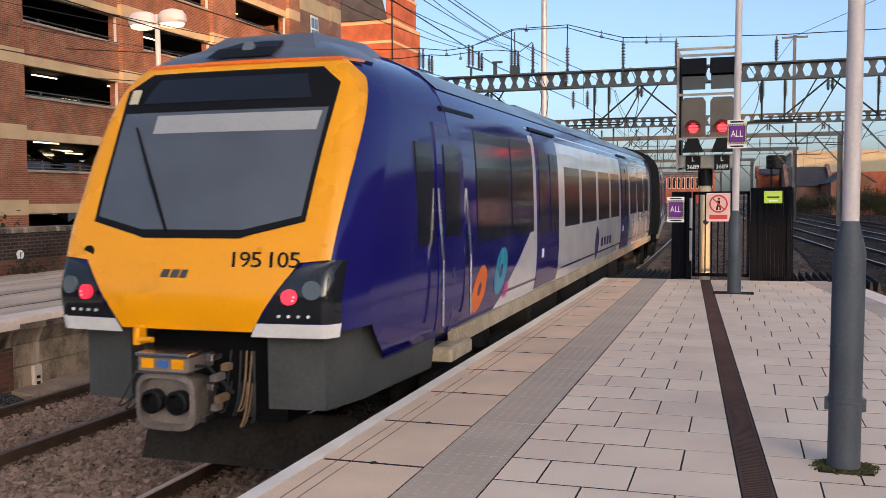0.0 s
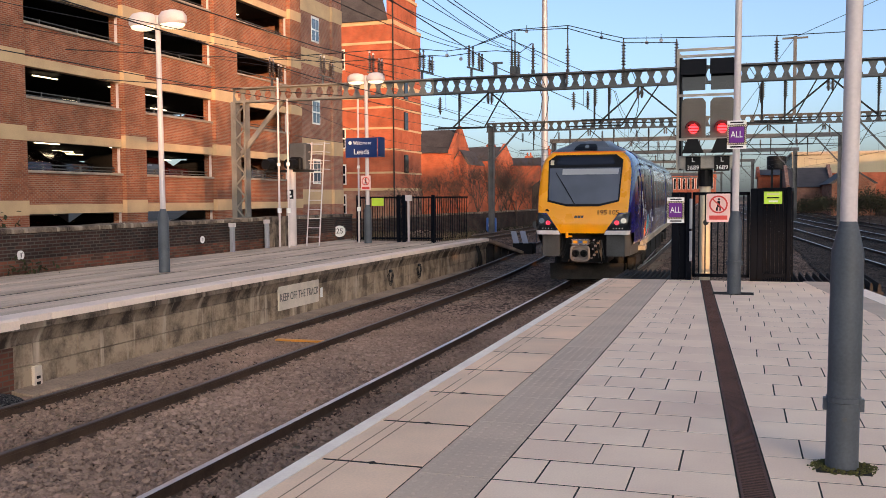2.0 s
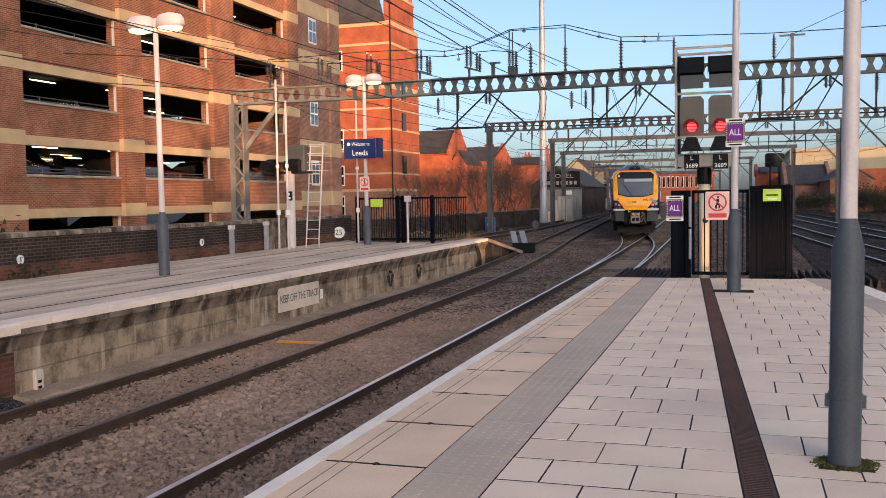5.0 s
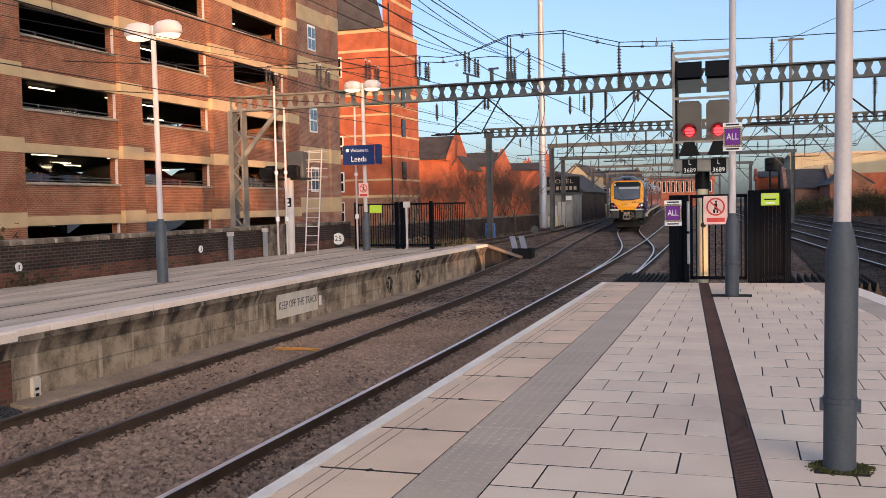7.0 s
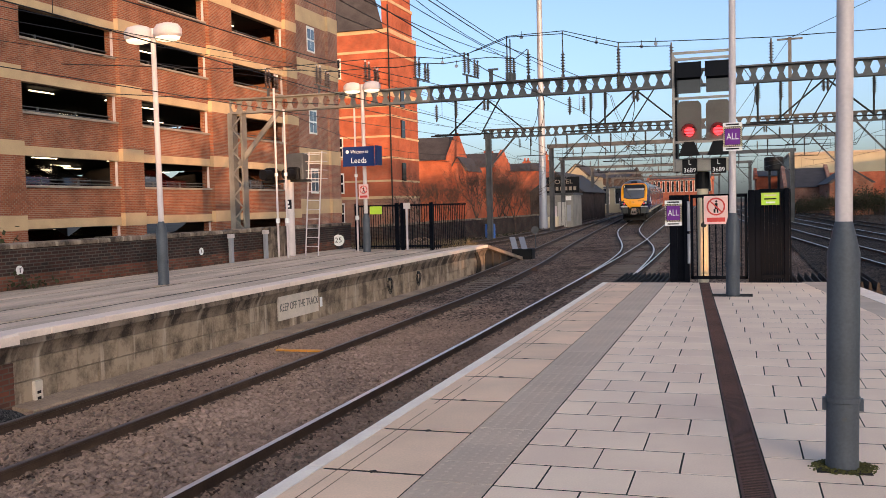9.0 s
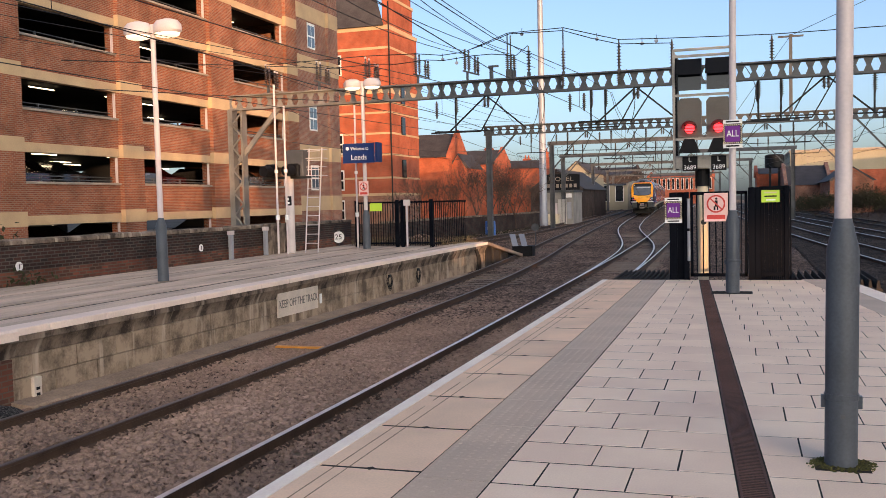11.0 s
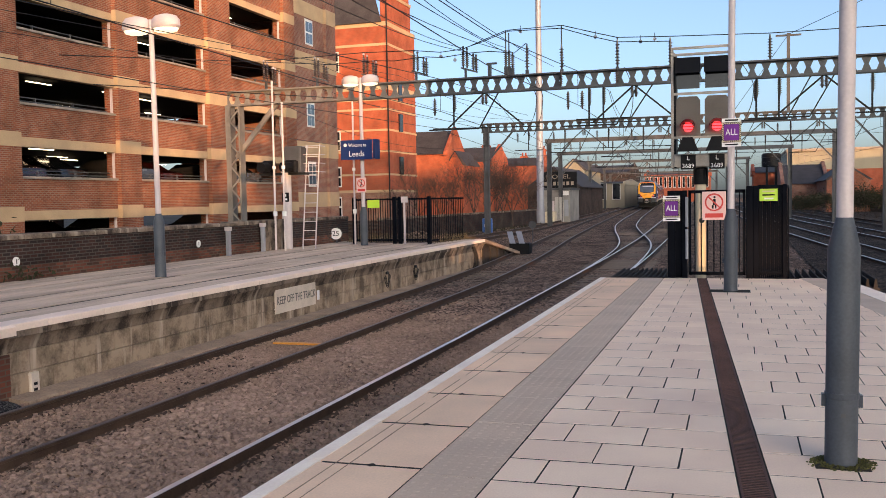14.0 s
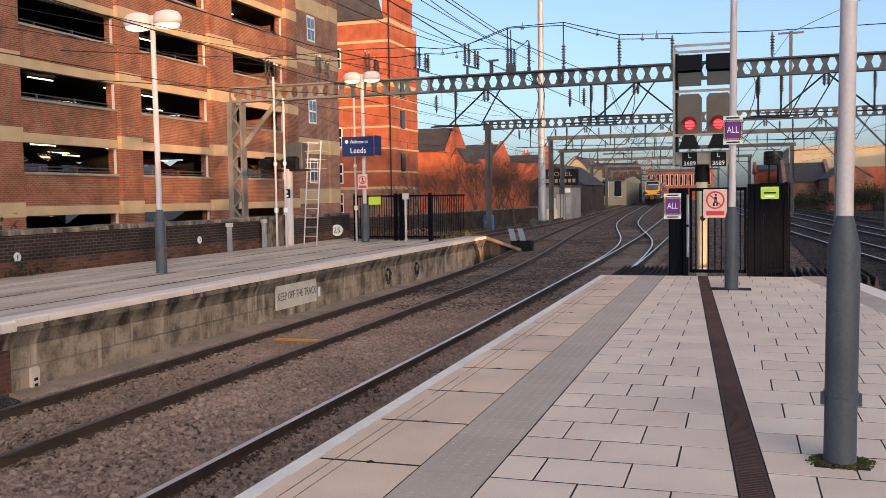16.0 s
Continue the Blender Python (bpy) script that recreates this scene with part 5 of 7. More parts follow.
part("white_pole", Geo().tube((-11.15, 30.9, 0.0), (-11.15, 30.9, 1.5), 0.04).box(-11.25, 30.85, 1.45, -11.03, 30.95, 1.66), M["post_pale"], lf)
ko = thing("track_warning_sign", "long white warning board fixed to the platform wall", "sign")
part("board", Geo().cbox(LE - 0.085, 17.44, -0.80, LE - 0.04, 19.38, -0.29, 0.01), M["dingy"], ko)
words("lettering", "KEEP OFF THE TRACK", 0.24, plain("faded_grey_paint", (0.14, 0.13, 0.12), 0.7), ko, pose(LE - 0.036, 18.41, -0.54, 90, 0, 90), wide=1.85)
part("tag", Geo().box(LE - 0.06, 19.48, -0.72, LE - 0.05, 19.6, -0.5), M["white"], ko)
wm = thing("marker_plate", "small worn white marker plate at the foot of the wall", "marker")
part("plate", Geo().cbox(LE - 0.09, 10.32, -1.02, LE - 0.03, 10.48, -0.72, 0.01), M["dingy"], wm)
for z in (-0.96, -0.88):
    part("text_bar", Geo().box(LE - 0.03, 10.36, z - 0.02, LE - 0.026, 10.43, z + 0.02), M["black"], wm)
for y, z, lab in ((15.9, 0.40, "1"), (22.85, 0.42, "2")):
    ds = thing("marker_disc", "small white numbered disc on the parapet wall", "marker", "marker discs")
    part("disc", Geo().disc((-14.41, y, z), (1, 0, 0), 0.10, 0.02), M["white"], ds)
    part("bar", Geo().box(-14.388, y - 0.012, z - 0.05, -14.384, y + 0.012, z + 0.05), M["black"], ds)
sp = thing("speed_sign", "round white speed sign reading 25 on a short post", "sign")
part("disc", Geo().disc((-14.28, 32.0, 0.33), (0.4, -1, 0), 0.24, 0.03, 28), M["white"], sp)
part("border", Geo().rings([[(-14.28 + (r * math.cos(t)) * 0.93 + 0.012, 31.967 + r * math.cos(t) * 0.37, 0.33 + r * math.sin(t)) for t in [2 * math.pi * i / 28 for i in range(28)]] for r in (0.215, 0.24)], caps=False), M["black"], sp)
words("numerals", "25", 0.27, M["black"], sp, pose(-14.268, 31.955, 0.33, 90, 0, 21.8))
part("post", Geo().tube((-14.28, 32.06, -0.9), (-14.28, 32.06, 0.2), 0.03), M["steel"], sp)
# signal with ladder
ls = thing("platform_signal", "dark boxed signal on a pale post with a ladder", "signal")
part("post", Geo().tube((-14.0, 27.6, 0), (-14.0, 27.6, 2.6), 0.13, n=14), M["post_pale"], ls)
part("bracket", Geo().box(-14.9, 27.5, 2.42, -13.3, 27.8, 2.5), M["steel_dark"], ls)
part("equipment_box", Geo().cbox(-14.05, 27.5, 2.5, -13.45, 28.0, 3.35, 0.03), M["steel"], ls)
for x in (-14.55, -13.75):
    hd = part("signal_head", Geo().cbox(x - 0.22, 27.3, 2.5, x + 0.22, 27.5, 2.9, 0.05), M["black"], ls)
    part("hood", Geo().tube((x, 27.3, 2.68), (x - 0.05, 26.95, 2.66), 0.16, 0.17, 14), M["black"], hd)
part("plate", Geo().box(-14.12, 27.44, 1.55, -13.88, 27.46, 1.85), M["black"], ls)
part("text_bar", Geo().box(-14.06, 27.432, 1.6, -13.94, 27.44, 1.66).box(-14.03, 27.432, 1.72, -13.97, 27.44, 1.8), M["white"], ls)
ld = part("ladder", Geo().tube((-13.55, 27.7, 0), (-13.4, 27.9, 3.4), 0.022, n=6).tube((-13.1, 27.7, 0), (-12.95, 27.9, 3.4), 0.022, n=6), M["post_pale"], ls)
for k in range(11):
    part("rung", Geo().tube((-13.53 + k * .014, 27.72, 0.3 + 0.3 * k), (-13.08 + k * .014, 27.72, 0.3 + 0.3 * k), 0.012, n=5), M["post_pale"], ld)
for k in range(4):
    part("cage_hoop", Geo().box(-13.55, 27.7, 2.5 + k * 0.28, -12.9, 27.72, 2.52 + k * 0.28).box(-12.92, 27.7, 2.5 + k * .28, -12.9, 28.2, 2.52 + k * .28), M["post_pale"], ls)
for x, y, h in ((-14.1, 26.9, 5.4), (-13.72, 26.8, 4.7), (-12.78, 30.3, 5.0)):
    cd = thing("conduit_pole", "thin pale conduit pole running up to the gantry", "pole", "conduit poles")
    part("pipe", Geo().tube((x, y, 0), (x, y, h), 0.035, n=8), M["post_pale"], cd)
    part("collar", Geo().tube((x, y, 1.1), (x, y, 1.25), 0.07, n=8), M["white"], cd)
    part("collar", Geo().tube((x, y, 2.6), (x, y, 2.7), 0.06, n=8), M["white"], cd)
for y, h in ((24.2, 0.85), (26.3, 0.9)):
    mp_ = thing("marker_post", "short pale concrete marker post at the back of the platform", "post", "marker posts")
    part("post", Geo().cbox(-14.3, y - 0.06, 0, -14.18, y + 0.06, h, 0.01), M["mast_grey"], mp_)
    part("cap", Geo().box(-14.31, y - 0.09, h - 0.12, -14.17, y + 0.09, h), M["post_pale"], mp_)
lk = thing("wooden_screen", "weathered timber screen panels behind the platform", "screen")
for k in range(5):
    part("panel", Geo().cbox(-14.38, 26.4 + k * 0.32, 0, -14.33, 26.70 + k * 0.32, 0.98, 0.008), M["coping"], lk)
ok = tagged(part("orange_strip", Geo().cbox(-8.05, 15.1, -1.03, -6.95, 15.22, -1.0, 0.005), M["orange_plastic"]), "orange plastic strip lying between the rails", "debris")
for k, (y, r) in enumerate(((24.0, 0.03), (26.4, 0.03))):
    hs = thing("hanging_cables", "dark cable loops hanging on the platform wall", "cable", "hanging cables")
    g = Geo()
    for j in range(3):
        p = None
        for i in range(9):
            t = i / 8
            q = Vector((LE - 0.05, y + (t - 0.5) * (0.25 + 0.12 * j), -0.45 - 0.32 * math.sin(math.pi * t) - 0.05 * j))
            if p:
                g.tube(p, q, 0.009, n=5)
            p = q
    part("cable", g, M["black"], hs)
    part("box", Geo().cbox(LE - 0.09, y - 0.06, -0.50, LE - 0.03, y + 0.06, -0.42, 0.01), M["steel_dark"], hs)
bb = thing("lineside_box", "black lineside cabinet with tilted pale lids", "cabinet", at=(-9.16, 40.5, -0.88))
part("body", Geo().cbox(-0.45, -0.3, -0.1, 0.45, 0.4, 0.42, 0.03), M["black"], bb)
for k in range(2):
    part("lid", Geo().rings([[(-0.42 + 0.42 * k, -0.3, 0.42), (-0.16 + 0.42 * k, -0.3, 0.42), (-0.16 + 0.42 * k, -0.26, 0.38), (-0.42 + 0.42 * k, -0.26, 0.38)], [(-0.72 + 0.42 * k, 0.4, 0.92), (-0.46 + 0.42 * k, 0.4, 0.92), (-0.46 + 0.42 * k, 0.44, 0.88), (-0.72 + 0.42 * k, 0.44, 0.88)]]), M["mast_grey"], bb)
gd = tagged(part("ground_disc_post", Geo().tube((-9.98, 47, -1.0), (-9.98, 47, 0.1), 0.03).disc((-9.98, 46.95, 0.15), (0, -1, 0), 0.2, 0.02), M["steel"]), "short lineside post with a round plate", "marker")
br_ = thing("plastic_barrel", "blue plastic barrel beside the lineside wall", "barrel")
part("drum", Geo().lathe((-16.32, 62, -0.9), [(0.33, 0), (0.36, 0.05), (0.36, 0.3), (0.38, 0.33), (0.36, 0.36), (0.36, 0.7), (0.38, 0.73), (0.36, 0.76), (0.35, 1.05), (0.32, 1.08)], 18), M["blue_plastic"], br_, smooth=True)
part("mark", Geo().box(-16.32 - 0.12, 61.60, -0.4, -16.32 + 0.12, 61.63, -0.22), M["white"], br_)
mb = thing("milepost", "white lineside post with a small plate", "post")
part("post", Geo().cbox(-18.22 - 0.06, 59.9, -1.0, -18.22 + 0.06, 60.0, 0.3, 0.01), M["white"], mb)
part("plate", Geo().box(-18.22 - 0.18, 59.86, 0.05, -18.22 + 0.18, 59.9, 0.45), M["mast_grey"], mb)
def rough_bank(x0, x1, y0, y1, z, h, seed):
    """A low heap with an uneven skin."""
    n = 34
    zq = lambda t, q: z + h * min(1, 4 * t * (1 - t)) * min(1, 4 * q * (1 - q)) * (0.8 + 0.7 * noise.noise((t * 9, q * 9, seed))) + 0.05 * noise.noise((t * 40, q * 40, seed))
    return Geo().rings([[(x0 + (x1 - x0) * i / n, y0 + (y1 - y0) * k / n, zq(i / n, k / n)) for i in range(n + 1)] for k in range(n + 1)], caps=False, closed=False)


tagged(part("rubble_bank", rough_bank(-14.2, -9.8, 38, 47, -1.1, 0.5, 1.0), M["bed"]), "low bank of spoil and rubble by the platform ramp", "bank", kind="structure")
tagged(part("spoil_heap", rough_bank(-13.9, -9.75, 31.6, 36.0, -0.06, 0.32, 5.0), M["bed"]), "heap of stones and dead weeds at the platform end", "heap", kind="structure")
g = Geo()
rw = random.Random(21)
for k in range(1500):
    x, y = rw.uniform(-13.8, -9.7), rw.uniform(31.5, 36.2)
    a = rw.uniform(0, 6.28)
    z, h = 0.02 - 0.138 * max(0, y - LEND), rw.uniform(0.08, 0.34)
    g.add([(x - 0.012, y, z), (x + 0.012, y, z), (x + 0.14 * math.cos(a), y + 0.14 * math.sin(a), z + h)], [(0, 1, 2)])
tagged(part("dry_weeds", g, mat("dry_grass", (0.13, 0.10, 0.06), 0.9, 0, 0.4, 2, 20, per_piece=0.4)), "dead straw-coloured weeds on the platform end", "weeds", kind="stuff")

# ---- lineside wall, mast, far buildings ----
lw = thing("lineside_wall", "dark sooty lineside boundary wall", "wall", kind="structure")
part("wall", Geo().rings([[(-18.5, 48, z), (-16.2, 78, z), (-16.6, 78, z), (-18.9, 48, z)] for z in (-1.3, 0.45)]), M["brick_wall"], lw)
part("wall_coping", Geo().rings([[(-18.45, 48, z), (-16.15, 78, z), (-16.65, 78, z), (-18.95, 48, z)] for z in (0.45, 0.56)]), M["coping"], lw)
part("wall_return", Geo().box(-26, 47.5, -1.3, -18.5, 48, 0.45), M["brick_wall"], lw)
ms = thing("floodlight_mast", "very tall pale grey floodlight mast", "mast")
part("shaft", Geo().lathe((-16.25, 80, -1.1), [(0.36, 0), (0.36, 1.6), (0.33, 1.7), (0.2, 26)], 18), M["mast_grey"], ms, smooth=True)
part("base_plate", Geo().lathe((-16.25, 80, -1.12), [(0.6, 0), (0.6, 0.1)], 18), M["steel"], ms)


def gable_house(name, label, x0, x1, y0, y1, zb, eave, ridge, wall, roof, along_x=True, wins=(), chim=()):
    th = thing(name, label, "building", "distant buildings")
    part("wall", Geo().box(x0, y0, zb, x1, y1, eave), wall, th)
    if along_x:
        ym = (y0 + y1) / 2
        part("roof", Geo().rings([[(x, y0 - 0.3, eave), (x, ym, ridge), (x, y1 + 0.3, eave)] for x in (x0 + 0.2, x1 - 0.2)]), roof, th)
        for x in (x0, x1):
            part("gable_parapet", Geo().rings([[(xx, y0 - 0.35, eave - 0.3), (xx, y0 - 0.35, eave + 0.25), (xx, ym, ridge + 0.4), (xx, y1 + 0.35, eave + 0.25), (xx, y1 + 0.35, eave - 0.3)] for xx in (x - 0.2, x + 0.2)]), wall, th)
    else:
        xm = (x0 + x1) / 2
        part("roof", Geo().rings([[(x0 - 0.3, y, eave), (xm, y, ridge), (x1 + 0.3, y, eave)] for y in (y0 + 0.06, y1)]), roof, th)
        part("gable", Geo().rings([[(x0, y, eave - 0.1), (xm, y, ridge - 0.15), (x1, y, eave - 0.1)] for y in (y0 - 0.02, y0 + 0.2)]), wall, th)
    for x, z, w, h in wins:
        wf_ = part("window", Geo().box(x, y0 - 0.06, z, x + w, y0 + 0.05, z + h), M["window_white"], th)
        part("pane", Geo().box(x + 0.08, y0 - 0.08, z + 0.08, x + w - 0.08, y0 - 0.05, z + h - 0.08), M["glass_dark"], wf_)
    for x, y, z in chim:
        ch = part("chimney", Geo().box(x - 0.5, y - 0.4, eave, x + 0.5, y + 0.4, z).box(x - 0.58, y - 0.48, z - 0.3, x + 0.58, y + 0.48, z - 0.1), wall, th)
        for k in (-0.25, 0.25):
            part("chimney_pot", Geo().lathe((x + k, y, z), [(0.14, 0), (0.11, 0.5)], 8), wall, ch)
    return th


B1 = M["brick_tower"]
gable_house("brick_hall", "bright red brick hall with slate roof and stepped gable", -36.68, -29.72, 96, 102.5, -1.3, 6.39, 9.09, B1, M["slate"], True)
gable_house("brick_wing", "red brick wing with pale stone dressings", -30.02, -28.08, 97, 103, -1.3, 5.14, 6.79, B1, M["slate"], False)
gable_house("brick_terrace", "row of dark-roofed red brick houses behind bare trees", -36.30, -30.14, 118, 125, -1.3, 6.33, 8.35, B1, M["slate"], True, [], [(-36.84, 124, 9.43), (-32.63, 124, 8.81)])
gable_house("brick_terrace", "row of low red brick houses behind bare trees", -34.49, -27.23, 135, 142, -1.3, 6.22, 7.55, B1, M["slate"], True, [], [(-34.39, 141, 7.88), (-31.09, 141, 7.94), (-28.27, 141, 8.87)])
ht = gable_house("dark_gabled_building", "soot-dark gabled building with a painted wall sign", -21.73, -16.05, 100, 118, -1.3, 2.57, 4.88, M["brick_wall"], M["slate"], False)
wsn = part("wall_sign", Geo().box(-20.61, 99.8, 2.32, -16.30, 99.95, 4.26), M["black"], ht)
words("lettering", "HOTEL", 0.62, M["sill"], wsn, pose(-18.3, 99.78, 3.72, 90, 0, 0), wide=2.6)
for k in range(8):
    part("number_bar", Geo().box(-20.30 + k * 0.48, 99.77, 2.81, -20.30 + k * 0.48 + 0.3, 99.79, 3.2), M["sill"], wsn)
hut = thing("white_hut", "off-white rendered lineside hut with flat roof", "building")
part("wall", Geo().box(-17.1, 84, -1.1, -14.35, 89, 2.18), M["render_grey"], hut)
part("roof", Geo().box(-17.2, 83.8, 2.18, -14.25, 89.2, 2.38), M["steel"], hut)
part("door", Geo().box(-15.72, 83.95, -1.0, -14.95, 84.02, 1.55), M["render_white"], hut)
part("door", Geo().box(-16.45, 83.95, -1.0, -15.78, 84.02, 1.2), M["post_pale"], hut)
part("cable_box", Geo().box(-14.85, 83.85, -0.2, -14.5, 84.0, 1.3), M["mast_grey"], hut)
part("notice", Geo().box(-14.95, 83.86, 1.70, -14.45, 83.92, 2.07), M["white"], hut)
yb = tagged(part("yellow_grit_bin", Geo().cbox(-16.18, 81.5, -1.05, -15.27, 82.3, 0.28, 0.05), M["cream"]), "yellow-cream grit bin by the mast", "bin")
tagged(part("concrete_plinth", Geo().box(-19, 79, -1.3, -13.8, 100, -0.75), M["concrete"]), "low concrete plinth beside the far track", "plinth", kind="structure")
gable_house("cream_building", "cream rendered building with arched window and dark roof", -22.27, -16.90, 150, 170, -1.3, 3.59, 3.95, M["beige"], M["slate"], True, [(-21.01, 1.0, 1.3, 2.6), (-18.86, 1.0, 1.3, 2.6)])
gable_house("dark_warehouse", "dark-roofed warehouse behind the tracks", -28.89, -20.74, 190, 215, -1.3, 6.07, 8.10, M["brick_wall"], M["slate"], True)
gable_house("brick_warehouse", "long sunlit orange brick warehouse far down the line", -23.82, -6.92, 260, 280, -1.3, 7.07, 8.23, B1, M["slate"], True, [(-23.52 + 1.208 * k, 3.5, 0.7, 3.0) for k in range(14)])
gable_house("pale_gabled_house", "pale gable-fronted house behind the gantry", -22.51, -19.31, 125, 140, -1.3, 5.03, 6.69, M["beige"], M["slate"], False)
# beyond the tracks on the east side
wh = thing("beige_warehouse", "large beige clad warehouse with a dark band", "building")
part("wall", Geo().box(8.27, 170, -1.3, 38.96, 200, 8.59), M["beige"], wh)
for px in range(6):
    part("panel_joint", Geo().box(10.97 + px * 6.0, 169.93, 5.00, 10.97 + px * 6.0 + 0.12, 169.98, 8.40), M["sill"], wh)
part("roof", Geo().box(8.09, 169.7, 8.59, 39.12, 200, 8.97), M["sill"], wh)
part("brick_base", Geo().box(8.27, 169.9, -1.3, 38.96, 170.1, 5.38), B1, wh)
gable_house("brick_shed", "old red brick shed with slate roof beside the tracks", 8.98, 13.18, 105, 122, -1.3, 2.77, 4.34, M["brick"], M["slate"], False)
gable_house("brick_shed", "dark slate-roofed brick shed beside the tracks", 5.24, 10.21, 118, 132, -1.3, 2.57, 5.02, M["brick_dull"], M["slate"], True)
gable_house("brick_shed", "small red brick building near the water tank", 2.13, 5.49, 130, 142, -1.3, 4.28, 5.18, B1, M["slate"], True)
tk = thing("water_tank", "dark round tank raised on a frame", "tank")
part("drum", Geo().lathe((4.31, 128, 4.94), [(1.1, 0), (1.2, 0.1), (1.2, 1.6), (1.0, 1.75)], 20), M["black"], tk, smooth=True)
part("stand", Geo().box(3.62, 127.5, -1.3, 3.90, 128, 4.94).box(4.72, 127.5, -1.3, 5.00, 128, 4.94), M["steel_dark"], tk)
ew = thing("east_boundary_wall", "dark brick boundary wall beyond the far tracks", "wall", kind="structure")
part("wall", Geo().rings([[(26, 20, z), (17.5, 70, z), (12, 115, z), (12.4, 115, z), (18, 70, z), (26.5, 20, z)] for z in (-1.3, 0.4)]), M["brick_wall"], ew)
for k, (x, y) in enumerate(((13.6, 60), (19.0, 48))):
    eb = thing("lineside_cabinet", "small grey lineside cabinet on a post", "cabinet", "lineside cabinets")
    part("post", Geo().tube((x, y, -1.1), (x, y, 0.6), 0.05, n=8), M["mast_grey"], eb)
    part("box", Geo().cbox(x - 0.3, y - 0.2, 0.5, x + 0.3, y + 0.2, 1.4, 0.03), M["mast_grey"], eb)


# ---- bare shrubs and scrub ----
def shrub(x, y, h, spread, seed, leaves, label):
    """Leafless bush: forking tapered twigs from the root, with a few leaf clumps."""
    r = random.Random(seed)
    th = thing("bare_tree", label, "tree", "lineside trees", at=(x, y, -1.2))
    trunk, twigs, lf_ = Geo(), Geo(), Geo()

    def grow(p, d, l, rad, k):
        q = p + d * l
        (trunk if k < 2 else twigs).tube(p, q, rad, rad * 0.65, 5 if k < 2 else 3)
        if k >= 6:
            for _ in range(leaves):
                c = q + Vector((r.gauss(0, .2), r.gauss(0, .2), r.gauss(0, .2)))
                a, b = Vector((r.uniform(-1, 1), r.uniform(-1, 1), r.uniform(-1, 1))).normalized() * 0.07, Vector((r.uniform(-1, 1), r.uniform(-1, 1), r.uniform(-1, 1))).normalized() * 0.05
                lf_.add([c - a, c + b, c + a, c - b], [(0, 1, 2, 3)])
            return
        for _ in range(3 if k else 6):
            nd = (d + Vector((r.gauss(0, spread), r.gauss(0, spread), r.gauss(0.12, spread * 0.6)))).normalized()
            grow(q, nd, l * r.uniform(0.6, 0.9), rad * 0.66, k + 1)

    grow(Vector((0, 0, 0)), Vector((r.gauss(0, .1), r.gauss(0, .1), 1)).normalized(), h * 0.22, 0.0065 * h, 0)
    part("trunk", trunk, M["twig"], th)
    part("crown", twigs, M["twig"], th)
    if lf_.v:
        part("foliage", lf_, M["leaf"], th)


for i, (x, y, h) in enumerate(((-22.51, 66, 6.5), (-21.60, 68, 6.0), (-17.80, 64, 7.2), (-17.12, 67, 7.4), (-16.32, 70, 6.6), (-16.52, 76, 5.4), (-17.96, 74, 7.0), (-21.44, 72, 5.0), (-18.69, 71, 6.8))):
    shrub(x, y, h * 1.0, 0.40, i + 5, 0, "bare leafless tree behind the lineside wall")
for i, (x, y, h) in enumerate(((5.38, 95, 4.0), (6.66, 92, 4.4), (7.49, 85, 4.2), (8.49, 80, 4.6), (9.47, 78, 5.4), (9.74, 74, 5.0), (10.24, 90, 5.0), (7.51, 100, 4.5))):
    shrub(x, y, h * 0.72, 0.55, i + 40, 1, "dark scrubby bush beyond the far tracks")
shrub(-15.6, 16.0, 2.6, 0.45, 77, 1, "sparse brown buddleia growing behind the parapet wall")
r = random.Random(9)
g = Geo()
for k in range(2600):
    t = r.random()
    if k % 2:
        x, y, z = -18.3 + 2.2 * t + r.uniform(0.1, 1.2), 48 + 30 * t, -1.05
    else:
        x, y, z = 25.5 - 13.5 * t - r.uniform(0, 2.4), 24 + 90 * t, -1.05
    h = r.uniform(0.1, 0.55)
    a = r.uniform(0, 3.14)
    dx, dy = 0.05 * math.cos(a), 0.05 * math.sin(a)
    g.add([(x - dx, y - dy, z), (x + dx, y + dy, z), (x + r.uniform(-.15, .15), y + r.uniform(-.15, .15), z + h)], [(0, 1, 2)])
tagged(part("weeds", g, M["leaf"]), "scrubby weeds along the lineside walls", "weeds", kind="stuff")

# ---- overhead wires ----
def wire(name, label, pts, r=0.012):
    v = [Vector(p) for p in pts]
    rs = []
    for i, p in enumerate(v):
        d = (v[min(i + 1, len(v) - 1)] - v[max(i - 1, 0)]).normalized()
        a = d.cross(Vector((0, 0, 1)) if abs(d.z) < 0.9 else Vector((1, 0, 0))).normalized()
        b = d.cross(a)
        rs.append([p + (a * math.cos(t) + b * math.sin(t)) * r for t in (0.0, 1.5708, 3.1416, 4.7124)])
    return tagged(part(name, Geo().rings(rs), M["wire"]), label, "cable", "overhead wires")


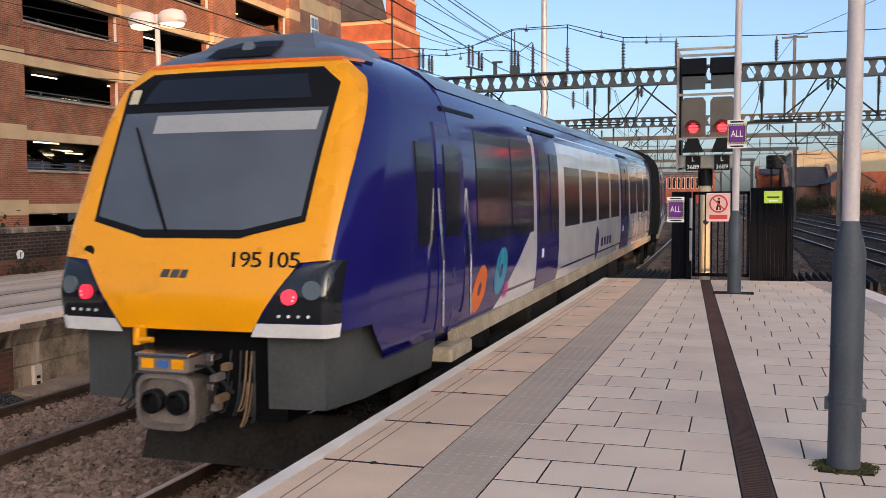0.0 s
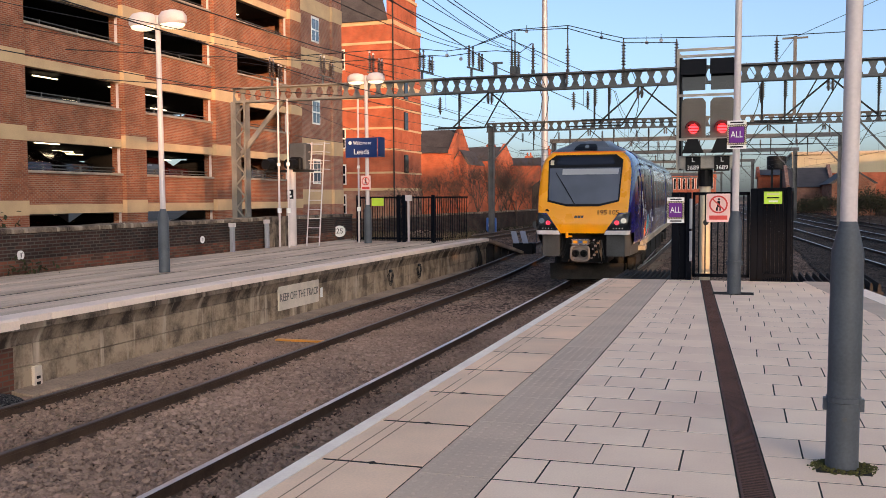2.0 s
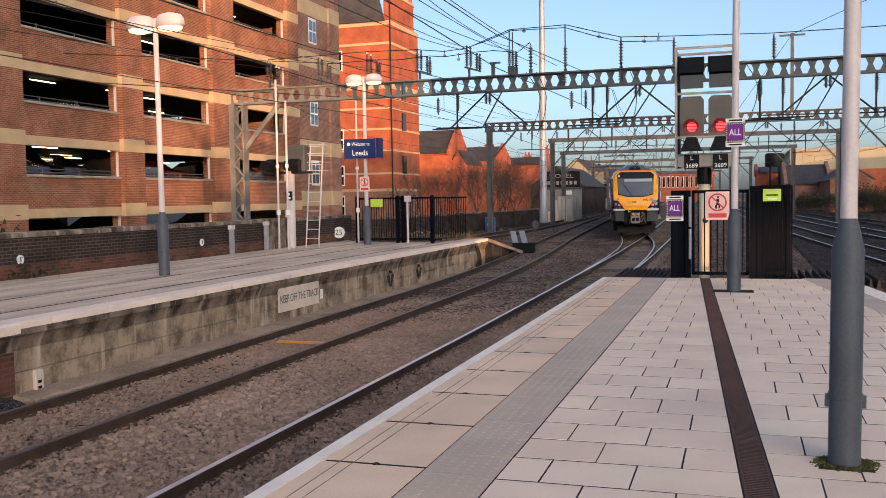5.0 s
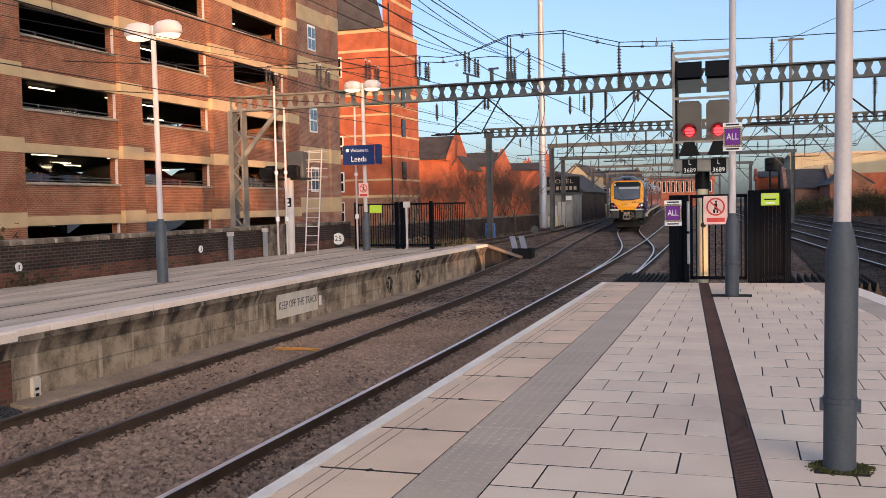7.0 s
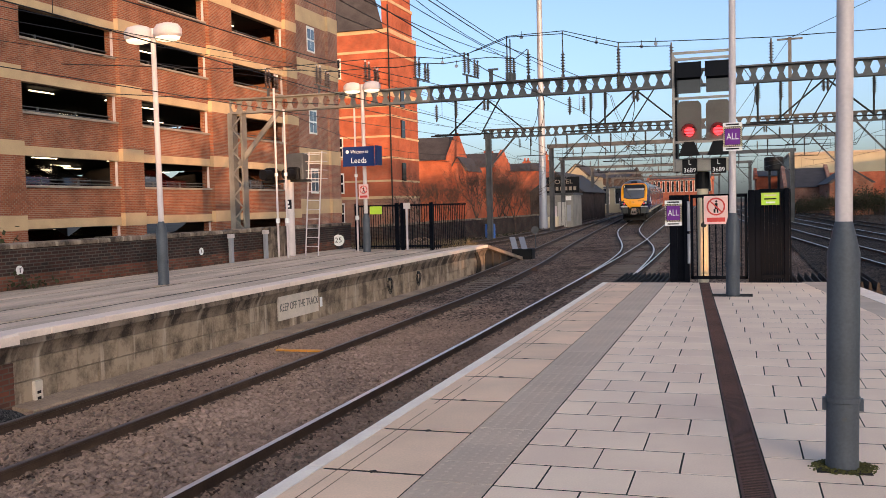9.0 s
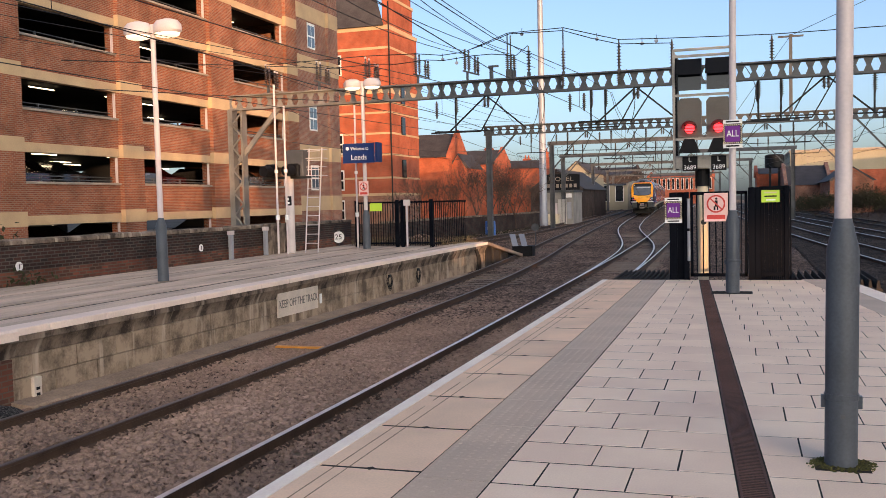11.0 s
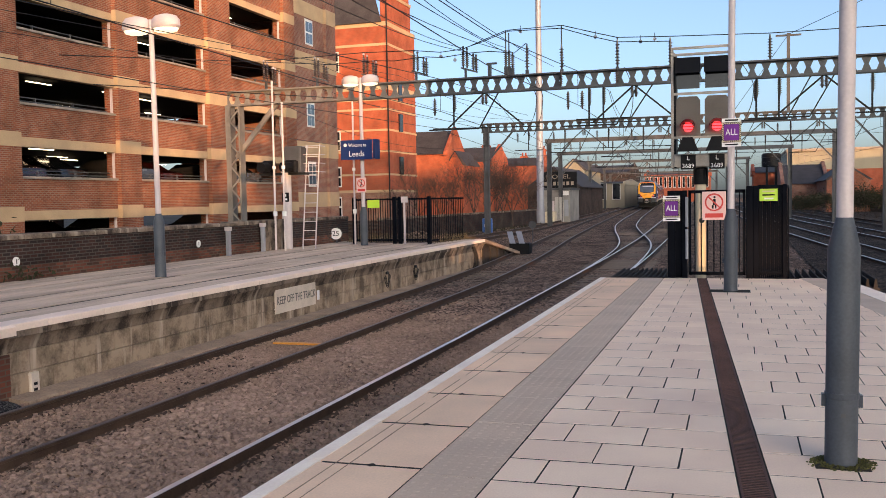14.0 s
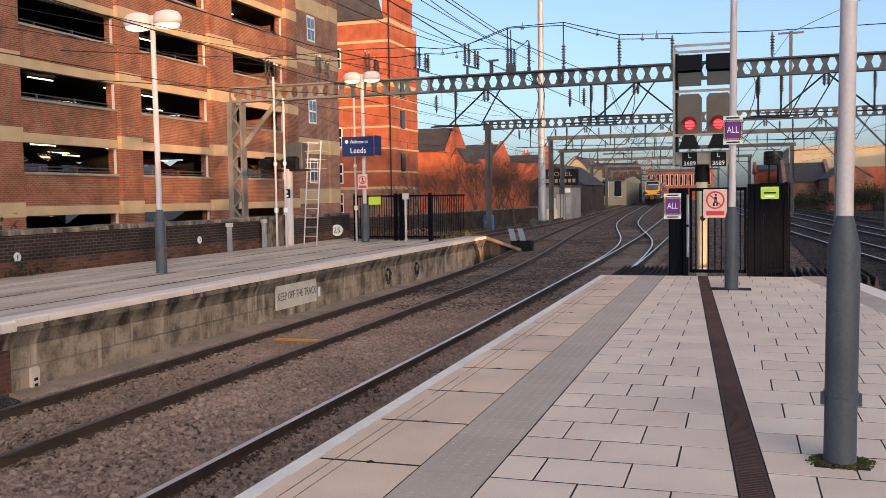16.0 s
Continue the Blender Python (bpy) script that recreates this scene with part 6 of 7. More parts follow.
SUP = [-35, 31, 58, 84, 112, 140, 170, 205]
for key, dx in (("main", 0), ("branch", 0), ("bay", 0), ("siding", 0), ("east_a", 0), ("east_b", 0)):
    lx, ly = smooth_line(LINES[key])
    sups = [s for s in SUP if s >= ly[0] - 40]
    con, cat = [], []
    for a, b in zip(sups, sups[1:]):
        for i in range(9):
            y = a + (b - a) * i / 9
            x = float(np.interp(y, ly, lx)) + 0.2 * math.sin(y * 0.3)
            con.append((x, y, 3.86))
            cat.append((x, y, 5.0 - 0.85 * math.sin(math.pi * i / 9)))
            if i in (2, 4, 6, 8) and y > 5:
                wire("dropper", "thin dropper wire between contact and catenary wires", [con[-1], cat[-1]], 0.006)
    wire("contact_wire", "copper-dark contact wire above the track", con, 0.009)
    wire("catenary_wire", "sagging catenary wire above the track", cat, 0.009)
for x0, z0, x1, z1 in ((-9.9, 4.0, -9.6, 4.4), (-11.3, 5.9, -10.3, 6.3), (-16.2, 6.35, -15, 6.4), (-14.2, 6.4, -13, 6.5)):
    pts = []
    for i in range(13):
        t = i / 12
        y = -30 + 61 * t
        pts.append((x0, y, z0 - (1.2 if z0 > 5 else 0.4) * math.sin(math.pi * t)))
    for i in range(1, 11):
        t = i / 10
        pts.append((x0 + (x1 - x0) * t, 31 + 27 * t, z0 + (z1 - z0) * t - 0.6 * math.sin(math.pi * t)))
    wire("feeder_cable", "dark feeder cable strung between gantries", pts, 0.008)
# conductors that dip over the platforms and rise to the gantry
for (xa, za), (xb, zb) in (((-5.5, 5.1), (-6.49, 5.97)), ((-5.3, 5.08), (-7.45, 6.62)), ((-4.89, 5.04), (-5.81, 5.89)), ((-6.7, 5.2), (-8.93, 6.7)), ((-7.02, 5.1), (-8.75, 6.55)), ((-6.0, 5.06), (-7.2, 6.45))):
    kz, kx = (zb - za) / (31 ** 2 - 16 ** 2), (xb - xa) / 15
    wire("feeder_cable", "dark feeder cable sagging over the platforms to the gantry", [(xa + kx * (y - 16), y, za + kz * (y * y - 256)) for y in np.linspace(-24, 31, 24)], 0.009)
wire("feeder_cable", "dark feeder cable running past the tower to the next gantry", [(-16.5, 20, 5.4), (-13.67, 31, 6.42), (-14.0, 44, 6.75), (-12.52, 58, 6.72)], 0.012)
wire("feeder_cable", "dark feeder cable running past the tower to the next gantry", [(-15.5, 20, 4.6), (-13.7, 31, 5.24), (-15.0, 44, 5.75), (-15.48, 58, 5.99)], 0.012)
JUMPERS = ([(-16.5, 6.72), (-14.5, 6.74), (-12.6, 6.77), (-10.69, 6.72), (-9.74, 6.6), (-8.9, 6.66), (-8.28, 6.88), (-7.4, 7.18), (-5.5, 7.21), (-4.38, 6.88), (-3.69, 6.69), (-2.02, 6.61), (1.0, 6.5), (5.2, 6.5)],
           [(-14.1, 6.42), (-12.1, 6.45), (-11.43, 6.4), (-10.27, 6.47), (-9.66, 6.41), (-8.63, 6.5), (-7.95, 6.51), (-7.12, 6.4), (-6.7, 6.7)],
           [(-8.8, 6.68), (-8.2, 6.84), (-7.32, 7.13), (-5.5, 7.1), (-4.54, 6.77), (-3.69, 6.53), (-2.02, 6.44)])
for k, run in enumerate(JUMPERS):
    wire("jumper_cable", "black jumper cable along the top of the gantry", [(x, 30.95 - 0.05 * k, z) for x, z in run], 0.014)
for x, z in ((-9.7, 6.45), (-9.2, 6.3), (-6.9, 7.1), (-4.4, 6.75), (-2.5, 6.55), (-2.95, 6.5)):
    cw = thing("cable_weight", "small glass disc hanging from a jumper cable", "cable fitting", "cable weights")
    part("disc", Geo().disc((x, 30.9, z), (0, 1, 0), 0.06, 0.03, 10), M["mast_grey"], cw)
    part("link", Geo().tube((x, 30.915, z + 0.04), (x, 30.93, z + 0.2), 0.01, n=5), M["steel_dark"], cw)
for x, sw in ((-6.9, 0.5), (-6.55, 0.35), (-3.5, 0.3), (0.1, 0.45)):
    wire("drop_lead", "slack black lead hanging below the gantry", [(x + sw * math.sin(math.pi * t / 10) * (1 if t < 5 else 0.9), 31.2, 5.75 - 0.21 * t) for t in range(11)], 0.012)
tp = thing("wire_mast", "slim grey post on the gantry carrying two cross wires", "mast")
part("post", Geo().box(2.88 - 0.09, 57.9, 6.2, 2.88 + 0.09, 58.1, 10.75), M["steel"], tp)
part("cross_arm", Geo().box(2.88 - 0.7, 57.95, 10.59, 2.88 + 0.7, 58.05, 10.69), M["steel"], tp)
wire("cross_wire", "dark wire rising from the gantry mast", [(2.88, 58, 10.69), (12, 36, 11.5), (18, 20, 13)], 0.016)
wire("cross_wire", "dark wire falling from the gantry mast", [(2.88, 58, 10.69), (-0.32, 58.2, 6.2), (-4, 58.4, 4.2)], 0.014)

# ---- the train ----
# car space: origin on the rails below the nose, y runs back along the car
SIDE = [(1.18, 1.30), (1.35, 1.34), (1.7, 1.365), (2.2, 1.365), (2.8, 1.35), (3.1, 1.325), (3.3, 1.28), (3.48, 1.19), (3.65, 1.0), (3.8, 0.68), (3.89, 0.35), (3.92, 0.0)]
ease = lambda z, a, b, d=0.09: float(np.mean(np.interp([z + d * k / 4 for k in range(-4, 5)], a, b)))
side_w = lambda z: ease(z, [p[0] for p in SIDE], [p[1] for p in SIDE], min(0.09, 3.92 - z))
front_y = lambda z: ease(z, [1.18, 1.5, 1.75, 2.2, 2.6, 3.0, 3.4, 3.6, 3.78, 3.92], [0.19, 0.09, 0.06, 0.20, 0.39, 0.60, 0.81, 0.98, 1.3, 1.95])


def nose(x, z, off=0.0):
    """A point of the cab front, pushed outwards by off."""
    def at(x, z):
        w = side_w(z)
        u = min(1.0, abs(x) / max(w, 1e-3))
        return Vector((x * 0.93, front_y(z) + 0.08 * u * u + 0.5 * max(0.0, (u - 0.86) / 0.14) ** 2.5, z))
    p = at(x, z)
    if not off:
        return p
    e = 0.01
    sx = -1 if x > 0 else 1
    n = (at(x + sx * e, z) - p).cross(at(x, z + (e if z < 3.9 else -e)) - p)
    n = n.normalized()
    if n.y > 0:
        n = -n
    return p + n * off


def patch(rows, off, n=14):
    """A thin panel on the cab front; rows of (height, left, right)."""
    rows = sorted(rows)
    zs = []
    for a, b in zip(rows, rows[1:]):
        k = max(1, int((b[0] - a[0]) / 0.07))
        zs += [a[0] + (b[0] - a[0]) * i / k for i in range(k)]
    zs.append(rows[-1][0])
    L = lambda z: float(np.interp(z, [r[0] for r in rows], [r[1] for r in rows]))
    R = lambda z: float(np.interp(z, [r[0] for r in rows], [r[2] for r in rows]))
    g = Geo()
    pts = [[nose(L(z) + (R(z) - L(z)) * i / n, z, off) for i in range(n + 1)] for z in zs]
    flat = [p for r in pts for p in r]
    m = n + 1
    g.add(flat, [(j * m + i, j * m + i + 1, (j + 1) * m + i + 1, (j + 1) * m + i) for j in range(len(zs) - 1) for i in range(n)])
    return g


def side_patch(y0, y1, z0, z1, off=0.004, slant=None, sgn=1, cab=False):
    """A thin panel on the car side, following its curve; slant moves the upper end along the car."""
    g = Geo()
    k = max(2, int((z1 - z0) / 0.12))
    zs = [z0 + (z1 - z0) * i / k for i in range(k + 1)]
    s = slant or (lambda z: (0, 0))
    fr = []
    for z in zs:
        a, b = s(z)
        k2 = (lambda y: float(np.interp(y, [0.7, 1.75, 2.55], [0.93, 0.965, 1.0]))) if cab else (lambda y: 1.0)
        fr.append([(sgn * (side_w(z) * k2(y0 + a) + off), y0 + a, z), (sgn * (side_w(z) * k2(y1 + b) + off), y1 + b, z)])
    bk = [[(p[0] - sgn * (off + 0.02), p[1], p[2]) for p in r] for r in fr]
    rs = [[f[0], f[1], b[1], b[0]] for f, b in zip(fr, bk)]
    return g.rings(rs)


def bogie(parent, y):
    bo = part("bogie", Geo().cbox(-1.0, y - 0.25, 0.45, 1.0, y + 0.25, 0.68, 0.03), M["tr_under"], parent)
    for s in (-1, 1):
        part("side_frame", Geo().cbox(s * 1.0 - 0.09, y - 1.6, 0.42, s * 1.0 + 0.09, y + 1.6, 0.72, 0.03), M["tr_under"], bo)
        part("air_spring", Geo().lathe((s * 1.0, y, 0.72), [(0.22, 0), (0.24, 0.05), (0.22, 0.25)], 12), M["black"], bo)
        for d in (-1.3, 1.3):
            part("axle_box", Geo().cbox(s * 1.02 - 0.13, y + d - 0.2, 0.33, s * 1.02 + 0.13, y + d + 0.2, 0.70, 0.03), M["tr_under"], bo)
    for d in (-1.3, 1.3):
        part("wheelset", Geo().tube((-0.8, y + d, 0.43), (-0.68, y + d, 0.43), 0.42, n=20).tube((0.68, y + d, 0.43), (0.8, y + d, 0.43), 0.42, n=20).tube((-0.7, y + d, 0.43), (0.7, y + d, 0.43), 0.08, n=8), M["tr_under"], bo)


def train_car(cab, label):
    th = thing("train_car", label, "train", "cars of the departing train")
    y0 = 2.5 if cab else 0.15
    L = 23.2
    ring = lambda y, k=1.0: [(w * k, y, z) for z, w in SIDE] + [(-w * k, y, z) for z, w in reversed(SIDE[:-1])]
    part("body_shell", Geo().rings([ring(y0), ring(L)]), M["tr_blue"] if cab else M["tr_white"], th, smooth=True)
    # roof, grey, with equipment boxes
    g = Geo()
    rz = [(3.49, 1.182), (3.65, 1.0), (3.8, 0.68), (3.89, 0.35), (3.92, 0.0)]
    rr = lambda y: [(w + 0.006, y, z + 0.006) for z, w in rz] + [(-w - 0.006, y, z + 0.006) for z, w in reversed(rz[:-1])]
    part("roof", Geo().rings([rr(y0 + 0.05), rr(L - 0.02)], caps=False, closed=False), M["tr_roof"], th, "grey roof", True)
    for a, b in ((9, 12.5), (15, 18)):
        part("roof_pod", Geo().cbox(-0.45, a, 3.82, 0.45, b, 3.945, 0.03), M["tr_roof"], th)
    for sg in (1, -1):
        part("solebar", Geo().box(sg * 1.31 - 0.04, 2.6 if cab else 0.3, 1.04, sg * 1.31 + 0.04, L - 0.1, 1.20), M["tr_sole"], th, "dusty cream solebar with lettering strip")
        if cab:
            part("pale_side_panel", side_patch(5.15, L - 0.5, 1.2, 2.05, 0.004, lambda z: (0.9 - (2.05 - z) * 2.2 if z < 2.05 else 0.9, 0), sgn=sg), M["tr_white"], th, "pale grey side panel with a curved leading edge")
            part("pale_side_panel", side_patch(6.05, L - 0.5, 2.05, 3.36, 0.004, sgn=sg), M["tr_white"], th)
            part("cab_side_window", side_patch(1.62, 2.0, 2.05, 2.95, 0.012, sgn=sg, cab=True), M["tr_glass"], th)
            dr_ = part("cab_door", side_patch(2.1, 2.85, 1.25, 3.15, 0.012, sgn=sg, cab=True), M["tr_blue"], th)
            part("door_window", side_patch(2.28, 2.7, 2.1, 2.95, 0.018, sgn=sg, cab=True), M["tr_glass"], dr_)
            for yy in (2.04, 2.94):
                part("handrail", Geo().tube((sg * 1.40, yy, 1.3), (sg * 1.41, yy, 1.9), 0.014, n=6).tube((sg * 1.41, yy, 1.9), (sg * 1.36, yy + 0.03, 2.55), 0.014, n=6), M["chrome"], dr_, "bright steel handrail")
            for a, b in ((3.35, 4.8), (4.9, 6.1)):
                part("window", side_patch(a, b, 2.0, 3.15, 0.008, sgn=sg), M["tr_glass"], th)
            doors, wins = [(6.3, 7.85), (15.5, 17.0)], [(8.4, 9.75), (10.05, 11.7), (12.0, 13.5), (13.8, 15.15), (17.4, 18.8), (19.1, 20.5), (20.8, 22.1)]
            for yc, zc, mt, ry, rz in ((3.45, 1.50, M["tr_orange"], 0.24, 0.24), (4.35, 1.62, M["teal"], 0.26, 0.26), (4.62, 1.38, M["tail_pink"], 0.10, 0.09)):
                loop = lambda k, off, dz=0.0: [(sg * (side_w(zc + rz * k * math.sin(t)) + off), yc + ry * k * math.cos(t) + 0.5 * rz * k * math.sin(t), zc + rz * k * math.sin(t)) for t in [2 * math.pi * i / 24 for i in range(24)]]
                part("graphic", Geo().rings([loop(0.30, 0.0), loop(0.30, 0.007), loop(1.0, 0.007), loop(1.0, 0.0)], caps=False), mt, th)
            part("emblem", side_patch(11.6, 12.1, 1.25, 1.85, 0.007, lambda z: (0.2 * ((z - 1.55) / 0.3) ** 2, -0.2 * ((z - 1.55) / 0.3) ** 2), sgn=sg), M["tr_blue"], th)
            for k in range(4):
                part("letter_bar", side_patch(12.4 + k * 0.4, 12.65 + k * 0.4, 1.45, 1.62, 0.007, sgn=sg), M["tr_blue"], th)
        else:
            doors, wins = [(4.4, 5.9), (16.5, 18)], [(1.0, 2.4), (2.7, 4.1), (6.4, 7.9), (8.2, 9.7), (10, 11.5), (11.8, 13.3), (13.6, 15.1), (18.6, 20), (20.4, 21.8)]
        for a, b in doors:
            d = part("passenger_door", side_patch(a, b, 1.22, 3.3, 0.012, sgn=sg), M["tr_blue"], th, "dark blue double-leaf passenger door")
            for i in range(2):
                w = (b - a) / 2
                part("door_window", side_patch(a + i * w + 0.14, a + (i + 1) * w - 0.1, 1.95, 3.05, 0.018, sgn=sg), M["tr_glass"], d)
            part("door_sticker", side_patch(a + 0.3, a + 0.42, 1.62, 1.74, 0.018, sgn=sg), M["white"], d)
            part("gutter", side_patch(a - 0.1, b + 0.1, 3.33, 3.37, 0.03, sgn=sg), M["black"], d)
        for a, b in wins:
            part("window", side_patch(a, b, 1.98, 2.9, 0.008, sgn=sg), M["tr_glass"], th)
        part("vent_slot", side_patch(2.4, 3.5, 3.28, 3.32, 0.012, sgn=sg), M["black"], th)
        part("end_fairing", side_patch(L - 0.55, L, 1.15, 3.5, 0.01, sgn=sg), M["black"], th)
    if not cab:
        part("end_portal", Geo().rings([ring(0.06, 1.012), ring(0.7, 1.012)]), M["black"], th, "black end fairing")
    part("gangway", Geo().cbox(-0.6, L, 1.1, 0.6, L + 0.5, 3.2, 0.05), M["black"], th, "black rubber gangway bellows")
    for y, l in ((6.9, 2.0), (9.4, 2.6), (12.5, 2.2), (15.0, 1.6)):
        part("underfloor_box", Geo().cbox(-1.15, y, 0.36, 1.15, y + l, 1.05, 0.05), M["tr_under"], th)
    for y in (4.3, 19.4):
        bogie(th, y)
    if not cab:
        return th
    # cab front
    zs = [1.50 + i * (3.92 - 1.50) / 44 for i in range(45)]
    us = [math.sin(math.pi / 2 * (-1 + 2 * i / 48)) for i in range(49)]
    g = Geo()
    rs = []
    for z in zs:
        w = side_w(z)
        r = [Vector((w, y0 + 0.05, z)), Vector((w * 0.965, 1.55 + front_y(z) * 0.5, z))] + [nose(w * u, z) for u in reversed(us)] + [Vector((-w * 0.965, 1.55 + front_y(z) * 0.5, z)), Vector((-w, y0 + 0.05, z))]
        for p in r:
            p.y = min(p.y, y0 + 0.05)
        rs.append(r)
    m = len(rs[0])
    for sg in (1, -1):
        kx = lambda y: float(np.interp(y, [0.67, 1.6, 2.55], [0.93, 0.965, 1.0]))
        grid = []
        for z in np.linspace(1.53, 1.06, 13):
            tq = min(1.0, max(0.0, (1.52 - z) / 0.42))
            ya = 0.69 + 0.5 * tq ** 1.3
            grid.append([(sg * (side_w(max(z, 1.18)) * kx(y) - 0.16 * max(0.0, (1.28 - z) / 0.22) ** 2 - 0.03 * tq * max(0.0, 1.4 - y)), y, float(z)) for y in np.linspace(ya, 2.62, 12)])
        part("cab_lower_side", Geo().add([p for r in grid for p in r], [(a * 12 + b, a * 12 + b + 1, (a + 1) * 12 + b + 1, (a + 1) * 12 + b) for a in range(12) for b in range(11)]), M["tr_blue"], th, smooth=True)
    part("cab", g.add([p for r in rs for p in r], [(j * m + i, j * m + i + 1, (j + 1) * m + i + 1, (j + 1) * m + i) for j in range(44) for i in range(m - 1)]), M["tr_blue"], th, "rounded navy cab shell", True)
    part("yellow_front", patch([(1.502, -0.60, 0.60), (1.65, -0.70, 0.70), (2.0, -0.98, 0.98), (2.02, -0.892 * side_w(2.02), 0.892 * side_w(2.02))] + [(z, -k * side_w(z), k * side_w(z)) for z, k in ((2.15, 0.897), (2.3, 0.904), (2.45, 0.91), (2.6, 0.916), (2.75, 0.922), (2.9, 0.928), (3.05, 0.935), (3.15, 0.939), (3.25, 0.943), (3.32, 0.946), (3.38, 0.947), (3.43, 0.947), (3.48, 0.932), (3.52, 0.92), (3.57, 0.905))], 0.02, 60), M["tr_yellow"], th, "warning-yellow front panel", True)
    part("orange_stripe", patch([(3.555, -1.06, 1.06), (3.59, -1.03, 1.03)], 0.026, 24), M["tr_orange"], th)
    part("roof_dome", patch([(3.592, -1.05, 1.05), (3.66, -0.96, 0.96), (3.8, -0.66, 0.66), (3.89, -0.34, 0.34), (3.915, -0.08, 0.08)], 0.022, 24), M["tr_roof"], th, "dark grey domed roof front", True)
    part("roof_cowl", Geo().rings([[(-0.62, 1.12, 3.66), (0.62, 1.12, 3.66), (0.42, 1.5, 3.9), (-0.42, 1.5, 3.9)], [(-0.66, 2.6, 3.8), (0.66, 2.6, 3.8), (0.45, 2.6, 3.96), (-0.45, 2.6, 3.96)]]), M["tr_roof"], th)
    part("lamp_panel", patch([(3.605, -0.36, 0.30), (3.70, -0.33, 0.28), (3.80, -0.20, 0.20)], 0.045, 8), M["black"], th, "black panel round the top lamp")
    part("top_lamp", Geo().disc(nose(0.0, 3.70, 0.03), (0, -1, 0.5), 0.055, 0.04), M["lens"], th)
    ws = part("windscreen_surround", patch([(2.17, -0.45, 0.45), (2.19, -0.52, 0.52), (2.29, -0.985, 0.985), (2.8, -1.005, 1.005), (3.36, -1.04, 1.04), (3.50, -0.84, 0.84)], 0.027, 26), M["black"], th, "black windscreen surround", True)
    part("windscreen", patch([(2.23, -0.47, 0.47), (2.33, -0.945, 0.945), (3.16, -0.985, 0.985)], 0.033, 26), M["tr_screen"], ws, "dark tinted windscreen", True)
    part("sun_blind", patch([(2.98, -0.62, 0.92), (3.13, -0.62, 0.94)], 0.037, 20), M["tr_blind"], ws)
    part("display_panel", patch([(3.24, -0.82, 0.82), (3.44, -0.72, 0.72)], 0.033, 20), M["tr_glass"], ws)
    part("warning_sticker", patch([(3.24, -0.98, -0.88), (3.36, -0.98, -0.88)], 0.04, 2), M["cream"], ws)
    a, b, c = nose(-0.22, 2.22, 0.05), nose(-0.50, 2.62, 0.055), nose(-0.80, 3.03, 0.05)
    part("wiper", Geo().tube(a, b, 0.013, 0.015, 6).tube(b, c, 0.015, 0.008, 6), M["black"], ws)
    x = 0.345
    for k, ch in enumerate("195 105"):
        x += 0.05 if ch in "1 " else 0.096
        if ch == "1":
            x += 0.022
        if ch != " ":
            words("digit", ch, 0.165, M["black"], th, pose(x * 0.955, nose(x, 2.02).y - 0.026, 2.02, 78, 0, 4 + 2 * k / 6), wide=0.024 if ch == "1" else 0.084)
    for k, w in enumerate((0.075, 0.075, 0.06)):
        part("maker_mark", patch([(1.88, -0.22 + k * 0.09, -0.22 + k * 0.09 + w), (1.94, -0.20 + k * 0.09, -0.20 + k * 0.09 + w)], 0.026, 3), M["tr_skirt"], th)
    q = nose(-0.98, 2.06, 0.0)
    part("horn_grille", Geo().disc(q, (-0.2, -1, 0), 0.055, 0.02), M["black"], th)
    for s in (-1, 1):
        rows = [(1.575, *sorted((s * 0.67, s * 1.27))), (1.95, *sorted((s * 0.955, s * 1.285))), (2.02, *sorted((s * 1.20, s * 1.285)))]
        hl = part("headlight_unit", patch(rows, 0.023, 16), M["glass_dark"], th, "black glazed headlamp cluster", True)
        part("tail_lamp", Geo().disc(nose(s * 0.93, 1.76, 0.012), (s * 0.25, -1, 0.1), 0.058, 0.04), M["tail"], hl, "glowing red tail lamp")
        part("headlamp", Geo().disc(nose(s * 1.11, 1.81, 0.012), (s * 0.22, -1, 0.08), 0.07, 0.03), M["lens"], hl)
        for k in range(4):
            part("running_light", Geo().disc(nose(s * (0.84 + 0.08 * k), 1.625, 0.015), (s * 0.2, -1, 0), 0.012, 0.02, 8), M["white"], hl)
        for k in range(10):
            t_ = math.pi * 2 * k / 10
            q_ = nose(s * 0.93 + 0.042 * math.cos(t_), 1.76 + 0.042 * math.sin(t_), 0.036)
            part("lamp_dot", Geo().disc(q_, (s * 0.25, -1, 0.1), 0.009, 0.012, 6), M["red_dot"], hl)
        part("valance", patch([(1.47, *sorted((s * 0.59, s * 1.25))), (1.57, *sorted((s * 0.65, s * 1.265)))], 0.03, 16), M["tr_white"], th, "pale bumper strip under the headlamps", True)
        part("front_skirt", Geo().rings([[(s * 0.60, 0.25, z), (s * 1.04, 0.30, z), (s * 1.15, 0.75, z), (s * 1.25, 2.4 - 0.5 * (1.42 - z), z), (s * 0.62, 2.2, z)] for z in (0.90, 0.94, 1.47)]), M["tr_skirt"], th, "grey moulded skirt below the cab")
        part("step_box", Geo().cbox(s * 1.33 - 0.1, 2.2, 0.95, s * 1.33 + 0.1, 2.9, 1.08, 0.02), M["tr_sole"], th)
    part("tow_hook", Geo().cbox(-0.41, 0.0, 1.38, -0.35, 0.12, 1.52, 0.015).tube((-0.36, 0.02, 1.42), (-0.24, 0.02, 1.42), 0.022, n=8), M["tr_yellow"], th)
    part("under_nose", Geo().box(-0.60, 0.55, 0.72, 0.60, 2.2, 1.53), M["black"], th)
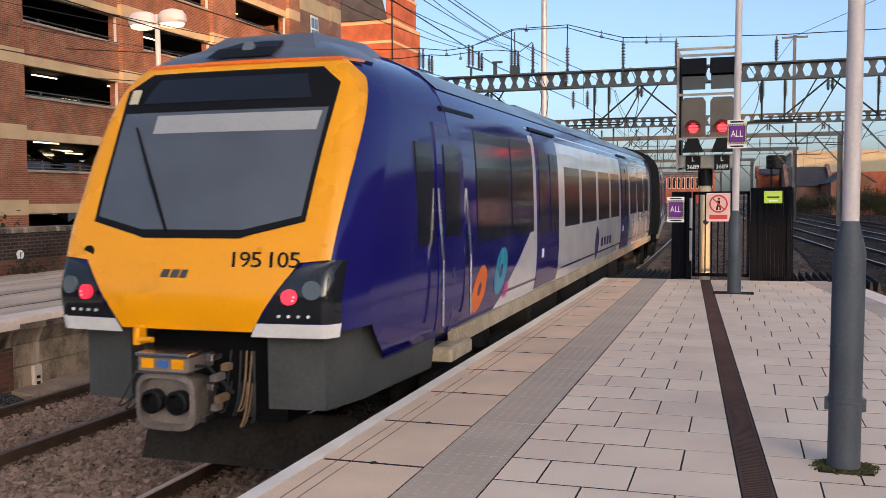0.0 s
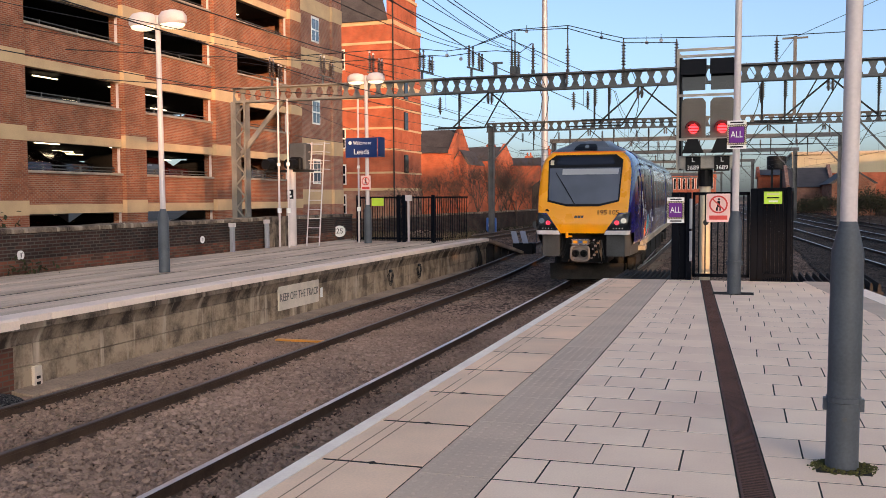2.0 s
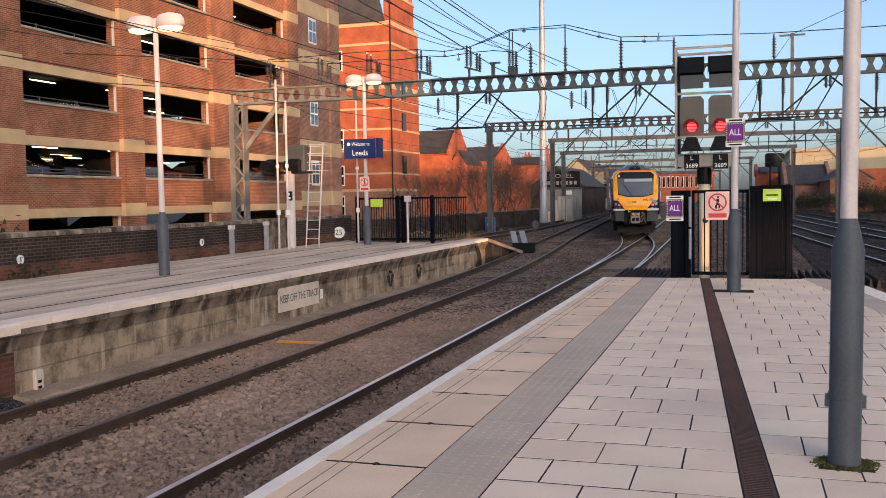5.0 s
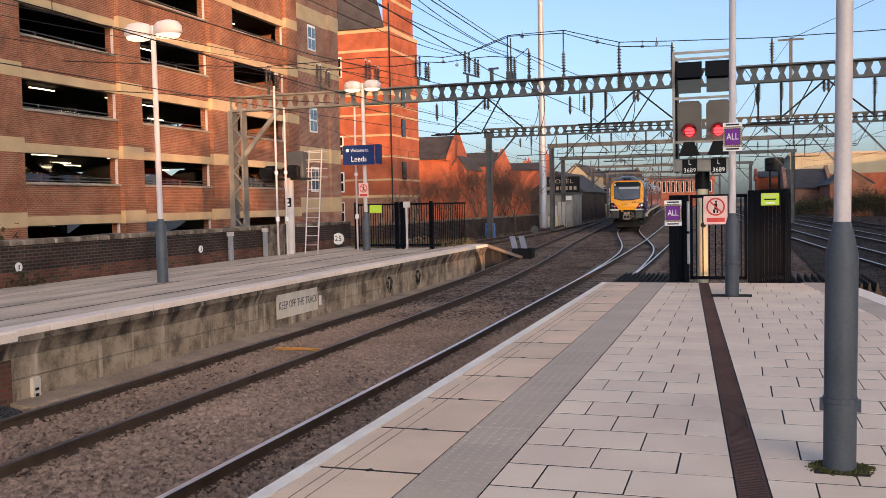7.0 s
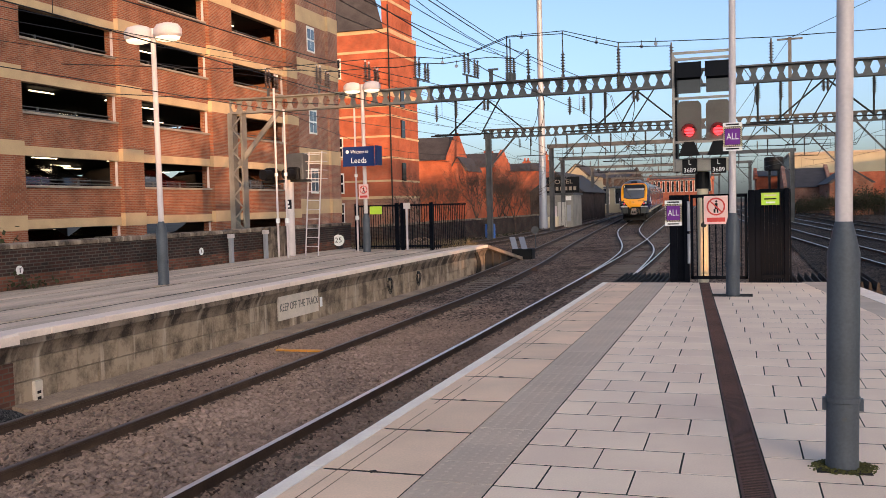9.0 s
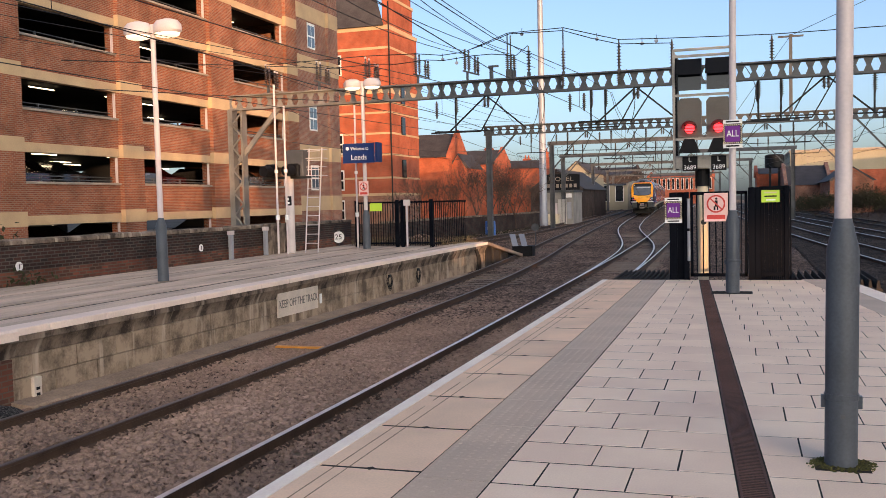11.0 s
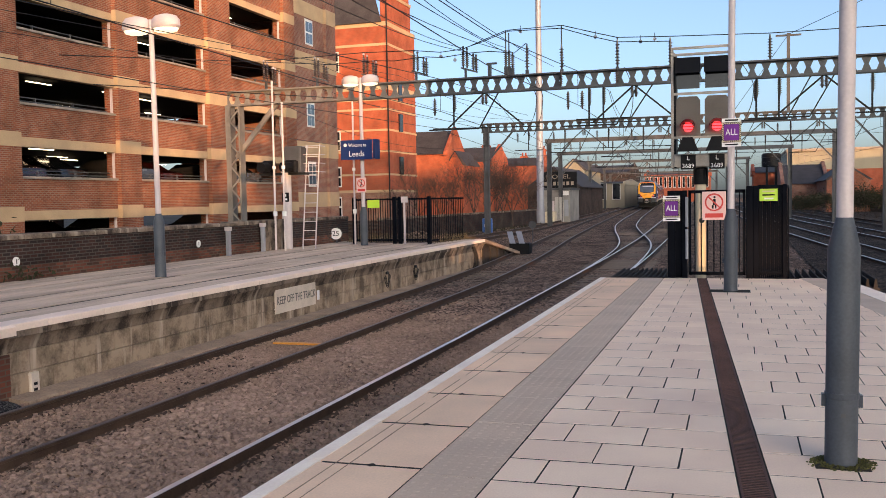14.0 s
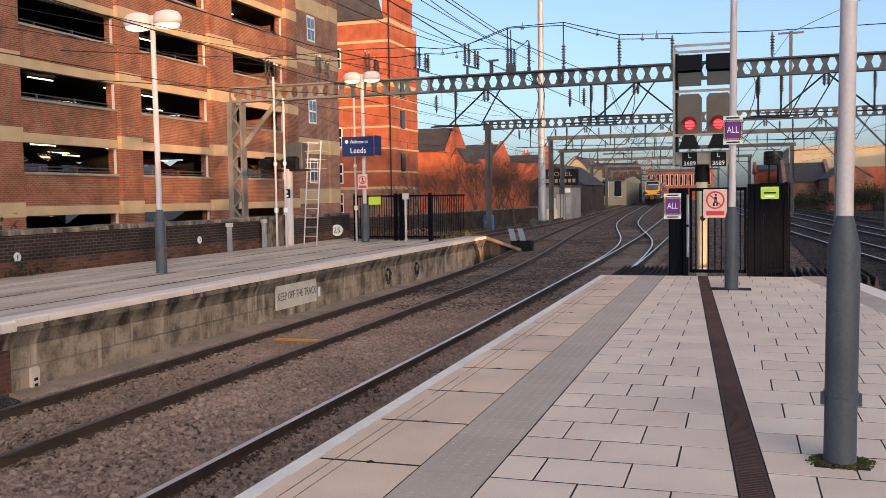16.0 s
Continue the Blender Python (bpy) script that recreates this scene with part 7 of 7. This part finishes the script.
    # automatic coupler
    cpl = part("coupler", Geo().rings([[(-0.02 + a * 0.25 * math.copysign(abs(math.cos(t)) ** 0.5, math.cos(t)), yq, 1.0 + a * 0.21 * math.copysign(abs(math.sin(t)) ** 0.5, math.sin(t))) for t in [2 * math.pi * i / 24 for i in range(24)]] for a, yq in ((0.55, 0.3), (0.9, 0.05), (1.0, -0.12), (1.0, -0.16), (0.84, -0.17), (0.80, -0.10))]), M["cast"], th, "cast steel automatic coupler face")
    for s in (-0.11, 0.10):
        part("coupler_cone", Geo().rings([[(s - 0.02 + r * math.cos(t), yq, 1.0 + r * math.sin(t)) for t in [2 * math.pi * i / 16 for i in range(16)]] for r, yq in ((0.085, -0.10), (0.09, -0.18), (0.07, -0.19), (0.05, -0.12))]), M["black"], cpl)
    part("contact_box", Geo().cbox(-0.22, -0.2, 1.23, 0.20, 0.15, 1.34, 0.012), M["cast"], cpl)
    part("box_lid", Geo().cbox(-0.235, -0.215, 1.34, 0.215, 0.16, 1.365, 0.008).box(-0.23, -0.21, 1.215, 0.21, -0.17, 1.235), M["chrome"], cpl)
    part("blue_label", Geo().box(-0.045, -0.206, 1.265, 0.035, -0.2, 1.315), M["blue_plastic"], cpl)
    for k in range(7):
        xk = 0.26 + 0.05 * (k % 3) + 0.01 * k
        part("valve", Geo().cbox(xk - 0.025, -0.12 + 0.05 * (k % 2), 0.86 + 0.075 * k, xk + 0.03, 0.02, 0.91 + 0.075 * k, 0.008), (M["chrome"], M["cast"], M["steel_rust"])[k % 3], cpl)
    part("release_arm", Geo().tube((-0.30, -0.1, 1.24), (0.30, -0.1, 1.27), 0.013, n=6).tube((0.30, -0.1, 1.27), (0.42, 0.05, 1.05), 0.013, n=6), M["steel_dark"], cpl)
    for sx in (-0.13, 0.12):
        part("label", Geo().box(sx - 0.05, -0.206, 1.255, sx + 0.05, -0.2, 1.325), M["tr_yellow"], cpl)
    for k in range(9):
        x = random.uniform(0.24, 0.48) * (1 if k % 4 else -1)
        dx = random.uniform(0.03, 0.12) * (1 if x > 0 else -1)
        lo = random.uniform(0.25, 0.42)
        pts = [Vector((x + dx * math.sin(math.pi * j / 12), 0.02 + 0.25 * abs(j / 6 - 1), 1.32 - lo * math.sin(math.pi * j / 12) - 0.02 * j)) for j in range(13)]
        part("hose", Geo().rings([[p + Vector((0.007 * math.cos(t), 0.003 * math.sin(2 * t), 0.007 * math.sin(t))) for t in (0, 1.26, 2.5, 3.8, 5.0)] for p in pts]), M["steel_dark"] if k % 3 else M["steel_rust"], cpl)
    part("deflector", Geo().rings([[(-0.98, 1.05, 0.66), (0.98, 1.05, 0.66), (0.96, 1.12, 0.66), (-0.96, 1.12, 0.66)], [(-0.93, 0.8, 0.26), (0.93, 0.8, 0.26), (0.91, 0.87, 0.24), (-0.91, 0.87, 0.24)]]), M["tr_under"], th, "dark obstacle deflector")
    return th


cars = [train_car(True, "navy and yellow diesel train car with raked yellow cab front"),
        train_car(False, "pale grey middle train car with dark windows"),
        train_car(False, "pale grey leading train car with dark windows")]

# ---- added unseen walls that shape the sun and close the place behind the camera ----
# added closing wall, out of view
tagged(part("wall_station", Geo().box(-110, -61, -1.3, 36, -60, 9.0), M["brick_dull"]), "added plain brick wall, out of view, closing the platforms behind", "wall", kind="structure")


def east_block(name, label, outline):
    """An added sun-blocking wall east of the station; outline holds (y, z) corners."""
    tagged(part(name, Geo().rings([[(x, y, z) for y, z in outline] for x in (40.0, 41.0)]), M["brick_dull"]), label, "wall", kind="structure")


# edges set by where sun should reach the car park and platform end
east_block("wall_offices", "added unseen wall with a raking edge that shades the stair tower", [(-42.9, 3.9), (-27.5, 3.9), (-27.5, 27), (-34, 27)])
east_block("wall_undercroft", "added unseen infill beside the slot that lets low sun through", [(-29.8, 1.7), (-27.5, 1.7), (-27.5, 3.9), (-29.8, 3.9)])
east_block("wall_undercroft_base", "added unseen low wall below the sun slot", [(-38.3, -1.3), (-27.5, -1.3), (-27.5, 1.7), (-38.3, 1.7)])
east_block("wall_platform_shed", "added unseen low wall that keeps sun off the near platforms", [(-140, -1.3), (-38.3, -1.3), (-38.3, 3.9), (-42.9, 3.9), (-42.9, 6.0), (-140, 6.0)])
east_block("wall_annex", "added unseen wall that shades the foot of the brick tower", [(-27.5, -1.3), (-17, -1.3), (-17, 10.2), (-27.5, 10.2)])
east_block("wall_sheds", "added unseen wall that shades the foot of the distant buildings", [(-17, -1.3), (210, -1.3), (210, 8.6), (1, 8.6), (-3, 9.6), (-17, 10.0)])
# added to shade the gantries and the left of the car park
tagged(part("wall_depot", Geo().box(22, 5.5, -1.3, 23, 45, 7.3), M["brick_dull"]), "added unseen wall that keeps sun off the right-hand gantries", "wall", kind="structure")
tagged(part("wall_hotel", Geo().box(240, -700, -1.3, 242, -329, 55), M["beige"]), "added unseen tall block that shades the left end of the car park", "wall", kind="structure")


flags_all()

MX, MY = smooth_line(LINES["main"], 0.5)
ARC = np.r_[0, np.cumsum(np.hypot(np.diff(MX), np.diff(MY)))]


def on_line(s):
    return Vector((float(np.interp(s, ARC, MX)), float(np.interp(s, ARC, MY)), RAIL + rise(float(np.interp(s, ARC, MY)))))


NOSE = [(0, 5.95), (0.5, 10.35), (1, 14.75), (1.5, 19.15), (2, 23.6), (3, 32.4), (4, 41.3), (6.5, 63.3), (9, 85.6), (12.5, 116.5), (16, 147.4)]


def motions():
    """The train pulls away along the main line; each car follows its two bogies."""
    tt = [p[0] for p in NOSE]
    k = np.polyfit(tt, [p[1] for p in NOSE], 5)
    for i, car in enumerate(cars):
        rows, t = [], 0.0
        while t <= 16.0001:
            y = float(np.polyval(k, t))
            s0 = float(np.interp(y, MY, ARC)) + i * 23.75
            a, b = on_line(s0 + 4.3), on_line(s0 + 19.4)
            d = (b - a).normalized()
            o = a - d * 4.3
            rows.append((t, pose(o.x, o.y, o.z, math.degrees(math.asin(d.z)), 0, math.degrees(math.atan2(-d.x, d.y)))))
            t += 0.5
        walk(car, rows)


motions()
